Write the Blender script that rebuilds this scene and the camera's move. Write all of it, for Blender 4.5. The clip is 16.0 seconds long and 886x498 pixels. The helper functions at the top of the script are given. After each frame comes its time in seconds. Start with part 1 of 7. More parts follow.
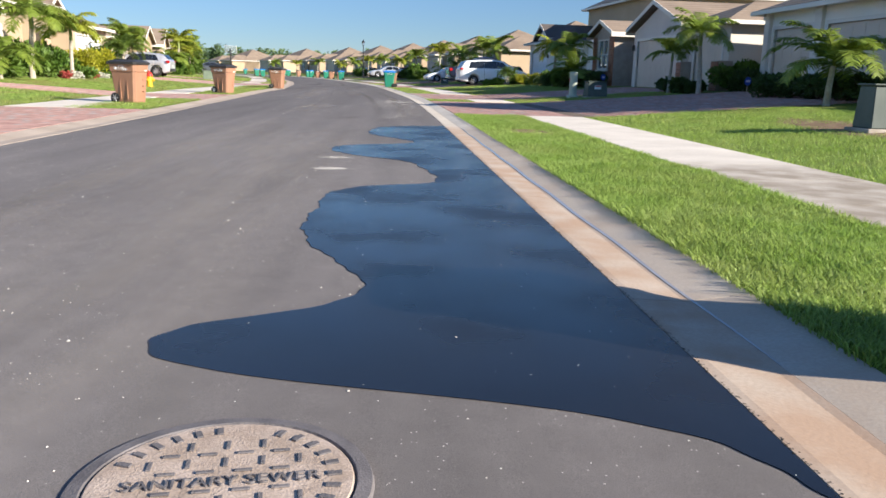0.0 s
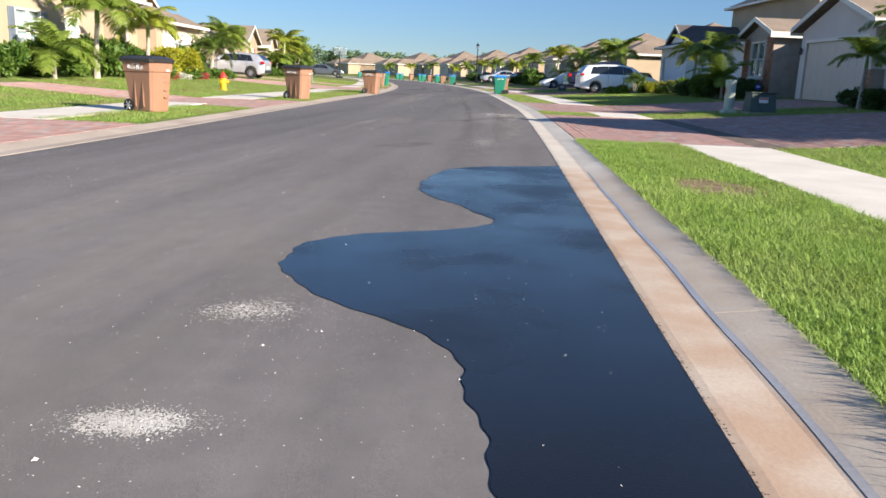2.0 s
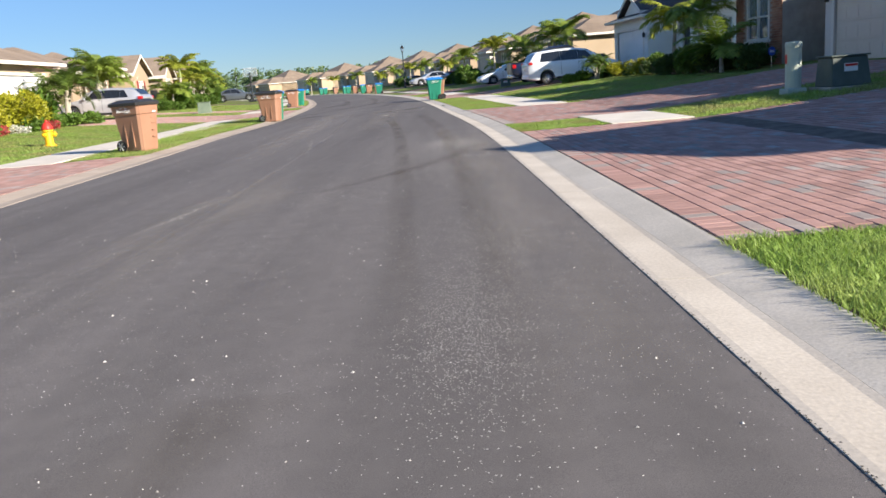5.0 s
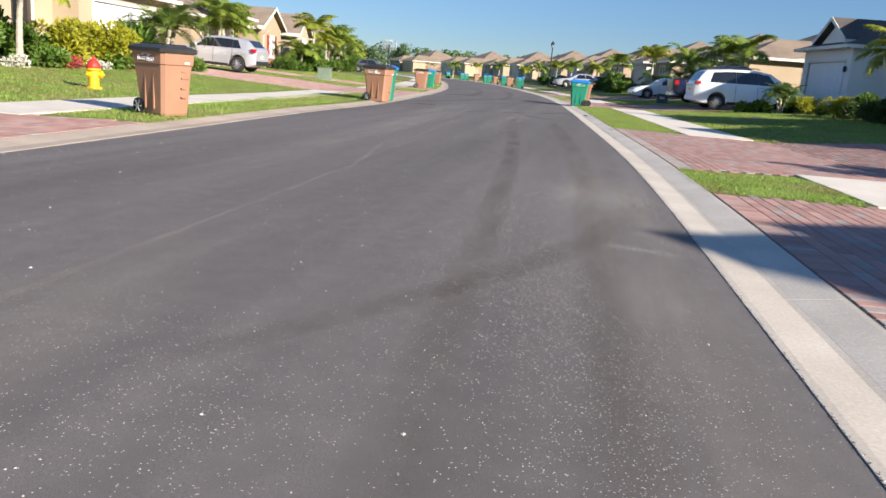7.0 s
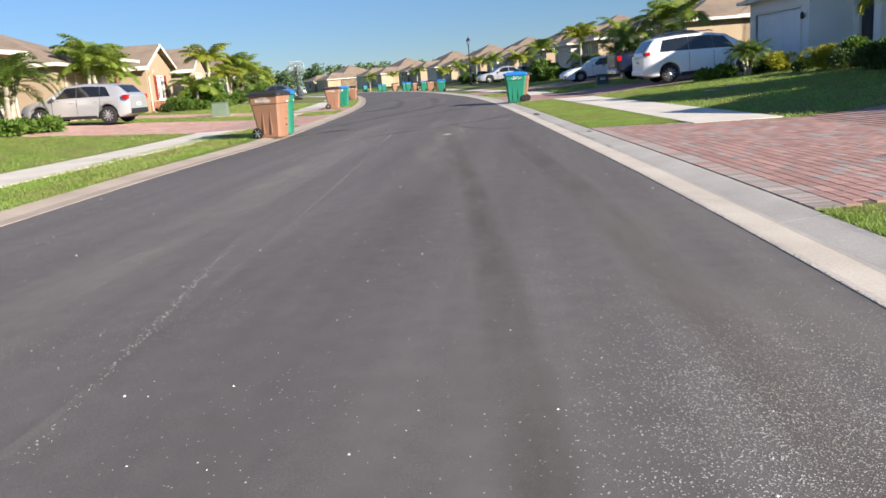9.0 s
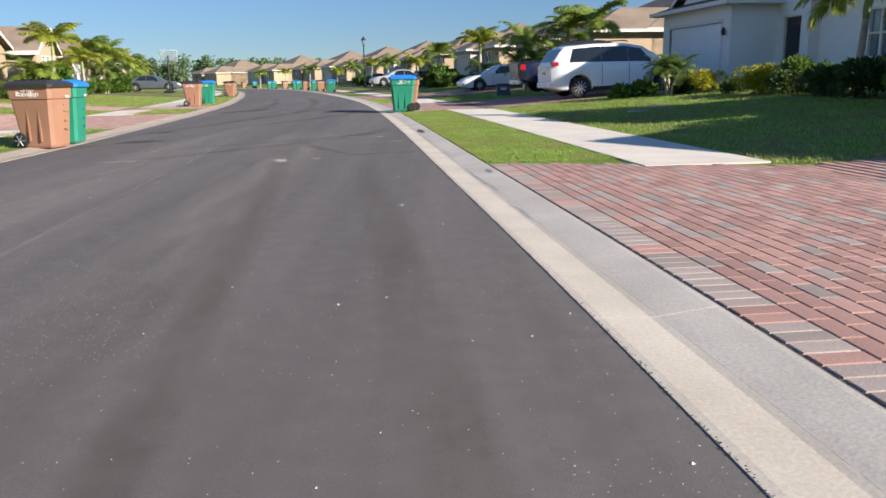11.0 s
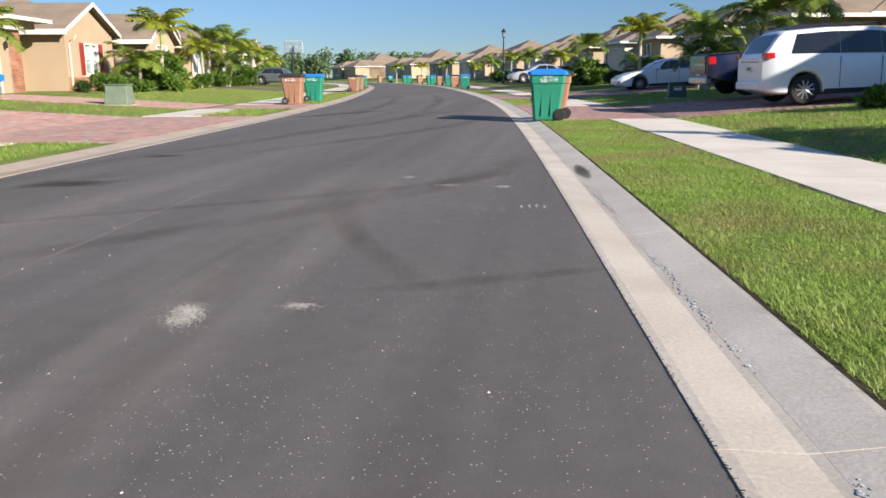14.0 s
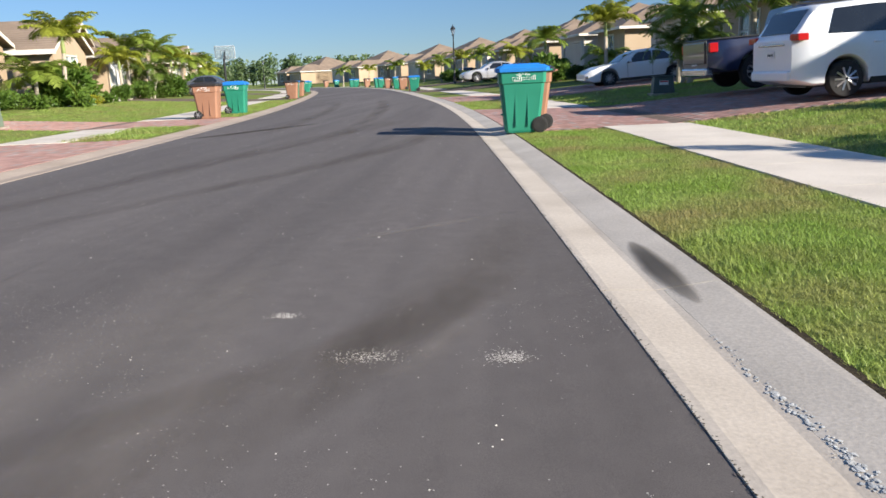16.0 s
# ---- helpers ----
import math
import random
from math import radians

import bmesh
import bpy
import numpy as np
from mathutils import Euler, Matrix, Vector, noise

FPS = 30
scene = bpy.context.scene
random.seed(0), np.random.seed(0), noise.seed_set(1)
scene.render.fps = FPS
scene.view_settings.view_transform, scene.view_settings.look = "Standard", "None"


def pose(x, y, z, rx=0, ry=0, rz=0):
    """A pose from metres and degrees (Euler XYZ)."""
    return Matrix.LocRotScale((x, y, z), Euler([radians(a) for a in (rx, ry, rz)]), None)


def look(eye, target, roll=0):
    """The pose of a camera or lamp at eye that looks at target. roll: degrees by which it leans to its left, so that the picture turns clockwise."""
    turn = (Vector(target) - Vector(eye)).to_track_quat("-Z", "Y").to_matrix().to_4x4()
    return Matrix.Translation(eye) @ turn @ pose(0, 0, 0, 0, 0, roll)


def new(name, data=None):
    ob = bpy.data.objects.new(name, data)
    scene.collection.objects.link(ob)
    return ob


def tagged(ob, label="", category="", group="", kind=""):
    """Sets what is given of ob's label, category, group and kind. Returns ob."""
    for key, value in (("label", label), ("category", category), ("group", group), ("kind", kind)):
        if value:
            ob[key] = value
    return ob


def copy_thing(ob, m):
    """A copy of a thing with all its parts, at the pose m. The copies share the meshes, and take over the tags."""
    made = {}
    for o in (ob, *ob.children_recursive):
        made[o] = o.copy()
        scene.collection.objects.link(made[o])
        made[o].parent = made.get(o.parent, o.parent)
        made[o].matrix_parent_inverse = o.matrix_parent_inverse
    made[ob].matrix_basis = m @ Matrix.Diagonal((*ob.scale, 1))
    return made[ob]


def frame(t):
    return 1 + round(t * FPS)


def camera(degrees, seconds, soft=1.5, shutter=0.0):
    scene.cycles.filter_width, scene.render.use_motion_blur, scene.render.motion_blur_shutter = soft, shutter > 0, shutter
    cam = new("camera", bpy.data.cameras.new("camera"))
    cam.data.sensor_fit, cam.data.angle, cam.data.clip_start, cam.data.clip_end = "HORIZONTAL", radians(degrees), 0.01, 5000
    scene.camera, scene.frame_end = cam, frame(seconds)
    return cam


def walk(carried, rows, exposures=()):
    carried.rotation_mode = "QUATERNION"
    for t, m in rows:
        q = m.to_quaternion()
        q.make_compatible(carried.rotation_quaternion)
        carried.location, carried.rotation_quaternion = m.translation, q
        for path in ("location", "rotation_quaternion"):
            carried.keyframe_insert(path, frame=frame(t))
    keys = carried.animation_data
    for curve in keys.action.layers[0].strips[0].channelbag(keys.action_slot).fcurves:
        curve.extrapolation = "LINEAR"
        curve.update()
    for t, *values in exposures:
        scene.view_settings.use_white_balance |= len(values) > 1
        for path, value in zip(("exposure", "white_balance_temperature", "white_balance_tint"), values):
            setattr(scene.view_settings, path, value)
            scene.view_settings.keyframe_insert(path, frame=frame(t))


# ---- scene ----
cam = camera(59.6, 16.0, soft=1.6)
PATH = [
    (0, (0.069, -0.217, 0.964), (0.166, 1.732, 0.525), 1.5),
    (0.5, (0.204, 1.258, 0.976), (0.319, 3.209, 0.55), -1.2),
    (1, (0.324, 2.785, 0.969), (0.463, 4.734, 0.541), 0.1),
    (1.5, (0.391, 4.231, 0.982), (0.384, 6.183, 0.547), 2.7),
    (2, (0.324, 5.683, 0.981), (0.139, 7.626, 0.545), 2.3),
    (2.5, (0.212, 7.123, 0.985), (-0.043, 9.059, 0.554), -1.2),
    (3, (0.106, 8.681, 0.975), (-0.09, 10.624, 0.545), -1.6),
    (3.2, (0.073, 9.22, 0.985), (-0.132, 11.163, 0.557), -1.6),
    (5.5, (-0.246, 15.736, 1.061), (-0.268, 17.689, 0.63), -4.6),
    (6, (-0.2, 17.053, 1.066), (-0.114, 19.004, 0.633), -1.0),
    (6.5, (-0.198, 18.648, 1.036), (-0.296, 20.596, 0.597), 3.3),
    (7, (-0.352, 19.879, 1.036), (-0.702, 21.797, 0.592), 4.3),
    (7.5, (-0.651, 21.15, 1.057), (-1.225, 23.013, 0.611), 0.0),
    (8, (-0.864, 22.459, 1.055), (-1.229, 24.376, 0.616), -4.4),
    (8.5, (-0.97, 24.032, 1.029), (-1.256, 25.964, 0.599), -3.6),
    (9, (-1.154, 25.134, 1.054), (-1.368, 27.076, 0.629), -4.4),
    (9.5, (-1.116, 26.549, 1.034), (-1.158, 28.502, 0.605), -6.6),
    (11.8, (-0.637, 32.059, 1.01), (-0.622, 34.012, 0.58), 1.6),
    (12, (-0.649, 32.626, 0.997), (-0.684, 34.577, 0.562), 1.5),
    (12.5, (-0.672, 33.81, 0.993), (-0.847, 35.756, 0.562), 1.1),
    (13, (-0.812, 35.028, 0.996), (-1.055, 36.965, 0.563), -0.9),
    (13.5, (-0.872, 36.13, 1.0), (-1.062, 38.075, 0.576), -1.6),
    (14, (-0.983, 37.204, 1.021), (-1.268, 39.135, 0.585), -0.4),
    (14.5, (-1.161, 38.422, 1.008), (-1.465, 40.35, 0.572), -1.7),
    (15, (-1.266, 39.621, 1.001), (-1.538, 41.555, 0.567), -2.6),
    (15.5, (-1.393, 40.587, 1.028), (-1.623, 42.526, 0.597), -2.6),
    (16, (-1.453, 41.728, 1.017), (-1.631, 43.672, 0.581), -2.5),
]
walk(cam, [(t, look(eye, target, roll)) for t, eye, target, roll in PATH], [(0, 1.30), (1.5, 1.30), (3, 1.26), (7, 1.22), (12, 1.10), (16, 1.10)])

# ---- world and sun: low morning sun from the right and a little behind ----
SUN_TO = Vector((0.87, -0.49, 0.0)).normalized()
ELEV = radians(22.6)
world = bpy.data.worlds.new("world")
scene.world = world
world.use_nodes = True
wn = world.node_tree.nodes
sky = wn.new("ShaderNodeTexSky")
sky.sky_type = "NISHITA"
sky.sun_disc = False
sky.sun_elevation = ELEV
sky.sun_rotation = math.atan2(SUN_TO.x, SUN_TO.y)
sky.air_density, sky.dust_density, sky.ozone_density = 1.0, 0.0, 4.0
sky.altitude = 800
wn["Background"].inputs["Strength"].default_value = 0.078
tint = wn.new("ShaderNodeMix")
tint.data_type, tint.blend_type = "RGBA", "MULTIPLY"
tint.inputs["Factor"].default_value = 1.0
up, hgt, clear = wn.new("ShaderNodeTexCoord"), wn.new("ShaderNodeSeparateXYZ"), wn.new("ShaderNodeMapRange")
clear.interpolation_type = "SMOOTHSTEP"
clear.inputs["From Min"].default_value, clear.inputs["From Max"].default_value = 0.0, 0.45
air = wn.new("ShaderNodeMix")
air.data_type = "RGBA"
air.inputs["A"].default_value, air.inputs["B"].default_value = (0.40, 0.47, 0.59, 1), (0.88, 0.94, 1.02, 1)
world.node_tree.links.new(up.outputs["Generated"], hgt.inputs[0])
world.node_tree.links.new(hgt.outputs["Z"], clear.inputs["Value"])
world.node_tree.links.new(clear.outputs[0], air.inputs["Factor"])
world.node_tree.links.new(air.outputs["Result"], tint.inputs["B"])
world.node_tree.links.new(sky.outputs[0], tint.inputs["A"])
world.node_tree.links.new(tint.outputs["Result"], wn["Background"].inputs[0])
sun_data = bpy.data.lights.new("sun", "SUN")
sun_data.energy, sun_data.angle, sun_data.color = 4.8, radians(0.53), (1.0, 0.915, 0.80)
sun = new("sun", sun_data)
sun_from = Vector((SUN_TO.x * math.cos(ELEV), SUN_TO.y * math.cos(ELEV), math.sin(ELEV)))
sun.matrix_world = look(sun_from * 100, (0, 0, 0))
# ---- materials ----
def mat(name, c1, c2, scale=3.0, rough=0.7, metal=0.0, bump=0.0, bscale=40.0, fine=0.25, spec=0.4, random_tint=0.0, coat=0.0):
    """Colour varied at two scales, with a fine relief."""
    m = bpy.data.materials.new(name)
    m.use_nodes = True
    n, l = m.node_tree.nodes, m.node_tree.links
    p = n["Principled BSDF"]
    co = n.new("ShaderNodeTexCoord")
    big, small = n.new("ShaderNodeTexNoise"), n.new("ShaderNodeTexNoise")
    big.inputs["Scale"].default_value, big.inputs["Detail"].default_value = scale, 5.0
    small.inputs["Scale"].default_value, small.inputs["Detail"].default_value = bscale, 4.0
    l.new(co.outputs["Object"], big.inputs["Vector"])
    l.new(co.outputs["Object"], small.inputs["Vector"])
    mix = n.new("ShaderNodeMix")
    mix.data_type = "RGBA"
    mix.inputs["A"].default_value, mix.inputs["B"].default_value = (*c1, 1), (*c2, 1)
    ramp = n.new("ShaderNodeMapRange")
    ramp.inputs["From Min"].default_value, ramp.inputs["From Max"].default_value = 0.32, 0.68
    l.new(big.outputs["Fac"], ramp.inputs["Value"])
    l.new(ramp.outputs[0], mix.inputs["Factor"])
    hsv = n.new("ShaderNodeHueSaturation")
    val = n.new("ShaderNodeMapRange")
    val.inputs["From Min"].default_value, val.inputs["From Max"].default_value = 0.25, 0.75
    val.inputs["To Min"].default_value, val.inputs["To Max"].default_value = 1.0 - fine, 1.0 + fine
    l.new(small.outputs["Fac"], val.inputs["Value"])
    l.new(mix.outputs["Result"], hsv.inputs["Color"])
    if random_tint:
        info, add = n.new("ShaderNodeObjectInfo"), n.new("ShaderNodeMath")
        isl = n.new("ShaderNodeNewGeometry")
        rnd = n.new("ShaderNodeMath")
        rnd.operation = "ADD"
        l.new(info.outputs["Random"], rnd.inputs[0])
        l.new(isl.outputs["Random Per Island"], rnd.inputs[1])
        frac = n.new("ShaderNodeMath")
        frac.operation = "FRACT"
        l.new(rnd.outputs[0], frac.inputs[0])
        add.operation = "MULTIPLY_ADD"
        l.new(frac.outputs[0], add.inputs[0])
        add.inputs[1].default_value, add.inputs[2].default_value = random_tint, 1.0 - random_tint / 2
        mul = n.new("ShaderNodeMath")
        mul.operation = "MULTIPLY"
        l.new(add.outputs[0], mul.inputs[0])
        l.new(val.outputs[0], mul.inputs[1])
        l.new(mul.outputs[0], hsv.inputs["Value"])
    else:
        l.new(val.outputs[0], hsv.inputs["Value"])
    l.new(hsv.outputs[0], p.inputs["Base Color"])
    p.inputs["Roughness"].default_value, p.inputs["Metallic"].default_value = rough, metal
    p.inputs["Specular IOR Level"].default_value = spec
    p.inputs["Coat Weight"].default_value = coat
    if bump:
        b = n.new("ShaderNodeBump")
        b.inputs["Strength"].default_value, b.inputs["Distance"].default_value = bump, 0.01
        l.new(small.outputs["Fac"], b.inputs["Height"])
        l.new(b.outputs[0], p.inputs["Normal"])
    return m


def plain(name, c, rough=0.5, metal=0.0, spec=0.5, coat=0.0):
    return mat(name, c, [v * 0.88 for v in c], 6.0, rough, metal, 0.0, 60.0, 0.06, spec, 0.0, coat)


def glass_mat(name, tint, rough=0.03):
    """A dark, tinted pane that mirrors the sky."""
    m = bpy.data.materials.new(name)
    m.use_nodes = True
    p = m.node_tree.nodes["Principled BSDF"]
    p.inputs["Base Color"].default_value = (*tint, 1)
    p.inputs["Roughness"].default_value = rough
    p.inputs["Transmission Weight"].default_value = 0.75
    p.inputs["IOR"].default_value = 1.45
    return m


def asphalt_mat():
    m = bpy.data.materials.new("asphalt")
    m.use_nodes = True
    n, l = m.node_tree.nodes, m.node_tree.links
    p = n["Principled BSDF"]
    co = n.new("ShaderNodeTexCoord")

    def noise_tex(scale, detail=5.0, stretch=None):
        t = n.new("ShaderNodeTexNoise")
        t.inputs["Scale"].default_value, t.inputs["Detail"].default_value = scale, detail
        if stretch:
            mp = n.new("ShaderNodeMapping")
            mp.inputs["Scale"].default_value = stretch
            l.new(co.outputs["Object"], mp.inputs["Vector"])
            l.new(mp.outputs[0], t.inputs["Vector"])
        else:
            l.new(co.outputs["Object"], t.inputs["Vector"])
        return t

    def rng(src, a, b, c, d):
        r = n.new("ShaderNodeMapRange")
        for key, v in zip(("From Min", "From Max", "To Min", "To Max"), (a, b, c, d)):
            r.inputs[key].default_value = v
        l.new(src, r.inputs["Value"])
        return r.outputs[0]

    def mul(a, b):
        r = n.new("ShaderNodeMath")
        r.operation = "MULTIPLY"
        l.new(a, r.inputs[0])
        l.new(b, r.inputs[1])
        return r.outputs[0]

    def mixed(fac, c1, c2):
        m_ = n.new("ShaderNodeMix")
        m_.data_type = "RGBA"
        l.new(fac, m_.inputs["Factor"])
        for key, c in (("A", c1), ("B", c2)):
            if isinstance(c, tuple):
                m_.inputs[key].default_value = (*c, 1)
            else:
                l.new(c, m_.inputs[key])
        return m_.outputs["Result"]

    # worn binder, darker and lighter in long lanes
    lanes = mixed(rng(noise_tex(1.0, 4.0, (0.55, 0.045, 1.0)).outputs["Fac"], 0.32, 0.68, 0, 1), (0.098, 0.087, 0.083), (0.136, 0.122, 0.116))
    # pale dust washed over the first stretch, thinning out along the street
    xyz = n.new("ShaderNodeSeparateXYZ")
    l.new(co.outputs["Object"], xyz.inputs[0])
    run = mul(rng(xyz.outputs["Y"], 9.0, 17.0, 1.0, 0.28), rng(xyz.outputs["Y"], 29.0, 38.0, 1.0, 0.0))
    dusty = mul(run, rng(noise_tex(0.5, 5.0, (1.0, 0.5, 1.0)).outputs["Fac"], 0.30, 0.62, 0.08, 0.64))
    base = mixed(dusty, lanes, (0.205, 0.186, 0.176))
    streak = rng(noise_tex(1.0, 5.0, (2.6, 0.10, 1.0)).outputs["Fac"], 0.35, 0.68, 0.88, 1.10)
    mid = rng(noise_tex(7.0, 6.0).outputs["Fac"], 0.3, 0.7, 0.93, 1.07)
    grain = noise_tex(420.0, 2.0)
    fine = rng(grain.outputs["Fac"], 0.3, 0.7, 0.66, 1.34)
    val = mul(mul(streak, mid), fine)
    hsv = n.new("ShaderNodeHueSaturation")
    l.new(base, hsv.inputs["Color"])
    l.new(val, hsv.inputs["Value"])
    # pale stone chips in the surface, thicker in worn patches
    vor = n.new("ShaderNodeTexVoronoi")
    vor.inputs["Scale"].default_value = 75.0
    l.new(co.outputs["Object"], vor.inputs["Vector"])
    near = rng(vor.outputs["Distance"], 0.16, 0.24, 1, 0)
    sep = n.new("ShaderNodeSeparateColor")
    l.new(vor.outputs["Color"], sep.inputs[0])
    worn = noise_tex(0.55, 4.0)
    thr = n.new("ShaderNodeMath")
    thr.operation = "GREATER_THAN"
    l.new(sep.outputs[0], thr.inputs[0])
    l.new(rng(worn.outputs["Fac"], 0.5, 0.72, 0.985, 0.70), thr.inputs[1])
    chips = n.new("ShaderNodeMix")
    chips.data_type = "RGBA"
    l.new(mul(near, thr.outputs[0]), chips.inputs["Factor"])
    l.new(hsv.outputs[0], chips.inputs["A"])
    chips.inputs["B"].default_value = (0.42, 0.39, 0.36, 1)
    l.new(chips.outputs["Result"], p.inputs["Base Color"])
    p.inputs["Roughness"].default_value = 0.85
    p.inputs["Specular IOR Level"].default_value = 0.3
    b = n.new("ShaderNodeBump")
    b.inputs["Strength"].default_value, b.inputs["Distance"].default_value = 0.35, 0.004
    l.new(grain.outputs["Fac"], b.inputs["Height"])
    l.new(b.outputs[0], p.inputs["Normal"])
    return m


def shingle_mat(name, c1, c2):
    m = mat(name, c1, c2, 0.8, 0.9, 0, 0.3, 18.0, 0.22)
    n, l = m.node_tree.nodes, m.node_tree.links
    w = n.new("ShaderNodeTexWave")
    w.wave_type, w.bands_direction = "BANDS", "Z"
    w.inputs["Scale"].default_value, w.inputs["Distortion"].default_value = 2.6, 0.4
    co = n.new("ShaderNodeTexCoord")
    l.new(co.outputs["Object"], w.inputs["Vector"])
    b = n.new("ShaderNodeBump")
    b.inputs["Strength"].default_value, b.inputs["Distance"].default_value = 0.6, 0.03
    l.new(w.outputs["Fac"], b.inputs["Height"])
    l.new(b.outputs[0], n["Principled BSDF"].inputs["Normal"])
    return m


def leaf_mat(name, c1, c2, through_light=0.35):
    m = mat(name, c1, c2, 1.5, 0.5, 0, 0, 30, 0.2, 0.35, 0.5)
    n, l = m.node_tree.nodes, m.node_tree.links
    p = n["Principled BSDF"]
    tr, mix = n.new("ShaderNodeBsdfTranslucent"), n.new("ShaderNodeMixShader")
    src = p.inputs["Base Color"].links[0].from_socket
    l.new(src, tr.inputs["Color"])
    mix.inputs[0].default_value = through_light
    l.new(p.outputs[0], mix.inputs[1])
    l.new(tr.outputs[0], mix.inputs[2])
    l.new(mix.outputs[0], n["Material Output"].inputs["Surface"])
    return m


M_ASPHALT = asphalt_mat()
M_LAWN = mat("lawn", (0.115, 0.175, 0.030), (0.185, 0.225, 0.055), 1.1, 0.9, 0, 0.25, 55.0, 0.35, 0.1)
M_SOIL = mat("soil", (0.16, 0.105, 0.065), (0.28, 0.20, 0.13), 4.0, 0.95, 0, 0.6, 60, 0.3, 0.1)
M_GRASS = leaf_mat("grass_blade", (0.25, 0.375, 0.065), (0.36, 0.47, 0.12), 0.42)


def dry_patches(m, rgb, y0, amount):
    """Straw-coloured blades in patches, on the lawns past y0 along the street."""
    n, l = m.node_tree.nodes, m.node_tree.links
    old = n["Hue/Saturation/Value"].inputs["Color"]
    src = old.links[0].from_socket
    co, xyz, noise = n.new("ShaderNodeTexCoord"), n.new("ShaderNodeSeparateXYZ"), n.new("ShaderNodeTexNoise")
    noise.inputs["Scale"].default_value, noise.inputs["Detail"].default_value = 0.9, 6.0
    l.new(co.outputs["Object"], xyz.inputs[0])
    l.new(co.outputs["Object"], noise.inputs["Vector"])
    run, blot, mul, mix = n.new("ShaderNodeMapRange"), n.new("ShaderNodeMapRange"), n.new("ShaderNodeMath"), n.new("ShaderNodeMix")
    for node, vals in ((run, (y0 - 4, y0 + 4, 0.25 * amount, amount)), (blot, (0.44, 0.68, 0.0, 1.0))):
        for key, v in zip(("From Min", "From Max", "To Min", "To Max"), vals):
            node.inputs[key].default_value = v
    l.new(xyz.outputs["Y"], run.inputs["Value"])
    l.new(noise.outputs["Fac"], blot.inputs["Value"])
    mul.operation = "MULTIPLY"
    l.new(run.outputs[0], mul.inputs[0])
    l.new(blot.outputs[0], mul.inputs[1])
    mix.data_type = "RGBA"
    l.new(mul.outputs[0], mix.inputs["Factor"])
    l.new(src, mix.inputs["A"])
    mix.inputs["B"].default_value = (*rgb, 1)
    l.new(mix.outputs["Result"], old)


dry_patches(M_GRASS, (0.36, 0.31, 0.13), 20.0, 0.9)
dry_patches(M_LAWN, (0.22, 0.19, 0.08), 20.0, 0.6)
M_MULCH = mat("mulch", (0.07, 0.03, 0.018), (0.13, 0.06, 0.035), 6.0, 0.95, 0, 0.7, 70, 0.4, 0.1)
M_CONC = mat("concrete", (0.56, 0.505, 0.435), (0.67, 0.61, 0.53), 1.2, 0.85, 0, 0.25, 60, 0.1, 0.25)
M_GUTTER = mat("gutter_concrete", (0.45, 0.395, 0.33), (0.55, 0.49, 0.415), 1.6, 0.85, 0, 0.12, 60, 0.12, 0.25)
M_KERB_TAN = mat("kerb_concrete_tan", (0.34, 0.275, 0.22), (0.43, 0.355, 0.29), 1.3, 0.88, 0, 0.1, 70, 0.14, 0.25)
M_KERB = mat("kerb_concrete", (0.44, 0.40, 0.345), (0.55, 0.50, 0.435), 1.3, 0.88, 0, 0.1, 70, 0.14, 0.25)


def stain_stretch(m, rgb, y1, amount):
    """A blotchy stain that the wet stretch of the gutter has left in the concrete, up to y1 along the street."""
    n, l = m.node_tree.nodes, m.node_tree.links
    p = n["Principled BSDF"]
    src = p.inputs["Base Color"].links[0].from_socket
    co, xyz, noise = n.new("ShaderNodeTexCoord"), n.new("ShaderNodeSeparateXYZ"), n.new("ShaderNodeTexNoise")
    noise.inputs["Scale"].default_value, noise.inputs["Detail"].default_value = 2.6, 5.0
    l.new(co.outputs["Object"], xyz.inputs[0])
    l.new(co.outputs["Object"], noise.inputs["Vector"])
    run, blot, mul, mix = n.new("ShaderNodeMapRange"), n.new("ShaderNodeMapRange"), n.new("ShaderNodeMath"), n.new("ShaderNodeMix")
    for node, vals in ((run, (y1 - 0.6, y1 + 0.6, amount, 0.0)), (blot, (0.36, 0.62, 0.45, 1.0))):
        for key, v in zip(("From Min", "From Max", "To Min", "To Max"), vals):
            node.inputs[key].default_value = v
    l.new(xyz.outputs["Y"], run.inputs["Value"])
    l.new(noise.outputs["Fac"], blot.inputs["Value"])
    mul.operation = "MULTIPLY"
    l.new(run.outputs[0], mul.inputs[0])
    l.new(blot.outputs[0], mul.inputs[1])
    mix.data_type = "RGBA"
    l.new(mul.outputs[0], mix.inputs["Factor"])
    l.new(src, mix.inputs[6])
    mix.inputs[7].default_value = (*rgb, 1)
    l.new(mix.outputs[2], p.inputs["Base Color"])


stain_stretch(M_CONC, (0.25, 0.205, 0.155), 8.5, 0.9)
stain_stretch(M_GUTTER, (0.36, 0.22, 0.135), 14.6, 0.75)
stain_stretch(M_KERB, (0.36, 0.275, 0.205), 14.2, 0.7)
M_JOINT = plain("joint", (0.05, 0.045, 0.04), 0.9)
M_PAVER = mat("paver_red", (0.345, 0.20, 0.168), (0.41, 0.255, 0.218), 2.0, 0.85, 0, 0.3, 90, 0.15, 0.2, 0.35)
M_PAVER_GREY = mat("paver_grey", (0.29, 0.24, 0.215), (0.36, 0.305, 0.275), 2.0, 0.85, 0, 0.3, 90, 0.18, 0.2, 0.35)
M_SAND = mat("joint_sand", (0.12, 0.09, 0.075), (0.20, 0.16, 0.13), 5, 0.95, 0, 0.3, 80, 0.2, 0.1)
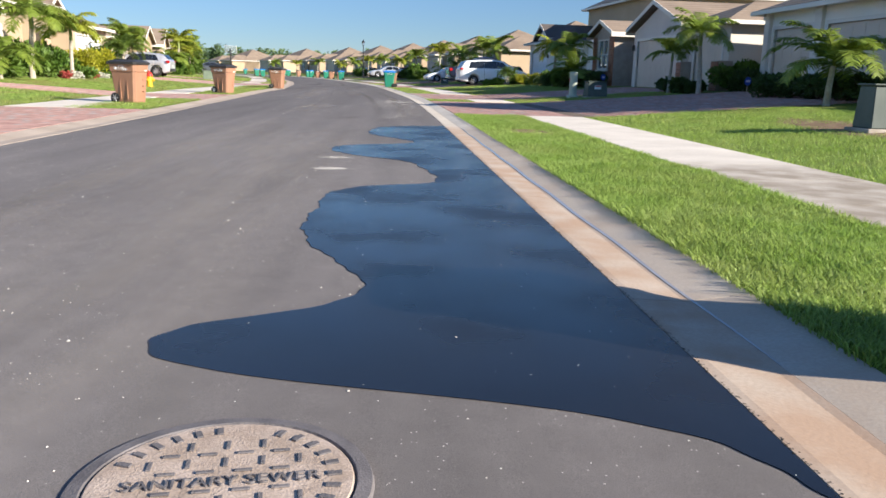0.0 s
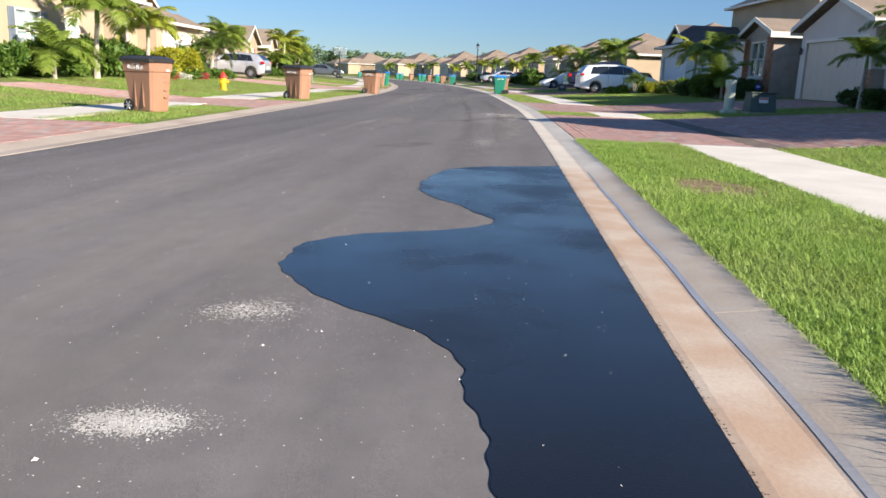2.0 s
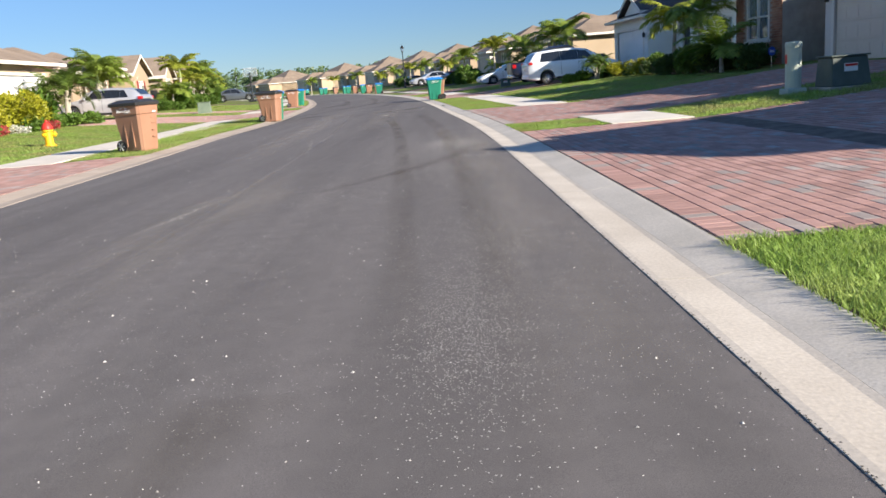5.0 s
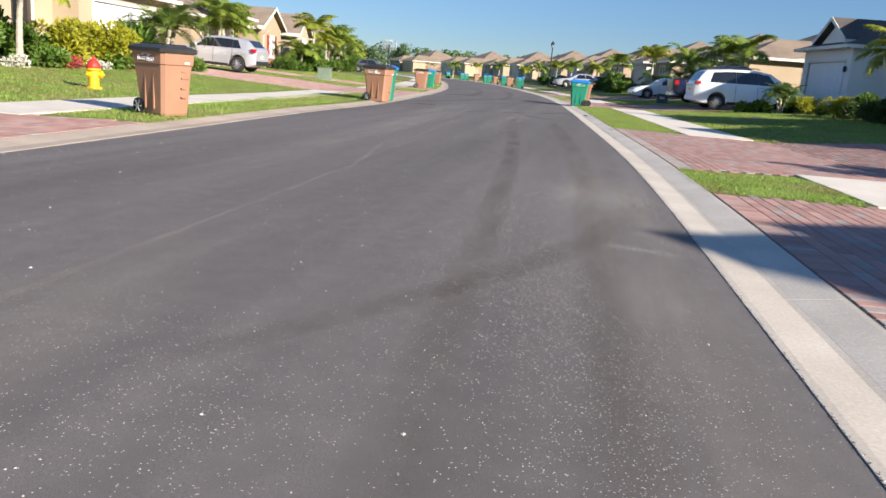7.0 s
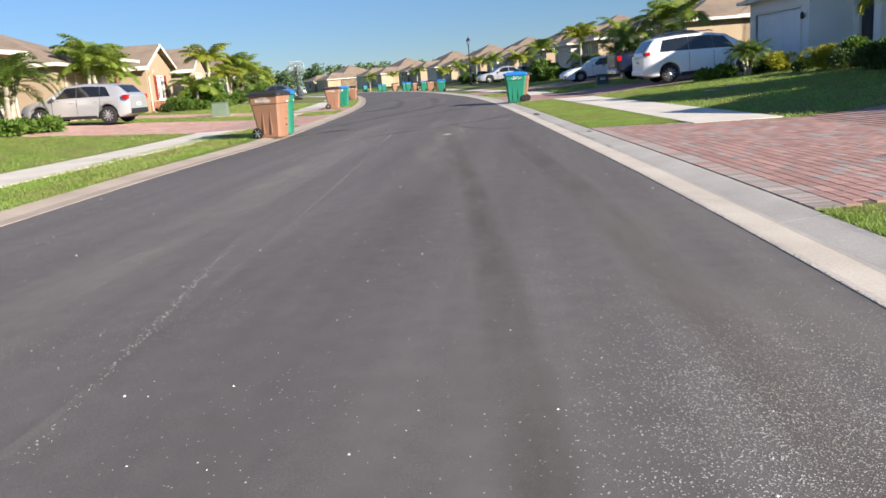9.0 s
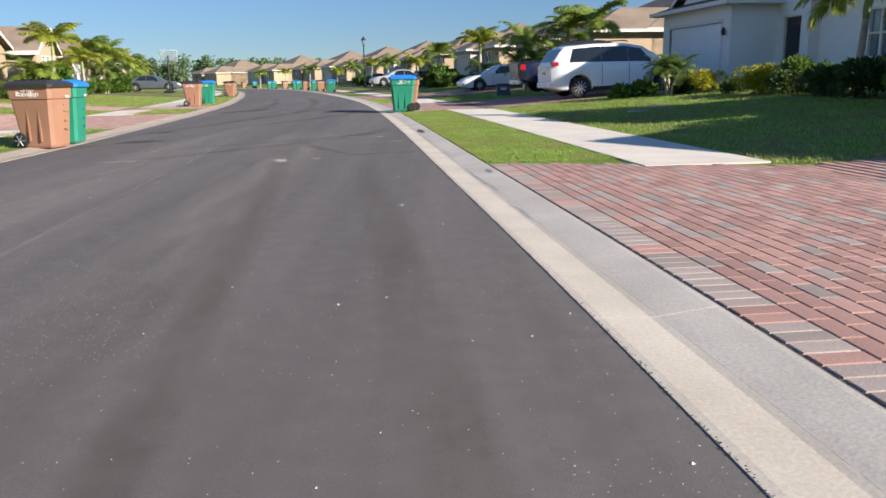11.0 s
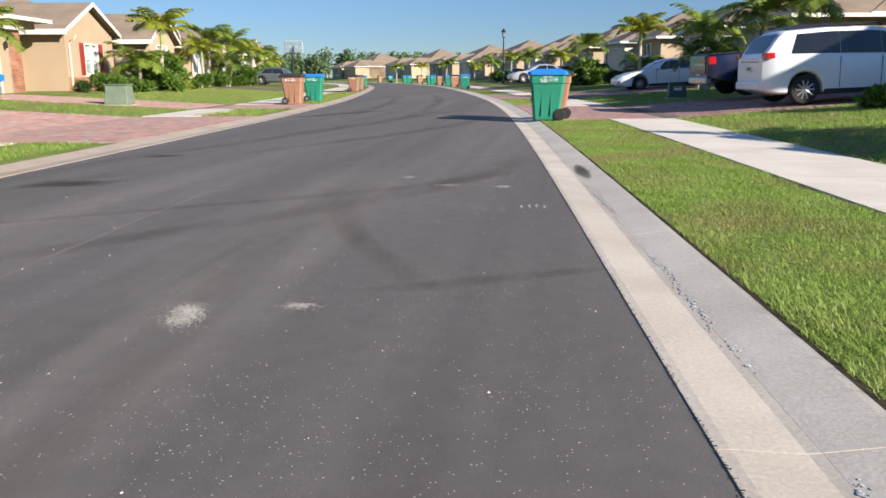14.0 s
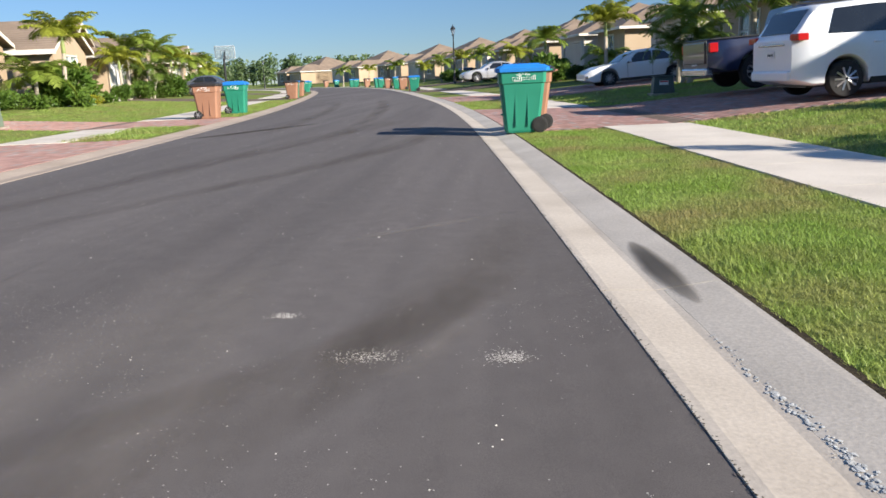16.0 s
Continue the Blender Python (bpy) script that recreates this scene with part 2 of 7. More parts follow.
M_CREAM = mat("stucco_cream", (0.41, 0.315, 0.215), (0.45, 0.35, 0.245), 0.7, 0.9, 0, 0.35, 50, 0.06, 0.2)
M_TAN = mat("stucco_tan", (0.37, 0.275, 0.185), (0.41, 0.31, 0.21), 0.7, 0.9, 0, 0.35, 50, 0.06, 0.2)
M_GREY = mat("stucco_grey", (0.60, 0.54, 0.48), (0.66, 0.60, 0.535), 0.7, 0.9, 0, 0.35, 50, 0.06, 0.2)
M_PALE = mat("stucco_pale", (0.80, 0.76, 0.69), (0.85, 0.81, 0.74), 0.7, 0.9, 0, 0.35, 50, 0.05, 0.2)
M_TRIM = mat("white_trim", (0.68, 0.63, 0.55), (0.74, 0.69, 0.61), 1.0, 0.55, 0, 0.1, 40, 0.04, 0.4)
M_GARAGE_WHITE = mat("garage_door_white", (0.80, 0.79, 0.77), (0.85, 0.84, 0.82), 0.8, 0.5, 0, 0, 30, 0.04, 0.4)
M_GARAGE_TAN = mat("garage_door_tan", (0.60, 0.50, 0.40), (0.66, 0.56, 0.45), 0.8, 0.5, 0, 0, 30, 0.04, 0.4)
M_GARAGE_BROWN = mat("garage_door_brown", (0.40, 0.30, 0.21), (0.45, 0.34, 0.24), 0.8, 0.5, 0, 0, 30, 0.04, 0.4)
M_ROOF = shingle_mat("roof_shingle", (0.20, 0.150, 0.110), (0.27, 0.205, 0.150))
M_ROOF_DARK = shingle_mat("roof_shingle_dark", (0.085, 0.072, 0.066), (0.12, 0.10, 0.09))
M_BRICK = mat("wall_brick", (0.30, 0.125, 0.075), (0.38, 0.19, 0.12), 2.5, 0.85, 0, 0.4, 60, 0.2, 0.2, 0.5)
M_MORTAR = mat("mortar", (0.35, 0.29, 0.24), (0.42, 0.36, 0.30), 4, 0.95, 0, 0.3, 60, 0.1, 0.1)
M_SHUTTER_RED = plain("shutter_red", (0.28, 0.035, 0.025), 0.5)
M_SHUTTER_BLUE = plain("shutter_blue_grey", (0.16, 0.19, 0.23), 0.5)
M_DOOR_DARK = plain("door_dark", (0.06, 0.04, 0.03), 0.45)
M_ROOM = plain("dim_room", (0.16, 0.15, 0.14), 0.9)
M_CURTAIN = mat("curtain", (0.42, 0.52, 0.48), (0.50, 0.58, 0.54), 3, 0.9, 0, 0.1, 30, 0.08)
M_PANE = glass_mat("window_glass", (0.55, 0.62, 0.64))
M_CARGLASS = mat("car_glass", (0.012, 0.014, 0.018), (0.016, 0.019, 0.023), 2, 0.04, 0, 0, 20, 0.05, 0.6)
M_BIN_BROWN = mat("bin_plastic_brown", (0.29, 0.15, 0.092), (0.33, 0.178, 0.112), 2.0, 0.5, 0, 0.1, 120, 0.08, 0.4)
M_BIN_GREEN = mat("bin_plastic_green", (0.018, 0.19, 0.12), (0.024, 0.225, 0.145), 2.0, 0.45, 0, 0.1, 120, 0.08, 0.4)
M_LID_BLACK = mat("lid_black", (0.022, 0.021, 0.021), (0.035, 0.033, 0.032), 3, 0.42, 0, 0.1, 90, 0.1, 0.5)
M_LID_BLUE = mat("lid_blue", (0.015, 0.17, 0.52), (0.02, 0.20, 0.58), 3, 0.4, 0, 0.1, 90, 0.06, 0.5)
M_RUBBER = mat("rubber", (0.018, 0.018, 0.018), (0.03, 0.03, 0.03), 8, 0.8, 0, 0.2, 90, 0.1, 0.3)
M_WHITE_PRINT = plain("white_print", (0.78, 0.78, 0.76), 0.6)
M_BLACK_METAL = plain("black_metal", (0.02, 0.021, 0.022), 0.4, 0.0, 0.5)
M_CHROME = plain("bright_metal", (0.62, 0.62, 0.63), 0.25, 1.0)
M_ALLOY = plain("alloy", (0.50, 0.50, 0.51), 0.35, 0.8)
M_CAR_WHITE = mat("paint_white", (0.74, 0.76, 0.78), (0.77, 0.79, 0.81), 1, 0.3, 0, 0, 30, 0.02, 0.5, 0, 0.6)
M_CAR_SILVER = mat("paint_silver", (0.50, 0.50, 0.51), (0.54, 0.54, 0.55), 1, 0.28, 0.45, 0, 30, 0.02, 0.5, 0, 0.6)
M_CAR_BLUE = mat("paint_dark_blue", (0.006, 0.010, 0.035), (0.009, 0.014, 0.045), 1, 0.3, 0.0, 0, 30, 0.03, 0.5, 0, 0.8)
M_CAR_RED = mat("paint_red", (0.26, 0.02, 0.02), (0.29, 0.025, 0.025), 1, 0.25, 0.1, 0, 30, 0.03, 0.5, 0, 0.8)
M_CAR_GREY = mat("paint_grey", (0.09, 0.10, 0.115), (0.11, 0.12, 0.135), 1, 0.25, 0.3, 0, 30, 0.03, 0.5, 0, 0.8)
M_TAIL = plain("tail_lamp_red", (0.42, 0.012, 0.014), 0.15)
M_HYD_YELLOW = plain("hydrant_yellow", (0.78, 0.44, 0.015), 0.45)
M_HYD_RED = plain("hydrant_red", (0.62, 0.035, 0.02), 0.45)
M_UTIL_GREEN = mat("utility_green", (0.13, 0.17, 0.12), (0.17, 0.21, 0.15), 3, 0.6, 0, 0.1, 60, 0.08)
M_UTIL_DARK = mat("utility_dark_green", (0.055, 0.075, 0.062), (0.08, 0.10, 0.085), 3, 0.55, 0, 0.1, 60, 0.08)
M_UTIL_PALE = mat("utility_pale", (0.42, 0.46, 0.38), (0.48, 0.52, 0.43), 3, 0.6, 0, 0.1, 60, 0.06)
M_SIGN_BLUE = plain("sign_blue", (0.02, 0.07, 0.42), 0.4)
M_SIGN_RED = plain("sign_red", (0.55, 0.03, 0.02), 0.5)
M_TRUNK = mat("palm_trunk", (0.34, 0.29, 0.23), (0.45, 0.40, 0.33), 5, 0.9, 0, 0.6, 25, 0.2, 0.15)
M_SHAFT = mat("palm_shaft", (0.18, 0.24, 0.07), (0.25, 0.30, 0.10), 4, 0.6, 0, 0.1, 30, 0.15)
M_PALM = leaf_mat("palm_leaf", (0.165, 0.245, 0.030), (0.25, 0.31, 0.055), 0.40)
M_PALM_YELLOW = leaf_mat("palm_leaf_yellow", (0.27, 0.31, 0.032), (0.36, 0.375, 0.055), 0.40)
M_PALM_DARK = leaf_mat("palm_leaf_dark", (0.11, 0.18, 0.030), (0.17, 0.235, 0.045), 0.45)
M_SHRUB = leaf_mat("shrub_leaf", (0.075, 0.15, 0.020), (0.135, 0.21, 0.035))
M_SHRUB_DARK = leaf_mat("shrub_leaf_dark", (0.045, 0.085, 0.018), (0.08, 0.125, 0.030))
M_SHRUB_YELLOW = leaf_mat("shrub_leaf_yellow", (0.26, 0.27, 0.015), (0.36, 0.34, 0.025))
M_FLOWER_RED = leaf_mat("flower_red", (0.35, 0.05, 0.045), (0.45, 0.09, 0.08))
M_FLOWER_WHITE = leaf_mat("flower_white", (0.60, 0.58, 0.50), (0.70, 0.68, 0.60))
M_PINE = leaf_mat("far_tree_leaf", (0.075, 0.125, 0.05), (0.12, 0.175, 0.07))
M_BARK = mat("bark", (0.12, 0.085, 0.06), (0.20, 0.15, 0.11), 6, 0.95, 0, 0.6, 40, 0.2, 0.1)
M_IRON = mat("cast_iron", (0.34, 0.26, 0.20), (0.50, 0.40, 0.33), 9.0, 0.75, 0.15, 0.4, 150, 0.2, 0.3)
M_IRON_DARK = mat("cast_iron_dark", (0.10, 0.092, 0.095), (0.17, 0.155, 0.155), 9.0, 0.75, 0.1, 0.4, 150, 0.2, 0.3)
M_CHALK = mat("pale_dust", (0.36, 0.34, 0.31), (0.50, 0.475, 0.44), 9, 0.95, 0, 0.4, 90, 0.25, 0.1)
M_STONE = mat("pale_chip", (0.45, 0.42, 0.38), (0.62, 0.59, 0.54), 9, 0.9, 0, 0, 90, 0.2, 0.2, 0.6)
# ---- helpers for meshes ----
def mesh_of(name, bm, material):
    me = bpy.data.meshes.new(name)
    bm.to_mesh(me)
    bm.free()
    for m in (material if isinstance(material, (list, tuple)) else [material]):
        me.materials.append(m)
    return me


def part(name, bm, material, parent=None, label="", smooth=False):
    me = mesh_of(name, bm, material)
    if smooth:
        for f in me.polygons:
            f.use_smooth = True
    ob = new(name, me)
    if parent:
        ob.parent = parent
    if label:
        ob["label"] = label
    return ob


def thing(name, label, category, m=None, group="", kind=""):
    ob = new(name)
    ob.empty_display_size = 0.2
    if m is not None:
        ob.matrix_basis = m
    return tagged(ob, label, category, group, kind)


def add_box(bm, x0, x1, y0, y1, z0, z1, bev=0.0):
    r = bmesh.ops.create_cube(bm, size=1.0)
    for v in r["verts"]:
        v.co = Vector((x0 + (v.co.x + 0.5) * (x1 - x0), y0 + (v.co.y + 0.5) * (y1 - y0), z0 + (v.co.z + 0.5) * (z1 - z0)))
    if bev:
        es = list({e for v in r["verts"] for e in v.link_edges})
        bmesh.ops.bevel(bm, geom=es, offset=bev, segments=2, profile=0.5, affect="EDGES")


def box(x0, x1, y0, y1, z0, z1, bev=0.0):
    bm = bmesh.new()
    add_box(bm, x0, x1, y0, y1, z0, z1, bev)
    return bm


def add_tube(bm, pts, radii, sides=8, cap=True):
    """A tube through points."""
    rings = []
    pts = [Vector(p) for p in pts]
    for i, p in enumerate(pts):
        d = (pts[min(i + 1, len(pts) - 1)] - pts[max(i - 1, 0)]).normalized()
        a = d.orthogonal().normalized() if abs(d.z) < 0.9 else d.cross(Vector((0, 1, 0))).normalized()
        b = d.cross(a)
        r = radii[i] if isinstance(radii, (list, tuple)) else radii
        rings.append([bm.verts.new(p + (a * math.cos(k * math.tau / sides) + b * math.sin(k * math.tau / sides)) * r) for k in range(sides)])
    for q, w in zip(rings, rings[1:]):
        for k in range(sides):
            bm.faces.new((q[k], q[(k + 1) % sides], w[(k + 1) % sides], w[k]))
    if cap:
        bm.faces.new(rings[0][::-1])
        bm.faces.new(rings[-1])


def add_lathe(bm, prof, sides=16, axis="z", at=(0, 0, 0)):
    """A body of revolution from (radius, height) pairs."""
    at = Vector(at)
    rings = []
    for r, h in prof:
        ring = []
        for k in range(sides):
            c, s = math.cos(k * math.tau / sides) * r, math.sin(k * math.tau / sides) * r
            ring.append(bm.verts.new(at + Vector({"z": (c, s, h), "x": (h, c, s), "y": (c, h, s)}[axis])))
        rings.append(ring)
    for q, w in zip(rings, rings[1:]):
        for k in range(sides):
            bm.faces.new((q[k], q[(k + 1) % sides], w[(k + 1) % sides], w[k]))
    bm.faces.new(rings[0][::-1])
    bm.faces.new(rings[-1])
    bmesh.ops.recalc_face_normals(bm, faces=bm.faces)


def sheet(name, co, faces, material, parent=None, smooth=False):
    me = bpy.data.meshes.new(name)
    me.from_pydata([tuple(c) for c in co], [], faces)
    me.update()
    for m in (material if isinstance(material, (list, tuple)) else [material]):
        me.materials.append(m)
    if smooth:
        for f in me.polygons:
            f.use_smooth = True
    ob = new(name, me)
    if parent:
        ob.parent = parent
    return ob


# ---- the road's line: s runs along it, d to its right ----
KS = np.array([-60, -20, 0, 10, 20, 30, 40, 50, 60, 70, 80, 100, 120, 140, 160, 180, 200, 220])
KX = np.array([-1.5, -1.68, -1.93, -2.18, -2.46, -2.87, -3.68, -4.57, -5.62, -7.0, -8.75, -12.7, -17.3, -23.4, -31.5, -42.5, -57.0, -75.0])


def spline(xs, ys):
    """Catmull-Rom through the knots, as a function."""
    sl = np.gradient(ys, xs)

    def f(t):
        i = int(np.clip(np.searchsorted(xs, t) - 1, 0, len(xs) - 2))
        h = xs[i + 1] - xs[i]
        u = (t - xs[i]) / h
        if t < xs[0]:
            return float(ys[0] + sl[0] * (t - xs[0]))
        if t > xs[-1]:
            return float(ys[-1] + sl[-1] * (t - xs[-1]))
        return float((2 * u**3 - 3 * u**2 + 1) * ys[i] + (u**3 - 2 * u**2 + u) * h * sl[i] + (-2 * u**3 + 3 * u**2) * ys[i + 1] + (u**3 - u**2) * h * sl[i + 1])
    return f


mid_x = spline(KS, KX)


def right_of(s):
    k = (mid_x(s + 0.5) - mid_x(s - 0.5))
    return Vector((1.0, -k, 0)).normalized()


NARROW = spline(np.array([-60.0, 17.0, 26.0, 36.0, 42.0, 48.0, 56.0, 75.0, 220.0]), np.array([0.27, 0.27, 0.0, 0.0, 0.34, 0.30, 0.22, 0.05, 0.0]))


def at_road(s, d, z=0.0):
    """The far kerb runs a little nearer to the middle in places."""
    if d < 0:
        d += NARROW(s) * min(-d / 3.08, 1.0)
    r = right_of(s)
    return Vector((mid_x(s) + d * r.x, s + d * r.y, z))


def to_road(x, y):
    s = y
    for _ in range(12):
        r = right_of(s)
        d = (x - mid_x(s)) * r.x + (y - s) * r.y
        s += (y - s) - d * r.y
    return s, d


HALF, BACK, WALK0, WALK1 = 3.08, 3.64, 5.28, 6.76


def lawn_z(d):
    a = abs(d)
    z = 0.024
    if a > 6.9:
        z += min(a - 6.9, 8.2) * (0.075 if d > 0 else 0.055)
    return z


def ground_at(x, y):
    s, d = to_road(x, y)
    return lawn_z(d)


def strip(name, s_list, d_list, zfun, material, parent=None, smooth=True):
    co, faces = [], []
    w = len(d_list)
    for s in s_list:
        for d in d_list:
            co.append(at_road(s, d, zfun(s, d)))
    for i in range(len(s_list) - 1):
        for j in range(w - 1):
            a = i * w + j
            faces.append((a, a + 1, a + w + 1, a + w))
    return sheet(name, co, faces, material, parent, smooth)


# ---- asphalt, with a slight crown ----
S_ROAD = list(np.arange(-40, 60, 1.0)) + list(np.arange(60, 221, 2.5))
road = strip("road", S_ROAD, list(np.linspace(-HALF, HALF, 13)), lambda s, d: 0.03 * (1 - (d / HALF) ** 2), M_ASPHALT)
tagged(road, "grey asphalt road with worn pale chips", "road", "", "structure")

# ---- ground: one sheet of lawn, out to the horizon ----
D_LEFT = [-38, -30, -24, -19, -15.1, -12, -9.5, -7.4, -6.9, -6, -4.5, -BACK]
D_RIGHT = [BACK, 4.5, 6, 6.9, 7.4, 9.5, 12, 15.1, 19, 24, 30, 38]


def ground_sheet():
    co, faces = [], []
    s_list = list(np.arange(-44, 222, 2.0))
    cols = [(d, lawn_z(d)) for d in D_LEFT] + [(-BACK + 0.02, -0.1), (BACK - 0.02, -0.1)] + [(d, lawn_z(d)) for d in D_RIGHT]
    w = len(cols)
    for s in s_list:
        for d, z in cols:
            co.append(at_road(s, d, z))
    for i in range(len(s_list) - 1):
        for j in range(w - 1):
            a = i * w + j
            faces.append((a, a + 1, a + w + 1, a + w))
    b = len(co)
    for x, y in ((-3000, -3000), (3000, -3000), (3000, 3000), (-3000, 3000)):
        co.append((x, y, -0.25))
    faces.append((b, b + 1, b + 2, b + 3))
    ob = sheet("ground", co, faces, M_LAWN)
    return tagged(ob, "mown green lawn that rises gently to the houses", "lawn", "", "structure")


ground_sheet()

# ---- kerbs: gutter apron and sloped kerb, cast in lengths ----
def kerb(side, name, s0, s1, step, gutter_m, stone_m):
    root = tagged(new(name), "pale concrete gutter and low rolled kerb", "kerb", "", "structure")
    s = s0
    while s < s1:
        e = min(s + step, s1)
        n = max(2, int((e - s) / 1.0) + 1)
        ss = np.linspace(s + 0.003, e - 0.003, n)
        for pname, prof, m in (("gutter", ((HALF - 0.03, -0.12), (HALF, 0.004), (HALF + 0.04, 0.006), (HALF + 0.25, -0.004), (HALF + 0.288, 0.0), (HALF + 0.288, -0.12)), gutter_m),
                               ("kerb_stone", ((HALF + 0.289, -0.12), (HALF + 0.289, 0.0), (HALF + 0.34, 0.007), (HALF + 0.44, 0.019), (HALF + 0.53, 0.030), (BACK, 0.032), (BACK, -0.12)), stone_m)):
            co, faces = [], []
            w = len(prof)
            for q in ss:
                for d, z in prof:
                    co.append(at_road(float(q), side * d, z))
            for i in range(n - 1):
                for j in range(w - 1):
                    a = i * w + j
                    f = (a, a + w, a + w + 1, a + 1)
                    faces.append(f if side < 0 else f[::-1])
            faces += [tuple(range(w)), tuple((n - 1) * w + j for j in range(w))]
            sheet(pname, co, faces, m, root)
        s = e
    return root


kerb(1, "kerb_right", -21.0, 216.0, 3.0, M_GUTTER, M_KERB)
kerb(-1, "kerb_left", -21.0, 216.0, 3.0, M_KERB_TAN, M_KERB_TAN)

# ---- drives: (side, s at the kerb from, to, s at the house from, to, depth) ----
DRIVES = [
    (1, -9.0, 1.9, -9.0, -1.0, 15.4), (1, 18.6, 28.0, 18.6, 27.8, 15.4), (1, 30.2, 38.9, 31.0, 37.6, 14.6), (1, 54.6, 63.8, 55.4, 62.0, 15.2), (1, 70.5, 78.5, 70.8, 78.0, 14.8), (1, 92.0, 100.0, 92.5, 99.5, 14.8), (1, 116.0, 123.0, 116, 123, 14.8),
    (-1, 10.5, 17.9, 10.5, 17.9, 14.0), (-1, 24.5, 30.2, 26.0, 29.6, 12.0), (-1, 48.9, 57.2, 48.9, 57.0, 18.0), (-1, 62.0, 66.5, 62, 66, 15.0), (-1, 88.0, 95.0, 88.0, 95, 15.2), (-1, 112.0, 119.0, 112, 119, 15.0),
]


def in_drive(s, d, grow=0.0):
    for side, a, b, c, e, depth in DRIVES:
        if d * side <= 0:
            continue
        u = min(max((abs(d) - BACK) / (depth - BACK), 0), 1)
        k = min(u * 3.0, 1.0)
        if a + (c - a) * k - grow < s < b + (e - b) * k + grow and abs(d) < depth:
            return True
    return False


def slab(name, side, s0, s1, d0, d1, dz, material, parent, n=None):
    """A thin slab on the lawn that follows the road's line."""
    n = n or max(2, int(abs(s1 - s0) / 1.2) + 1)
    ds = [x for x in (d0, 6.9, 9.0, 12.0, 15.1, d1) if d0 <= x <= d1]
    ds = sorted(set(ds))
    co, faces = [], []
    w = len(ds)
    for z_off in (dz, dz - 0.12):
        for s in np.linspace(s0, s1, n):
            for d in ds:
                co.append(at_road(float(s), side * d, lawn_z(side * d) + z_off))
    half = n * w
    idx = lambda i, j, b: b * half + i * w + j
    for i in range(n - 1):
        for j in range(w - 1):
            f = (idx(i, j, 0), idx(i, j + 1, 0), idx(i + 1, j + 1, 0), idx(i + 1, j, 0))
            faces.append(f if side > 0 else f[::-1])
    rim = [(i, 0) for i in range(n)] + [(n - 1, j) for j in range(1, w)] + [(i, w - 1) for i in range(n - 2, -1, -1)] + [(0, j) for j in range(w - 2, 0, -1)]
    for (a, b), (c, e) in zip(rim, rim[1:] + rim[:1]):
        f = (idx(a, b, 0), idx(c, e, 0), idx(c, e, 1), idx(a, b, 1))
        faces.append(f if side > 0 else f[::-1])
    return sheet(name, co, faces, material, parent)


# ---- footpaths of cast slabs between the drives ----
def footpath(side, name):
    root = tagged(new(name), "pale cast concrete footpath slabs", "footpath", "", "structure")
    s = -20.0
    while s < 200:
        e = s + 1.5
        if not (in_drive(s, side * 6) and in_drive(e, side * 6)):
            a, b = s, e
            while in_drive(a, side * 6) and a < e:
                a += 0.05
            while in_drive(b, side * 6) and b > s:
                b -= 0.05
            if b - a > 0.1:
                slab("path_slab", side, a + 0.006, b - 0.006, WALK0, WALK1, 0.022, M_CONC, root, 2)
        s = e
    return root


footpath(1, "footpath_right")
footpath(-1, "footpath_left")

# ---- drives: sand bed here, the pavers last in the file ----
DRIVE_ROOTS = []
for side, a, b, c, e, depth in DRIVES:
    root = tagged(new("driveway"), "driveway of red and grey clay pavers", "driveway", "", "structure")
    co, faces = [], []
    ds = np.linspace(BACK + 0.004, depth, 14)
    for d in ds:
        k = min((d - BACK) / (depth - BACK) * 3.0, 1.0)
        for s in np.linspace(a + (c - a) * k, b + (e - b) * k, 6):
            co.append(at_road(float(s), side * d, lawn_z(side * d) + 0.006))
    for i in range(13):
        for j in range(5):
            q = i * 6 + j
            f = (q, q + 1, q + 7, q + 6)
            faces.append(f if side < 0 else f[::-1])
    sheet("sand_bed", co, faces, M_SAND, root)
    DRIVE_ROOTS.append(root)
# ---- houses ----
def wall_front(bm, u0, u1, z0, z1, v, thick, holes):
    """A wall along u at depth v, with rectangular openings through it."""
    us = sorted({u0, u1, *[h[0] for h in holes], *[h[1] for h in holes]})
    zs = sorted({z0, z1, *[h[2] for h in holes], *[h[3] for h in holes]})
    for a, b in zip(us, us[1:]):
        run = None
        for c, e in zip(zs, zs[1:]):
            inside = any(h[0] <= a and b <= h[1] and h[2] <= c and e <= h[3] for h in holes)
            if inside:
                if run:
                    add_box(bm, a, b, v, v + thick, run[0], run[1])
                run = None
            else:
                run = (run[0], e) if run else (c, e)
        if run:
            add_box(bm, a, b, v, v + thick, run[0], run[1])


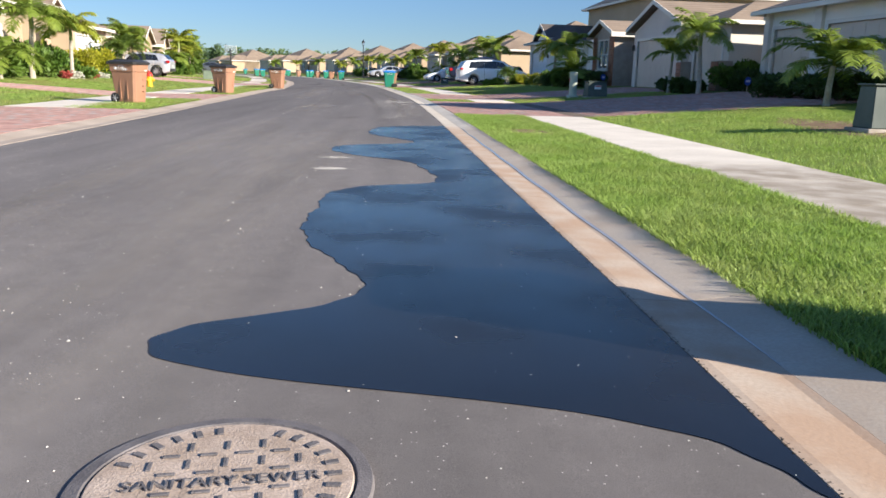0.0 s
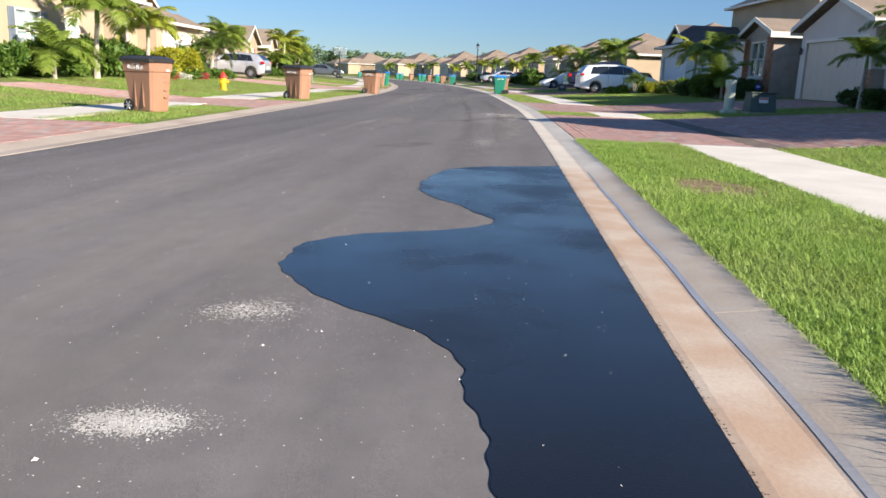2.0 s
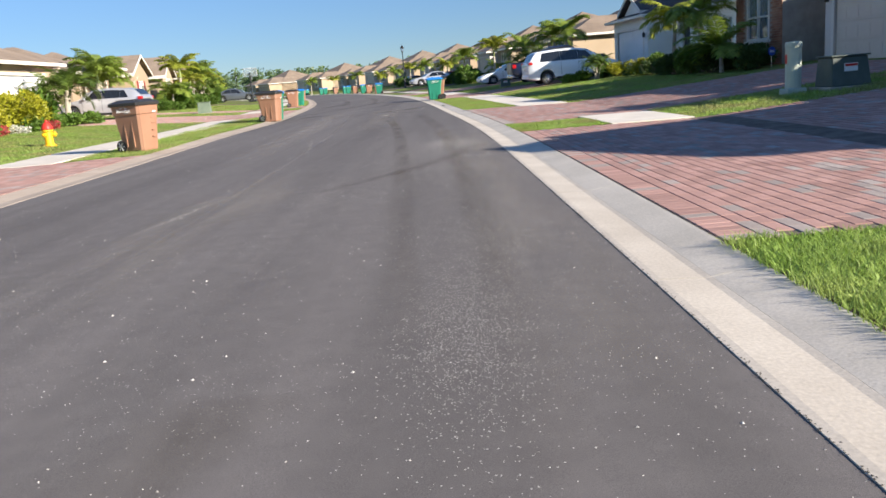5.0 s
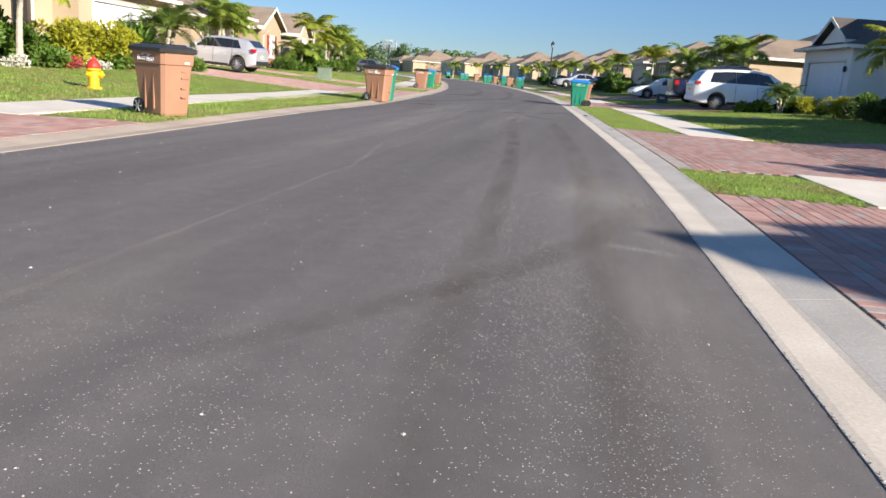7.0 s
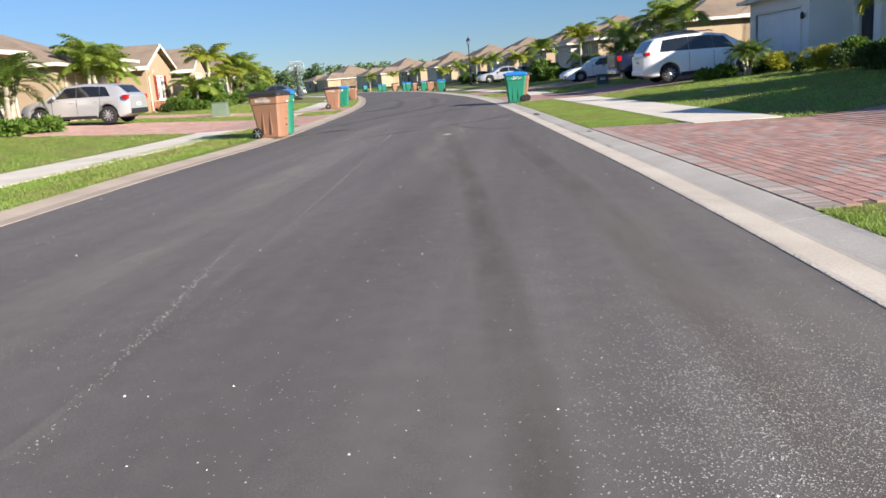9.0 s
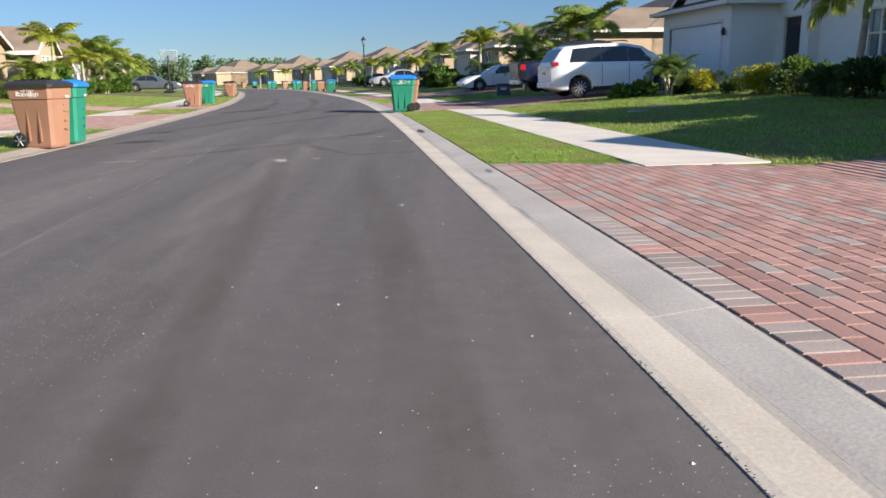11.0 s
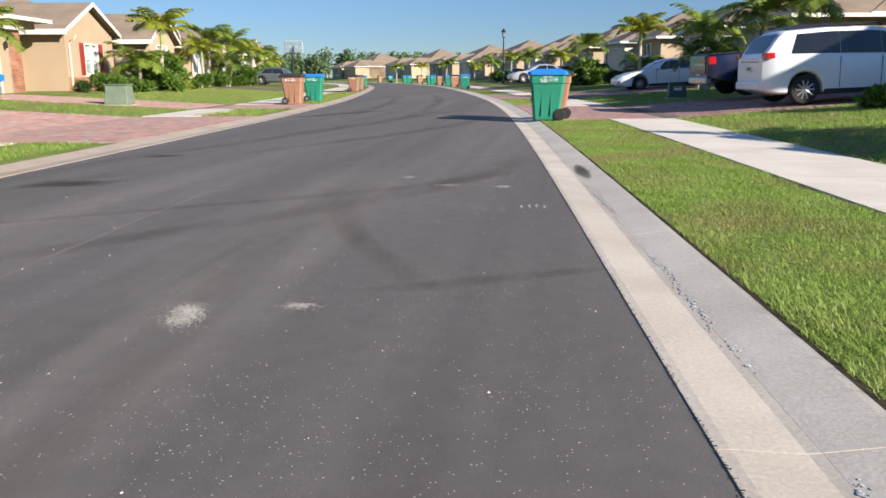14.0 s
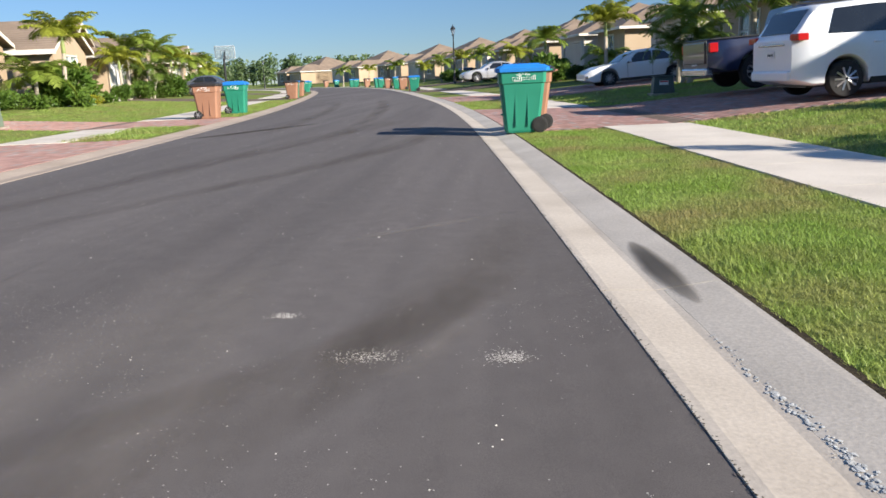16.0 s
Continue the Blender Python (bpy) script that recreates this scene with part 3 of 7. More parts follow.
def roof_hip(bm, u0, u1, v0, v1, z, pitch, oh):
    u0, u1, v0, v1 = u0 - oh, u1 + oh, v0 - oh, v1 + oh
    w, l = u1 - u0, v1 - v0
    t = 0.03
    if w >= l:
        h = l / 2 * pitch
        ridge = [(u0 + l / 2, (v0 + v1) / 2, z + h), (u1 - l / 2, (v0 + v1) / 2, z + h)]
    else:
        h = w / 2 * pitch
        ridge = [((u0 + u1) / 2, v0 + w / 2, z + h), ((u0 + u1) / 2, v1 - w / 2, z + h)]
    b = [bm.verts.new(c) for c in ((u0, v0, z), (u1, v0, z), (u1, v1, z), (u0, v1, z))]
    r = [bm.verts.new(c) for c in ridge]
    if w >= l:
        fs = [(b[0], b[1], r[1], r[0]), (b[1], b[2], r[1]), (b[2], b[3], r[0], r[1]), (b[3], b[0], r[0])]
    else:
        fs = [(b[0], b[1], r[0]), (b[1], b[2], r[1], r[0]), (b[2], b[3], r[1]), (b[3], b[0], r[0], r[1])]
    for f in fs:
        bm.faces.new(f)
    bm.faces.new(b[::-1])
    return z + h


def roof_gable(bm, u0, u1, v0, v1, z, pitch, oh):
    u0, u1, v0 = u0 - oh, u1 + oh, v0 - 0.3
    m = (u0 + u1) / 2
    h = (u1 - u0) / 2 * pitch
    t = 0.14
    for sgn, ue in ((-1, u0), (1, u1)):
        a = [(ue, v0, z), (m, v0, z + h), (m, v1, z + h), (ue, v1, z)]
        top = [bm.verts.new((x, y, q + t)) for x, y, q in a]
        bot = [bm.verts.new((x, y, q)) for x, y, q in a]
        bm.faces.new(top if sgn > 0 else top[::-1])
        bm.faces.new(bot[::-1] if sgn > 0 else bot)
        for i in range(4):
            bm.faces.new((top[i], bot[i], bot[(i + 1) % 4], top[(i + 1) % 4]))
    bmesh.ops.recalc_face_normals(bm, faces=bm.faces)
    return z + h


def add_brick_face(root_part, u0, u1, z0, z1, v, holes, rnd):
    """Courses of bricks, each proud of the mortar."""
    co, faces = [], []
    bw, bh = 0.235, 0.082
    rows = int((z1 - z0) / bh)
    for i in range(rows):
        u = u0 - (bw / 2 if i % 2 else 0)
        while u < u1:
            a, b = max(u + 0.006, u0), min(u + bw - 0.006, u1)
            c, e = z0 + i * bh + 0.006, z0 + (i + 1) * bh - 0.006
            u += bw
            if b - a < 0.03 or any(a < h[1] and b > h[0] and c < h[3] and e > h[2] for h in holes):
                continue
            p = v - 0.018 - rnd.random() * 0.006
            k = len(co)
            co += [(a, p, c), (b, p, c), (b, p, e), (a, p, e), (a, v, c), (b, v, c), (b, v, e), (a, v, e)]
            faces += [(k, k + 1, k + 2, k + 3), (k + 1, k + 5, k + 6, k + 2), (k + 4, k, k + 3, k + 7), (k + 3, k + 2, k + 6, k + 7), (k + 4, k + 5, k + 1, k)]
    ob = sheet("brickwork", co, faces, M_BRICK, root_part)
    ob["kind"] = "stuff"
    return ob


def window_unit(root, u0, u1, z0, z1, v, shutters=None, curtain=False, arch=False):
    """Frame, two sashes, panes, sill and, where there are any, shutters."""
    bm = bmesh.new()
    f = 0.07
    for a, b, c, e in ((u0, u0 + f, z0, z1), (u1 - f, u1, z0, z1), (u0 + f, u1 - f, z0, z0 + f), (u0 + f, u1 - f, z1 - f, z1)):
        add_box(bm, a, b, v - 0.03, v + 0.10, c, e)
    wide = u1 - u0 > 1.1
    bmesh.ops.remove_doubles(bm, verts=bm.verts, dist=0.0005)
    win = part("window", bm, M_TRIM, root)
    if wide:
        m = (u0 + u1) / 2
        part("mullion", box(m - 0.05, m + 0.05, v - 0.02, v + 0.05, z0 + f, z1 - f), M_TRIM, win)
    zm = (z0 + z1) / 2
    part("sash_bar", box(u0 + f, u1 - f, v - 0.01, v + 0.045, zm - 0.03, zm + 0.03), M_TRIM, win)
    part("pane", box(u0 + f, u1 - f, v + 0.055, v + 0.065, z0 + f, z1 - f), M_PANE, win).visible_shadow = False
    part("sill", box(u0 - 0.08, u1 + 0.08, v - 0.09, v + 0.02, z0 - 0.09, z0 - 0.003, 0.01), M_TRIM, win)
    part("room", box(u0, u1, v + 0.6, v + 0.62, z0, z1), M_ROOM, win)
    if curtain:
        bm = bmesh.new()
        n = 16
        for i in range(n):
            a = u0 + f + (u1 - u0 - 2 * f) * i / n
            b = a + (u1 - u0 - 2 * f) / n
            y = v + 0.16 + (0.03 if i % 2 else 0)
            y2 = v + 0.16 + (0 if i % 2 else 0.03)
            q = [bm.verts.new(c) for c in ((a, y, z0 + (z1 - z0) * 0.35), (b, y2, z0 + (z1 - z0) * 0.35), (b, y2, z1 - f), (a, y, z1 - f))]
            bm.faces.new(q)
        part("curtain", bm, M_CURTAIN, win)
    if shutters:
        for a in (u0 - 0.46, u1 + 0.05):
            bm = box(a, a + 0.41, v - 0.05, v - 0.004, z0, z1, 0.006)
            for i in range(int((z1 - z0 - 0.1) / 0.09)):
                add_box(bm, a + 0.05, a + 0.36, v - 0.062, v - 0.05, z0 + 0.07 + i * 0.09, z0 + 0.125 + i * 0.09)
            part("shutter", bm, shutters, win, "louvred painted shutter")


def garage_unit(root, u0, u1, h, v, z0, material):
    """A sectional door of four rows with sunk panels."""
    door = part("garage_door", box(u0 + 0.01, u1 - 0.01, v + 0.10, v + 0.13, z0, z0 + h), material, root)
    n = max(3, round((u1 - u0) / 0.62))
    rows = 4
    for i in range(rows):
        bm = bmesh.new()
        a, b = z0 + 0.012 + i * h / rows, z0 - 0.004 + (i + 1) * h / rows
        add_box(bm, u0 + 0.015, u1 - 0.015, v + 0.07, v + 0.099, a, b, 0.004)
        for k in range(n):
            c = u0 + (u1 - u0) * k / n
            e = c + (u1 - u0) / n
            add_box(bm, c + 0.07, e - 0.07, v + 0.06, v + 0.0695, a + 0.09, b - 0.09, 0.004)
        part("panel", bm, material, door)
    bm = bmesh.new()
    for a, b, c, e in ((u0 - 0.12, u0, z0, z0 + h + 0.12), (u1, u1 + 0.12, z0, z0 + h + 0.12), (u0, u1, z0 + h, z0 + h + 0.12)):
        add_box(bm, a, b, v - 0.025, v + 0.1, c, e)
    part("door_trim", bm, M_TRIM, door)


def house(label, x, y, side, blocks, roof_mat, s_turn=None, extras=True):
    s, d = to_road(x, y)
    s = s if s_turn is None else s_turn
    r = right_of(s)
    yaw = math.degrees(math.atan2(r.y, r.x)) + (-90 if side > 0 else 90)
    z = lawn_z(d)
    root = thing("house", label, "house", pose(x, y, z, 0, 0, yaw), "houses along the street")
    rnd = random.Random(int(abs(x * 10 + y)))
    for bl in blocks:
        u0, u1, v0, v1, h = bl["box"]
        wm = bl.get("wall", M_CREAM)
        z0 = bl.get("z0", -0.4)
        holes = []
        for ft in bl.get("feat", ()):
            if ft[0] == "garage":
                holes.append((ft[1], ft[2], z0, ft[3]))
            elif ft[0] == "door":
                holes.append((ft[1], ft[2], z0, ft[3]))
            elif ft[0] == "window":
                holes.append((ft[1], ft[2], ft[3], ft[4]))
        bm = bmesh.new()
        t = 0.22
        wall_front(bm, u0, u1, z0, h, v0, t, holes)
        for a, b, c, e in ((u0, u0 + t, v0 + t, v1 - t), (u1 - t, u1, v0 + t, v1 - t), (u0, u1, v1 - t, v1)):
            part("side_wall", box(a, b, c, e, z0, h), wm, root)
        roof = bl.get("roof")
        if roof and roof[0] == "gable":
            m, hh = (u0 + u1) / 2, (u1 - u0) / 2 * roof[1]
            vs = [bm.verts.new(c) for c in ((u0, v0, h), (u1, v0, h), (m, v0, h + hh), (u0, v0 + t, h), (u1, v0 + t, h), (m, v0 + t, h + hh))]
            for f in ((0, 1, 2), (5, 4, 3), (1, 4, 5, 2), (0, 2, 5, 3), (0, 3, 4, 1)):
                bm.faces.new([vs[i] for i in f])
        bmesh.ops.remove_doubles(bm, verts=bm.verts, dist=0.0005)
        wall = part("wall", bm, wm, root)
        if bl.get("brick"):
            b0, b1 = bl["brick"]
            add_brick_face(wall, u0, u1, b0, b1, v0, [(p[0] - 0.1, p[1] + 0.1, p[2] - 0.1, p[3] + 0.1) for p in holes], rnd)
        if roof:
            bm = bmesh.new()
            oh = bl.get("oh", 0.45)
            (roof_hip if roof[0] == "hip" else roof_gable)(bm, u0, u1, v0, v1, h, roof[1], oh)
            rf = part("roof", bm, bl.get("roof_mat", roof_mat), root)
            bm = bmesh.new()
            if roof[0] == "hip":
                a, b, c, e = u0 - oh, u1 + oh, v0 - oh, v1 + oh
                for q in ((a, b, c - 0.03, c), (a, b, e, e + 0.03), (a - 0.03, a, c - 0.03, e + 0.03), (b, b + 0.03, c - 0.03, e + 0.03)):
                    add_box(bm, q[0], q[1], q[2], q[3], h - 0.13, h + 0.02)
                add_box(bm, a, b, c, v0 - 0.003, h - 0.03, h - 0.006)
            else:
                m, half = (u0 + u1) / 2, (u1 - u0) / 2 + oh
                for sg in (-1, 1):
                    q = []
                    for yy in (v0 - 0.335, v0 - 0.302):
                        for uu, zz in ((m + sg * half, h + 0.16), (m, h + half * roof[1] + 0.16), (m, h + half * roof[1] - 0.03), (m + sg * half, h - 0.03)):
                            q.append(bm.verts.new((uu, yy, zz)))
                    for f in ((0, 1, 2, 3), (7, 6, 5, 4), (0, 4, 5, 1), (1, 5, 6, 2), (2, 6, 7, 3), (3, 7, 4, 0)):
                        bm.faces.new([q[i] for i in f])
                    e = m + sg * half
                    add_box(bm, min(e, e + sg * 0.03), max(e, e + sg * 0.03), v0 - 0.33, v1 - 0.1, h - 0.12, h + 0.12)
                bmesh.ops.recalc_face_normals(bm, faces=bm.faces)
            part("fascia", bm, M_TRIM, rf)
        for ft in bl.get("feat", ()):
            if ft[0] == "garage":
                garage_unit(root, ft[1], ft[2], ft[3] - z0 * 0, v0, 0.0, ft[4])
            elif ft[0] == "window":
                window_unit(root, ft[1], ft[2], ft[3], ft[4], v0, *(ft[5:] or ()))
            elif ft[0] == "door":
                dr = part("door", box(ft[1] + 0.05, ft[2] - 0.05, v0 + 0.12, v0 + 0.17, 0, ft[3] - 0.05), ft[4], root)
                bm = bmesh.new()
                for a, b, c, e in ((ft[1], ft[1] + 0.05, 0, ft[3]), (ft[2] - 0.05, ft[2], 0, ft[3]), (ft[1] + 0.05, ft[2] - 0.05, ft[3] - 0.05, ft[3])):
                    add_box(bm, a, b, v0 + 0.03, v0 + 0.2, c, e)
                part("door_frame", bm, M_TRIM, dr)
                part("door_glass", box(ft[1] + 0.28, ft[2] - 0.28, v0 + 0.10, v0 + 0.118, 0.5, ft[3] - 0.35), M_CARGLASS, dr)
            elif ft[0] == "column":
                bm = box(ft[1], ft[2], v0 + ft[3], v0 + ft[3] + (ft[2] - ft[1]), -0.4, ft[4])
                if len(ft) > 5 and ft[5] == "brick":
                    col = part("column", bm, M_MORTAR, root, "brick porch column")
                    add_brick_face(col, ft[1] + 0.002, ft[2] - 0.002, -0.2, ft[4], v0 + ft[3], [], rnd)
                else:
                    add_box(bm, ft[1] - 0.05, ft[2] + 0.05, v0 + ft[3] - 0.05, v0 + ft[3] + (ft[2] - ft[1]) + 0.05, ft[4] - 0.25, ft[4] - 0.12)
                    part("column", bm, M_TRIM, root)
            elif ft[0] == "pipe":
                bm = bmesh.new()
                add_tube(bm, [(ft[1], v0 - 0.4, h - 0.12), (ft[1], v0 - 0.3, h - 0.3), (ft[1], v0 - 0.06, h - 0.5), (ft[1], v0 - 0.06, 0.1), (ft[1], v0 - 0.25, -0.02)], 0.045, 6)
                part("downpipe", bm, M_GARAGE_TAN, root)
            elif ft[0] == "lamp":
                bm = bmesh.new()
                add_lathe(bm, ((0.03, 0), (0.07, 0.02), (0.085, 0.2), (0.05, 0.26), (0.01, 0.3)), 8, "z", (ft[1], v0 - 0.12, 1.75))
                part("wall_lamp", bm, M_BLACK_METAL, root)
    return root


W = lambda a, b, c=0.9, e=2.35, *r: ("window", a, b, c, e, *r)
G = lambda a, b, m, h=2.2: ("garage", a, b, h, m)

# right side; seen from the street, u runs to the right, towards the walk's start
house("cream stucco house with white-framed tan garage doors", 13.3, 23.3, 1, [
    dict(box=(-5.2, 4.9, 0, 8, 2.85), wall=M_PALE, roof=("hip", 0.42), feat=[G(-4.6, -2.1, M_GARAGE_TAN), G(-1.2, 3.9, M_GARAGE_TAN), ("column", -5.2, -4.85, -0.12, 2.8), ("column", -1.85, -1.45, -0.12, 2.8), ("lamp", -1.65)]),
    dict(box=(0.6, 7.0, 0.3, 8, 3.5), wall=M_CREAM, roof=("gable", 0.47), oh=0.3),
    dict(box=(3.6, 7.0, 0.6, 8, 4.75), wall=M_CREAM, roof=("gable", 0.5), oh=0.25),
    dict(box=(-5.4, 12.0, 5.5, 18, 2.9), wall=M_CREAM, roof=("hip", 0.45)),
], M_ROOF)
house("grey stucco house with three garage bays and a brick gable", 11.75, 35.2, 1, [
    dict(box=(-4.3, 1.4, 0, 8, 2.65), wall=M_GREY, roof=("gable", 0.35), feat=[G(-3.8, 0.95, M_GARAGE_TAN), ("lamp", -4.05)]),
    dict(box=(1.4, 5.0, 0.35, 9, 2.65), wall=M_GREY, roof=("hip", 0.42), feat=[G(1.95, 4.4, M_GARAGE_TAN), ("column", 4.5, 5.1, -0.45, 1.15, "brick"), ("column", 1.2, 1.7, -0.45, 1.15, "brick")]),
    dict(box=(-6.4, -4.3, 1.6, 9, 2.95), wall=M_GREY, roof=None, feat=[("door", -5.9, -4.8, 2.3, M_DOOR_DARK), ("pipe", -6.2)]),
    dict(box=(-9.9, -6.4, -0.3, 9, 2.65), wall=M_MORTAR, roof=("gable", 0.33), brick=(-0.2, 2.6), feat=[W(-9.0, -7.3, 0.85, 2.45)], oh=0.35),
    dict(box=(-10.0, 5.0, 5.0, 17, 2.7), wall=M_CREAM, roof=("hip", 0.45)),
], M_ROOF)
house("pale stucco house with a dark roof and a white garage door", 10.7, 58.6, 1, [
    dict(box=(-6.2, -0.3, 0, 8, 2.95), wall=M_PALE, roof=("hip", 0.36), roof_mat=M_ROOF_DARK, feat=[G(-5.5, -1.0, M_GARAGE_WHITE, 2.25), ("lamp", -0.62)]),
    dict(box=(-5.0, -1.6, 0.25, 6, 3.15), wall=M_PALE, z0=2.9, roof=("gable", 0.55), roof_mat=M_ROOF_DARK, oh=0.3),
    dict(box=(-0.3, 1.7, 1.8, 8, 2.95), wall=M_PALE, roof=None, feat=[("door", 0.1, 1.2, 2.35, M_DOOR_DARK)]),
    dict(box=(1.7, 8.4, 2.2, 10, 2.95), wall=M_PALE, roof=("hip", 0.33), roof_mat=M_ROOF, feat=[W(4.2, 5.4, 0.75, 2.3), W(6.2, 7.4, 0.75, 2.3)]),
    dict(box=(-4.5, 8.2, 4.2, 16, 5.7), wall=M_CREAM, roof=("hip", 0.5)),
], M_ROOF)
R_GEN = [dict(box=(-6.5, -0.8, 0, 8, 2.7), wall=M_GREY, roof=("hip", 0.45), feat=[G(-5.8, -1.5, M_GARAGE_TAN)]),
         dict(box=(-0.8, 1.2, 1.4, 8, 2.7), wall=M_GREY, roof=None, feat=[("door", -0.4, 0.7, 2.3, M_DOOR_DARK)]),
         dict(box=(1.2, 6.2, 0.3, 9, 2.7), wall=M_CREAM, roof=("hip", 0.45), feat=[W(2.6, 4.3, 0.8, 2.4)]),
         dict(box=(-6.5, 6.2, 3.5, 16, 2.75), wall=M_CREAM, roof=("hip", 0.47))]
R_GEN2 = [dict(box=(0.8, 6.5, 0, 8, 2.7), wall=M_TAN, roof=("hip", 0.45), feat=[G(1.4, 5.8, M_GARAGE_BROWN)]),
          dict(box=(-1.2, 0.8, 1.4, 8, 2.7), wall=M_CREAM, roof=None, feat=[("door", -0.8, 0.3, 2.3, M_DOOR_DARK)]),
          dict(box=(-6.2, -1.2, 0.3, 9, 2.7), wall=M_CREAM, roof=("hip", 0.45), feat=[W(-4.6, -2.9, 0.8, 2.4)]),
          dict(box=(-6.2, 6.5, 3.5, 16, 2.75), wall=M_CREAM, roof=("hip", 0.47))]
for s, d, bl in ((74.5, 15.0, R_GEN), (91.5, 15.0, R_GEN), (108.0, 15.2, R_GEN2), (124, 15.5, R_GEN), (139, 15.5, R_GEN2), (154, 15.5, R_GEN), (169, 16, R_GEN2), (186, 16, R_GEN), (204, 14, R_GEN2)):
    p = at_road(s, d)
    house("grey and cream stucco house with a brown shingle roof", p.x, p.y, 1, bl, M_ROOF)

# left side; u runs away from the walk's start
house("cream stucco house with blue-grey shutters and white garage door", -19.0, 42.0, -1, [
    dict(box=(-10.6, -5.2, 0, 9, 2.75), wall=M_CREAM, roof=("gable", 0.55), feat=[W(-8.9, -7.1, 0.75, 2.35, M_SHUTTER_BLUE, True)]),
    dict(box=(-5.2, 0.6, 1.0, 9, 2.75), wall=M_CREAM, roof=None, feat=[W(-3.9, -1.9, 0.7, 2.4, None, True), ("pipe", -4.9)]),
    dict(box=(0.6, 3.6, 0.6, 9, 3.6), wall=M_CREAM, roof=("hip", 0.4), feat=[("door", 1.3, 2.6, 2.5, M_DOOR_DARK)], oh=0.6),
    dict(box=(3.6, 10.6, -0.4, 8, 2.75), wall=M_CREAM, roof=("hip", 0.42), feat=[G(4.6, 9.4, M_GARAGE_WHITE, 2.2), ("lamp", 10.1), ("pipe", 10.4)]),
    dict(box=(6.2, 9.4, 1.8, 7, 3.35), wall=M_CREAM, z0=2.7, roof=("gable", 0.55), oh=0.3),
    dict(box=(-10.6, 10.0, 4.0, 17, 2.8), wall=M_CREAM, roof=("hip", 0.48)),
], M_ROOF)
house("tan stucco house with red shutters and a brick porch column", -22.7, 68.1, -1, [
    dict(box=(-9.6, -1.6, 0.5, 9, 2.6), wall=M_TAN, roof=("hip", 0.42), feat=[G(-6.9, -2.4, M_GARAGE_BROWN, 2.2), ("lamp", -1.9), ("pipe", -8.3)]),
    dict(box=(-1.6, 2.4, 2.2, 9, 2.6), wall=M_TAN, roof=None, feat=[("door", -0.4, 0.8, 2.3, M_DOOR_DARK), ("column", -1.1, -0.2, -1.5, 2.62, "brick")]),
    dict(box=(-1.8, 0.6, 0.4, 5, 3.0), wall=M_TAN, z0=2.6, roof=("hip", 0.4), oh=0.5),
    dict(box=(2.4, 7.7, 0, 9, 2.6), wall=M_TAN, roof=("gable", 0.44), brick=(-0.2, 0.62), feat=[W(4.25, 5.85, 0.72, 2.2, M_SHUTTER_RED, True), ("pipe", 2.65)]),
    dict(box=(-9.0, 7.7, 4.0, 17, 2.62), wall=M_TAN, roof=("hip", 0.45)),
], M_ROOF)
L_GEN = [dict(box=(-6.5, -1.5, 0, 9, 2.6), wall=M_CREAM, roof=("gable", 0.55), feat=[W(-5.2, -3.0, 0.7, 2.5, None, True)]),
         dict(box=(-1.5, 1.0, 1.2, 8, 2.6), wall=M_CREAM, roof=None, feat=[("door", -0.8, 0.4, 2.4, M_DOOR_DARK)]),
         dict(box=(1.0, 6.8, -0.3, 8, 2.6), wall=M_CREAM, roof=("hip", 0.45), feat=[G(1.6, 6.2, M_GARAGE_WHITE)]),
         dict(box=(-1.2, 1.6, 0.8, 6, 3.2), wall=M_CREAM, z0=2.6, roof=("gable", 0.7), oh=0.3),
         dict(box=(-6.5, 6.8, 4, 16, 2.62), wall=M_CREAM, roof=("hip", 0.47))]
for s, d in ((90.0, -15.4), (106.5, -15.2), (123, -15.2), (139, -15.5), (155, -15.5)):
    p = at_road(s, d)
    house("cream stucco house with twin gables and a brown roof", p.x, p.y, -1, L_GEN, M_ROOF)
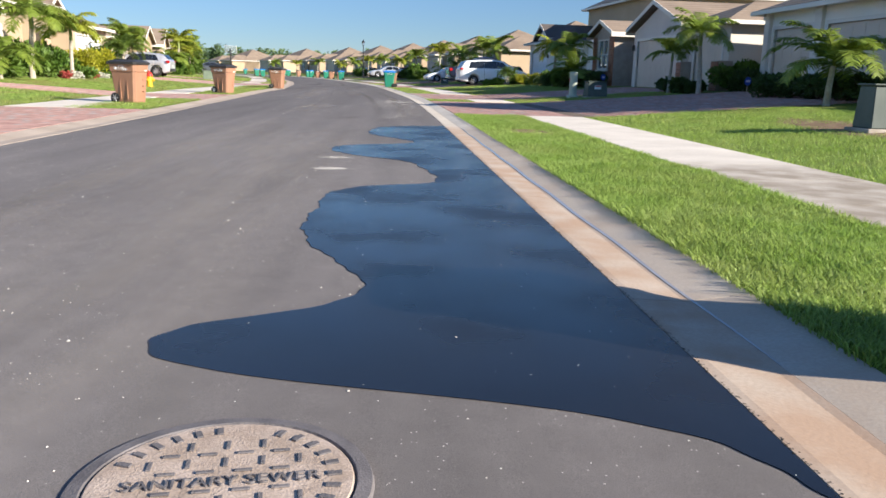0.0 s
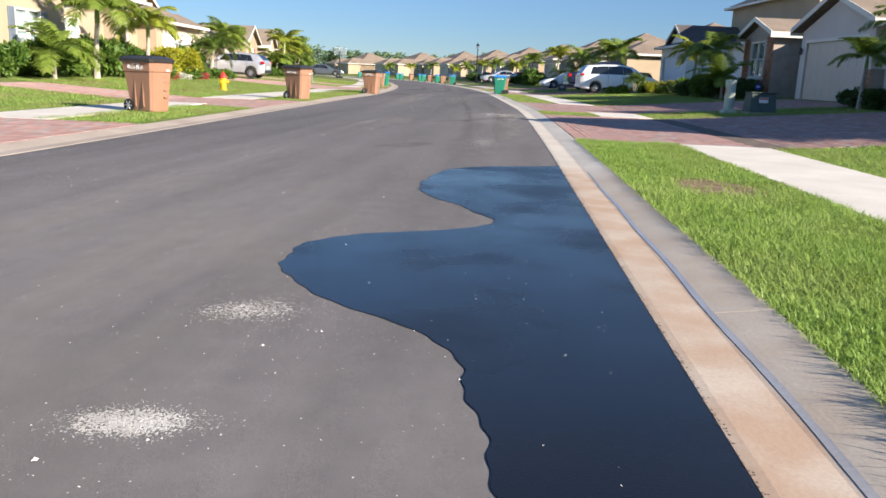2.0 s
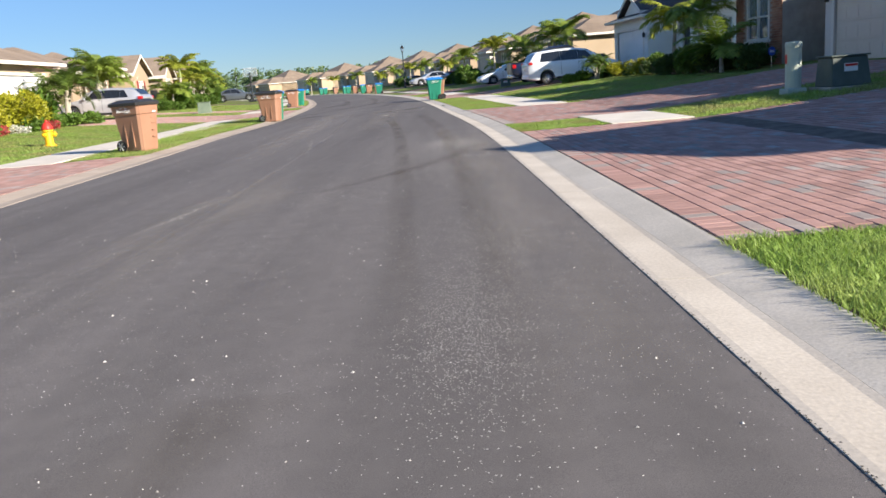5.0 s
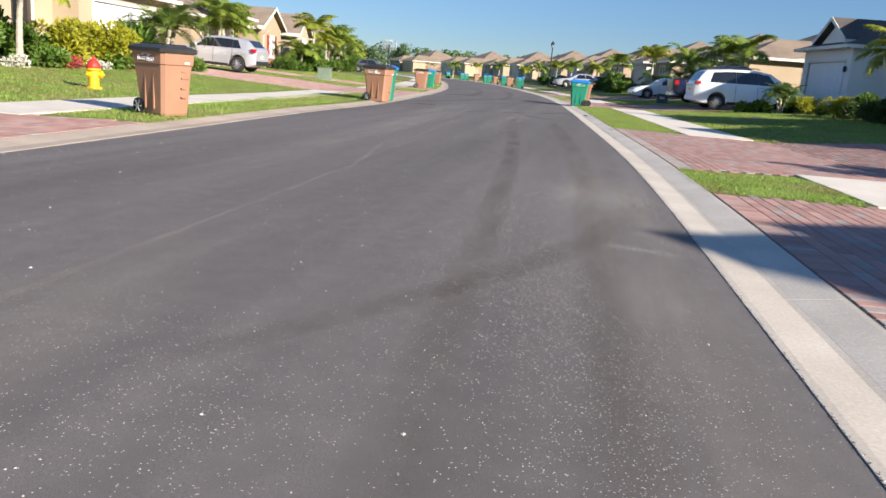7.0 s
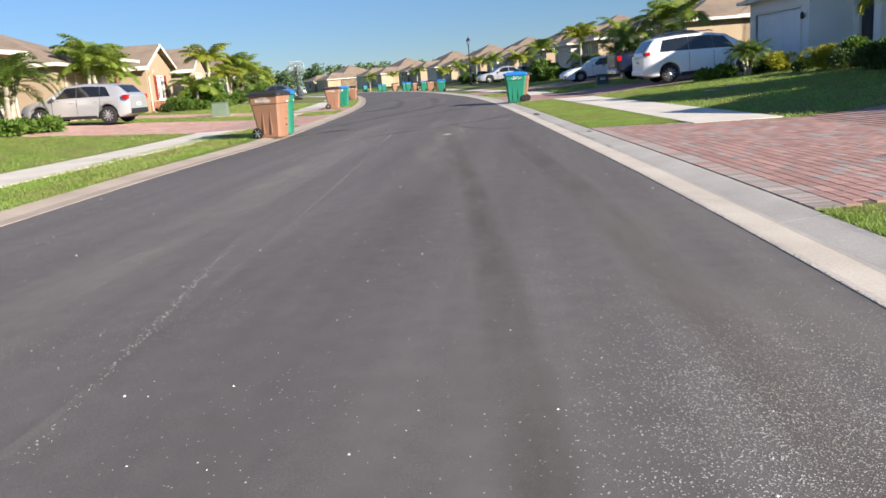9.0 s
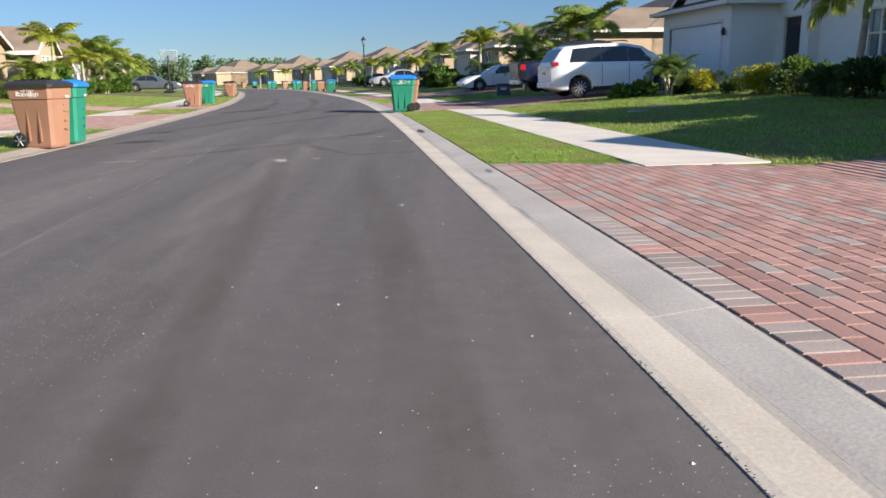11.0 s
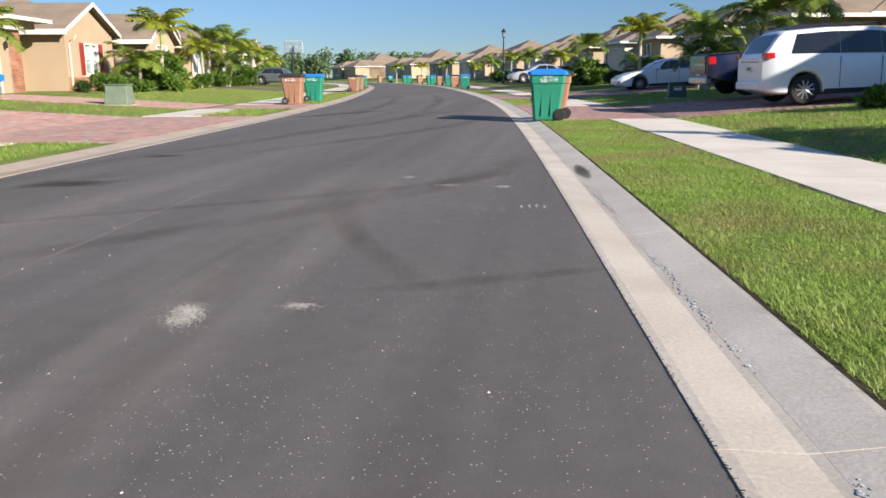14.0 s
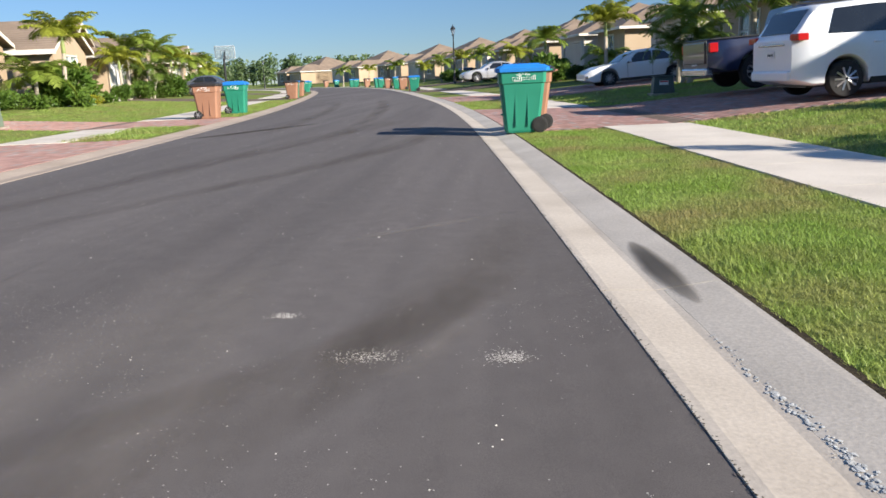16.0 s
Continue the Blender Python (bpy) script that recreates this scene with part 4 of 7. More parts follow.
# ---- refuse bins ----
def bin_parts(root, body_m, lid_m):
    """A two-wheeled bin; its front faces +x, its wheels stand at -x."""
    bm = bmesh.new()
    rings = []
    for z, x0, x1, w in ((0.012, -0.26, 0.27, 0.24), (0.05, -0.28, 0.285, 0.255), (0.55, -0.345, 0.325, 0.285), (0.80, -0.375, 0.345, 0.30), (0.815, -0.395, 0.365, 0.318), (0.985, -0.405, 0.375, 0.325), (0.99, -0.43, 0.395, 0.345), (1.03, -0.43, 0.395, 0.345)):
        c = 0.05
        ring = [(x0 + c, -w, z), (x1 - c, -w, z), (x1, -w + c, z), (x1, w - c, z), (x1 - c, w, z), (x0 + c, w, z), (x0, w - c, z), (x0, -w + c, z)]
        rings.append([bm.verts.new(p) for p in ring])
    for a, b in zip(rings, rings[1:]):
        for k in range(8):
            bm.faces.new((a[k], a[(k + 1) % 8], b[(k + 1) % 8], b[k]))
    bm.faces.new(rings[0][::-1])
    bm.faces.new(rings[-1])
    # ribs on the sides and front
    for y, sg in ((-0.279, -1), (0.279, 1)):
        for x in (-0.10, 0.10):
            add_box(bm, x - 0.012, x + 0.012, y - 0.012, y + 0.012, 0.12, 0.72)
    for z, w in ((0.60, 0.16), (0.70, 0.12), (0.44, 0.10), (0.30, 0.10)):
        add_box(bm, 0.30, 0.347, 0.06, 0.06 + w, z, z + 0.02)
    body = part("body", bm, body_m, root)
    bm = bmesh.new()
    top = []
    for z, g in ((0.995, 0.014), (1.055, 0.018), (1.095, -0.05), (1.115, -0.15)):
        x0, x1, w, c = -0.44 - g, 0.40 + g, 0.345 + g, 0.06
        top.append([bm.verts.new(p) for p in ((x0 + c, -w, z), (x1 - c, -w, z), (x1, -w + c, z), (x1, w - c, z), (x1 - c, w, z), (x0 + c, w, z), (x0, w - c, z), (x0, -w + c, z))])
    for a, b in zip(top, top[1:]):
        for k in range(8):
            bm.faces.new((a[k], a[(k + 1) % 8], b[(k + 1) % 8], b[k]))
    bm.faces.new(top[0][::-1])
    bm.faces.new(top[-1])
    for y in (-0.2, 0, 0.2):
        add_box(bm, -0.30, 0.28, y - 0.02, y + 0.02, 1.09, 1.125)
    part("lid", bm, lid_m, root, "ribbed plastic lid")
    bm = bmesh.new()
    add_tube(bm, [(-0.42, -0.26, 0.99), (-0.50, -0.26, 1.01), (-0.50, 0.26, 1.01), (-0.42, 0.26, 0.99)], 0.016, 6)
    part("handle", bm, body_m, root)
    for y in (-0.285, 0.225):
        bm = bmesh.new()
        add_lathe(bm, ((0.10, y), (0.13, y + 0.008), (0.135, y + 0.03), (0.13, y + 0.052), (0.10, y + 0.06)), 18, "y", (-0.285, 0, 0.135))
        wheel = part("wheel", bm, M_RUBBER, root)
        bm = bmesh.new()
        for k in range(6):
            a = k * math.tau / 6
            add_tube(bm, [(-0.285, y - 0.006, 0.135), (-0.285 + 0.095 * math.cos(a), y - 0.006, 0.135 + 0.095 * math.sin(a))], 0.011, 5)
        add_lathe(bm, ((0.03, y - 0.014), (0.03, y)), 10, "y", (-0.285, 0, 0.135))
        part("spokes", bm, M_ALLOY, wheel)
    # the printed mark on the side: plain bars and a sunburst
    for y, sg in ((-0.3235, -1), (0.3235, 1)):
        bm = bmesh.new()
        for k in range(7):
            x = -0.20 + k * 0.056
            h = 0.05 if k not in (0, 4) else 0.075
            add_tube(bm, [(x - 0.018, y, 0.86), (x - 0.014, y, 0.86 + h), (x + 0.014, y, 0.86 + h * 0.9), (x + 0.018, y, 0.862)], 0.0065, 4)
        for k in range(5):
            a = radians(30 + k * 30)
            add_tube(bm, [(-0.02 + 0.07 * math.cos(a), y, 0.925 + 0.025 * math.sin(a)), (-0.02 + 0.13 * math.cos(a), y, 0.925 + 0.05 * math.sin(a))], 0.008, 4)
        add_box(bm, 0.0, 0.13, y - 0.003, y + 0.003, 0.845, 0.855)
        part("printed_mark", bm, M_WHITE_PRINT, root, "white printed mark")
    part("sticker", box(0.374, 0.379, 0.10, 0.19, 0.83, 0.86), M_WHITE_PRINT, root)
    return root


BIN_BROWN = bin_parts(thing("refuse_bin", "brown plastic wheeled bin with a black lid by the kerb", "bin", pose(-7.25, 21.0, 0.028, 0, 0, -16), "refuse bins"), M_BIN_BROWN, M_LID_BLACK)
BIN_GREEN = bin_parts(thing("recycling_bin", "green plastic wheeled bin with a blue lid by the kerb", "bin", pose(-1.25, 54.95, 0.038, 0, 0, 183), "recycling bins"), M_BIN_GREEN, M_LID_BLUE)


def road_turn(s):
    r = right_of(s)
    return math.degrees(math.atan2(r.y, r.x))


for x, y, t in ((-7.2, 31.45, -21), (-7.06, 43.5, -8), (-10.72, 65.45, 7), (-1.12, 55.9, 186), (2.57, 1.95, 178)):
    copy_thing(BIN_BROWN, pose(x, y, 0.008 if 43 < y < 44 else 0.028, 0, 0, t))
for x, y, t in ((-7.18, 44.5, 5), (-10.95, 68.7, 8)):
    copy_thing(BIN_GREEN, pose(x, y, 0.008 if 44 < y < 45 else 0.028, 0, 0, t))
for s, side, green in ((91, -1, 0), (92.2, -1, 1), (98.5, -1, 0), (122, -1, 1), (131, -1, 1), (98.0, 1, 1), (99.2, 1, 0), (108, 1, 0), (114, 1, 1), (122, 1, 0), (128, 1, 1), (131, 1, 1), (139, 1, 0), (147, 1, 1), (150, 1, 1), (160, 1, 1), (166, 1, 0), (175, 1, 1)):
    p = at_road(s, side * 4.1)
    copy_thing(BIN_GREEN if green else BIN_BROWN, pose(p.x, p.y, 0.028, 0, 0, road_turn(s) + (180 if side > 0 else 0) + (s % 7) * 2 - 6))


# ---- vehicles ----
def wheel_at(root, x, y, r, w, side, rim_m):
    bm = bmesh.new()
    y0 = y - w / 2
    add_lathe(bm, ((r * 0.66, y0), (r * 0.92, y0), (r, y0 + 0.04), (r, y0 + w - 0.04), (r * 0.92, y0 + w), (r * 0.66, y0 + w)), 24, "y", (x, 0, r))
    wh = part("tyre", bm, M_RUBBER, root)
    bm = bmesh.new()
    yo = y + side * (w / 2 - 0.015)
    add_lathe(bm, ((r * 0.66, yo - 0.03), (r * 0.68, yo), (r * 0.60, yo + 0.0)) if side > 0 else ((r * 0.60, yo), (r * 0.68, yo), (r * 0.66, yo + 0.03)), 24, "y", (x, 0, r))
    part("rim_back", bm, M_CAR_GREY, wh)
    bm = bmesh.new()
    for k in range(10):
        a = k * math.tau / 10
        add_tube(bm, [(x + r * 0.08 * math.cos(a), yo + side * 0.012, r + r * 0.08 * math.sin(a)), (x + r * 0.64 * math.cos(a), yo + side * 0.006, r + r * 0.64 * math.sin(a))], r * 0.07, 5)
    add_lathe(bm, ((r * 0.13, yo - 0.01), (r * 0.13, yo + 0.02)), 12, "y", (x, 0, r))
    for k in range(24):
        a, b = k * math.tau / 24, (k + 1) * math.tau / 24
        add_tube(bm, [(x + r * 0.645 * math.cos(a), yo + side * 0.006, r + r * 0.645 * math.sin(a)), (x + r * 0.645 * math.cos(b), yo + side * 0.006, r + r * 0.645 * math.sin(b))], r * 0.03, 4, False)
    part("rim", bm, rim_m, wh, "spoked alloy rim")


def lerp_table(tab, x):
    for (a, p), (b, q) in zip(tab, tab[1:]):
        if x <= b:
            k = max(0.0, (x - a) / (b - a))
            k = k * k * (3 - 2 * k) * 0.4 + k * 0.6
            return p + (q - p) * k
    return tab[-1][1]


def car(root, paint, length, half_w, wheels, r, belt, roof, sill, tuck, glass, tail, wing=0.05, bed=None):
    """A body lofted across stations along x, from the tail at 0 to the nose. belt, roof: heights along x; tuck: how far the
    sides lean in at roof height; glass: side panes (x0, x1, x0 at the top, x1 at the top)."""
    xs = sorted({*np.linspace(0, length, 64).round(3), *[round(w + a, 3) for w in wheels for a in np.linspace(-r - 0.07, r + 0.07, 13)]})
    bm = bmesh.new()
    rings = []

    def width(x):
        e = min(x, length - x)
        return half_w * (1 - 0.16 * max(0, 1 - e / 0.55) ** 2)

    for x in xs:
        w = width(x)
        zb = sill + 0.12 * max(0, 1 - min(x, length - x) / 0.35)
        for q in wheels:
            if abs(x - q) < r + 0.07:
                zb = max(zb, r + math.sqrt(max((r + 0.07) ** 2 - (x - q) ** 2, 0)))
        ze, zr = lerp_table(belt, x), lerp_table(roof, x)
        zr = max(zr, ze + 0.012)
        ze = max(ze, zb + 0.05)
        k = min((zr - ze) / 0.55, 1.0)
        wt = w * (1 - tuck * k)
        zm = zb + (ze - zb) * 0.45
        half = [(w * 0.93, zb), (w * 0.985, zb + 0.04), (w, zm), (w * 0.985, ze - 0.05), (w * 0.965, ze), (wt * 0.985, zr - 0.06 * k - 0.006), (wt * 0.90, zr - 0.012 * k), (wt * 0.45, zr + 0.01 * k), (0, zr + 0.016 * k)]
        ring = [(x, -a, z) for a, z in half] + [(x, a, z) for a, z in half[-2::-1]]
        rings.append([bm.verts.new(p) for p in ring])
    n = len(rings[0])
    for a, b in zip(rings, rings[1:]):
        for k in range(n):
            bm.faces.new((a[k], b[k], b[(k + 1) % n], a[(k + 1) % n]))
    bm.faces.new(rings[0])
    bm.faces.new(rings[-1][::-1])
    bmesh.ops.recalc_face_normals(bm, faces=bm.faces)
    body = part("body", bm, paint, root, "", True)
    body.data.set_sharp_from_angle(angle=radians(38))

    def side_pt(x, f, sg, out):
        """A point on the flank between belt (0) and roof (1)."""
        w = width(x)
        ze, zr = lerp_table(belt, x), lerp_table(roof, x)
        k = min((zr - ze) / 0.55, 1.0)
        a, b = (w * 0.965, ze), (w * (1 - tuck * k) * 0.985, zr - 0.06 * k - 0.006)
        return (x, sg * (a[0] + (b[0] - a[0]) * f + out), a[1] + (b[1] - a[1]) * f)

    for sg in (-1, 1):
        for g in glass:
            bm = bmesh.new()
            cols = []
            for i in range(7):
                k = i / 6
                lo, hi = g[0] + (g[1] - g[0]) * k, g[2] + (g[3] - g[2]) * k
                cols.append([[bm.verts.new(side_pt(q, f, sg, o)) for q, f in ((lo, 0.07), ((lo + hi) / 2, 0.5), (hi, 0.93))] for o in (0.007, -0.01)])
            for a, b in zip(cols, cols[1:]):
                for j in range(2):
                    bm.faces.new((a[0][j], b[0][j], b[0][j + 1], a[0][j + 1]))
                bm.faces.new((a[0][0], a[1][0], b[1][0], b[0][0]))
                bm.faces.new((a[0][2], a[1][2], b[1][2], b[0][2]))
            bmesh.ops.recalc_face_normals(bm, faces=bm.faces)
            part("side_window", bm, M_CARGLASS, body)
    # screens at tail and nose follow the roof's slope
    for name, x0, x1 in tail.get("screens", ()):
        bm = bmesh.new()
        rows = []
        for i in range(6):
            x = x0 + (x1 - x0) * i / 5
            w = width(x) * (1 - tuck * 0.8) * 0.86
            z = lerp_table(roof, x) + 0.014
            rows.append([bm.verts.new((x, y, z + 0.008 * (1 - (y / w) ** 2))) for y in np.linspace(-w, w, 7)])
        for a, b in zip(rows, rows[1:]):
            for j in range(6):
                bm.faces.new((a[j], b[j], b[j + 1], a[j + 1]))
        bmesh.ops.recalc_face_normals(bm, faces=bm.faces)
        part(name, bm, M_CARGLASS, body)
    for sg in (-1, 1):
        lx, lz, lw, lh = tail["lamp"]
        bm = box(min(lx - 0.05, lx + 0.16), max(lx - 0.05, lx + 0.16), sg * half_w * 0.90 - lw / 2, sg * half_w * 0.90 + lw / 2, lz, lz + lh, 0.02)
        part("tail_lamp", bm, M_TAIL, body)
        bm = box(length - 0.30, length - 0.03, sg * half_w * 0.72 - 0.17, sg * half_w * 0.72 + 0.17, belt[-1][1] - 0.18, belt[-1][1] - 0.05, 0.03)
        part("head_lamp", bm, M_CHROME, body)
        mx = tail["mirror"]
        bm = bmesh.new()
        bmesh.ops.create_icosphere(bm, subdivisions=2, radius=1.0, matrix=Matrix.LocRotScale((mx, sg * (half_w + 0.09), lerp_table(belt, mx) + 0.08), None, (0.07, 0.11, 0.08)))
        part("mirror", bm, paint, body, "", True)
        for hx in tail["handles"]:
            part("door_handle", box(hx - 0.09, hx + 0.09, sg * half_w - 0.012 if sg > 0 else -half_w - 0.022, sg * half_w + 0.022 if sg > 0 else -half_w + 0.012, lerp_table(belt, hx) - 0.16, lerp_table(belt, hx) - 0.13, 0.008), paint, body)
        for dx in tail["doors"]:
            part("door_gap", box(dx - 0.006, dx + 0.006, sg * half_w - 0.02 if sg > 0 else -half_w - 0.002, sg * half_w + 0.002 if sg > 0 else -half_w + 0.02, sill + 0.12, lerp_table(belt, dx) - 0.03), M_BLACK_METAL, body)
        part("sill_trim", box(wheels[0] + r + 0.1, wheels[1] - r - 0.1, sg * half_w * 0.97 - 0.03, sg * half_w * 0.97 + 0.03, sill - 0.02, sill + 0.09, 0.01), tail.get("trim", M_BLACK_METAL), body)
        for q in wheels:
            wheel_at(root, q, sg * (half_w - 0.13), r, 0.22, sg, M_ALLOY)
    part("number_plate", box(-0.025, -0.003, -0.16, 0.16, tail["plate"], tail["plate"] + 0.13, 0.004), M_WHITE_PRINT, body, "pale plate with plain bars")
    bm = bmesh.new()
    for k in range(6):
        add_box(bm, -0.03, -0.0255, -0.12 + k * 0.042, -0.095 + k * 0.042, tail["plate"] + 0.04, tail["plate"] + 0.09)
    part("plate_bars", bm, M_UTIL_DARK, body)
    part("under_tray", box(0.35, length - 0.4, -half_w * 0.7, half_w * 0.7, sill - 0.04, sill + 0.25), M_BLACK_METAL, body)
    part("rear_bumper", box(-0.07, 0.16, -half_w * 0.80, half_w * 0.80, 0.36, 0.56, 0.04), tail.get("bumper", paint), body)
    return body


VAN = thing("minivan", "white minivan parked on the paver drive", "van", pose(3.75, 57.9, ground_at(4.9, 57.9) + 0.0, 0, -2.0, 7), "parked vehicles")
vb = car(VAN, M_CAR_WHITE, 5.09, 0.99, (0.98, 4.01), 0.345,
         [(0, 1.12), (0.3, 1.16), (1.2, 1.14), (3.2, 1.08), (4.3, 0.98), (4.9, 0.80), (5.09, 0.66)],
         [(0, 1.10), (0.06, 1.22), (0.38, 1.66), (0.55, 1.73), (1.6, 1.78), (2.6, 1.765), (3.2, 1.66), (3.65, 1.40), (4.15, 1.06), (4.6, 0.96), (5.09, 0.68)],
         0.26, 0.17, [(0.62, 1.765, 0.78, 1.765), (1.775, 2.735, 1.775, 2.72), (2.745, 3.72, 2.73, 3.20)],
         dict(screens=[("rear_screen", 0.07, 0.36), ("windscreen", 3.28, 4.08)], lamp=(0.05, 1.10, 0.34, 0.13), mirror=3.55, handles=(1.55, 2.95), doors=(1.77, 2.74, 3.72), plate=0.80))
for sg in (-1, 1):
    bm = bmesh.new()
    add_tube(bm, [(0.75, sg * 0.70, 1.80), (0.85, sg * 0.70, 1.84), (2.7, sg * 0.70, 1.84), (2.8, sg * 0.70, 1.79)], 0.022, 6)
    part("roof_rail", bm, M_BLACK_METAL, vb)
part("tail_band", box(-0.03, 0.012, -0.55, 0.55, 1.03, 1.07, 0.01), M_CHROME, vb)

SUV = thing("compact_suv", "silver compact suv parked before the garage", "car", pose(-16.05, 54.9, ground_at(-17.5, 54.9) + 0.02, 0, -1.8, 183), "parked vehicles")
car(SUV, M_CAR_SILVER, 4.36, 0.91, (0.86, 3.56), 0.335,
    [(0, 1.0), (0.3, 1.03), (2.6, 0.99), (3.5, 0.93), (4.15, 0.78), (4.36, 0.60)],
    [(0, 1.02), (0.10, 1.14), (0.45, 1.44), (0.8, 1.50), (1.7, 1.545), (2.4, 1.50), (2.8, 1.32), (3.25, 1.0), (3.9, 0.88), (4.36, 0.62)],
    0.25, 0.18, [(0.70, 1.115, 0.90, 1.115), (1.125, 2.04, 1.125, 2.02), (2.05, 3.0, 2.03, 2.48)],
    dict(screens=[("rear_screen", 0.12, 0.44), ("windscreen", 2.52, 3.2)], lamp=(0.06, 0.92, 0.26, 0.16), mirror=2.85, handles=(1.28, 2.2), doors=(1.12, 2.04, 3.02), plate=0.66, bumper=M_BLACK_METAL))

SEDAN = thing("sedan", "white sedan parked nose to the street", "car", pose(6.55, 77.4, ground_at(4.5, 77.0) + 0.02, 0, 2.8, 188), "parked vehicles")
SEDAN_PROF = ([(0, 0.92), (0.5, 0.95), (2.9, 0.90), (3.9, 0.86), (4.6, 0.74), (4.88, 0.58)],
              [(0, 0.95), (0.5, 0.98), (0.75, 1.05), (1.35, 1.36), (1.9, 1.44), (2.5, 1.42), (2.95, 1.26), (3.45, 0.95), (4.2, 0.86), (4.88, 0.60)])


def sedan_parts(root, paint):
    return car(root, paint, 4.88, 0.92, (1.0, 3.83), 0.33, *SEDAN_PROF, 0.22, 0.2, [(1.0, 1.95, 1.42, 1.93), (1.99, 3.1, 1.97, 2.62)],
               dict(screens=[("rear_screen", 0.8, 1.36), ("windscreen", 2.65, 3.4)], lamp=(0.04, 0.74, 0.34, 0.13), mirror=2.95, handles=(1.3, 2.2), doors=(1.1, 1.97, 3.05), plate=0.60))


sedan_parts(SEDAN, M_CAR_WHITE)

TRUCK = thing("pickup_truck", "dark blue pickup truck parked on the paver drive", "truck", pose(3.2, 61.9, ground_at(5.5, 61.5) + 0.02, 0, -2.8, 7), "parked vehicles")
tb = car(TRUCK, M_CAR_BLUE, 5.85, 1.0, (1.15, 4.75), 0.40,
         [(0, 1.18), (2.1, 1.18), (2.2, 1.20), (4.2, 1.17), (5.6, 1.08), (5.85, 0.82)],
         [(0, 1.20), (2.05, 1.20), (2.12, 1.25), (2.2, 1.82), (2.6, 1.90), (3.5, 1.88), (3.9, 1.62), (4.3, 1.20), (5.6, 1.12), (5.85, 0.85)],
         0.44, 0.16, [(2.28, 3.02, 2.34, 3.0), (3.06, 4.12, 3.04, 3.66)],
         dict(screens=[("windscreen", 3.6, 4.22)], lamp=(0.06, 0.92, 0.12, 0.22), mirror=4.0, handles=(2.5, 3.3), doors=(2.14, 3.04, 4.15), plate=0.62, bumper=M_CHROME))
part("tailgate", box(-0.03, 0.02, -0.72, 0.72, 0.66, 1.17, 0.02), M_CAR_BLUE, tb, "dark blue tailgate")
part("bed_cover", box(0.08, 2.0, -0.82, 0.82, 1.205, 1.24, 0.02), M_BLACK_METAL, tb)

for (s, d, turn, paint, lab) in ((108, 12.0, 0, M_CAR_RED, "dark red sedan parked on a far drive"), (98.5, 12.5, 180, M_CAR_SILVER, "silver sedan parked on a far drive"), (104.5, -13.5, 0, M_CAR_GREY, "dark grey sedan parked on a far drive"), (128, 12.0, 0, M_CAR_GREY, "dark sedan parked far down the street")):
    p = at_road(s, d)
    sedan_parts(thing("sedan", lab, "car", pose(p.x, p.y, lawn_z(d) + 0.02, 0, 0, road_turn(s) + turn), "parked vehicles"), paint)


# ---- hydrant ----
hyd = thing("fire_hydrant", "yellow fire hydrant with a red bonnet on the lawn", "hydrant", pose(-11.5, 35.8, ground_at(-11.5, 35.8), 0, 0, 20))
bm = bmesh.new()
add_lathe(bm, ((0.17, 0.0), (0.17, 0.05), (0.115, 0.06), (0.11, 0.40), (0.15, 0.42), (0.15, 0.46)), 18)
part("barrel", bm, M_HYD_YELLOW, hyd)
bm = bmesh.new()
add_lathe(bm, ((0.15, 0.462), (0.155, 0.49), (0.13, 0.56), (0.09, 0.63), (0.05, 0.66), (0.035, 0.67), (0.035, 0.72), (0.02, 0.725)), 18)
part("bonnet", bm, M_HYD_RED, hyd, "red bonnet with an operating nut")
for k, r in ((0, 0.085), (120, 0.06), (240, 0.06)):
    bm = bmesh.new()
    add_lathe(bm, ((r * 0.8, 0.09), (r * 0.8, 0.15), (r, 0.155), (r, 0.19), (r * 0.4, 0.2), (r * 0.35, 0.23)), 12, "x")
    bmesh.ops.transform(bm, matrix=pose(0, 0, 0.33, 0, 0, k), verts=bm.verts)
    part("outlet_cap", bm, M_HYD_YELLOW, hyd)

# ---- utility boxes ----
def pedestal(x, y):
    t = thing("utility_pedestal", "pale green utility pedestal on the lawn", "utility box", pose(x, y, ground_at(x, y) - 0.03, 0, 0, 8), "utility boxes")
    part("base", box(-0.20, 0.20, -0.16, 0.16, 0, 0.14, 0.02), M_UTIL_PALE, t)
    bm = bmesh.new()
    add_lathe(bm, ((0.15, 0.141), (0.15, 0.92), (0.16, 0.93), (0.16, 1.0), (0.145, 1.03), (0.02, 1.04)), 16)
    part("housing", bm, M_UTIL_PALE, t)
    part("tag", box(-0.155, -0.149, -0.03, 0.03, 0.62, 0.8), M_SIGN_RED, t)


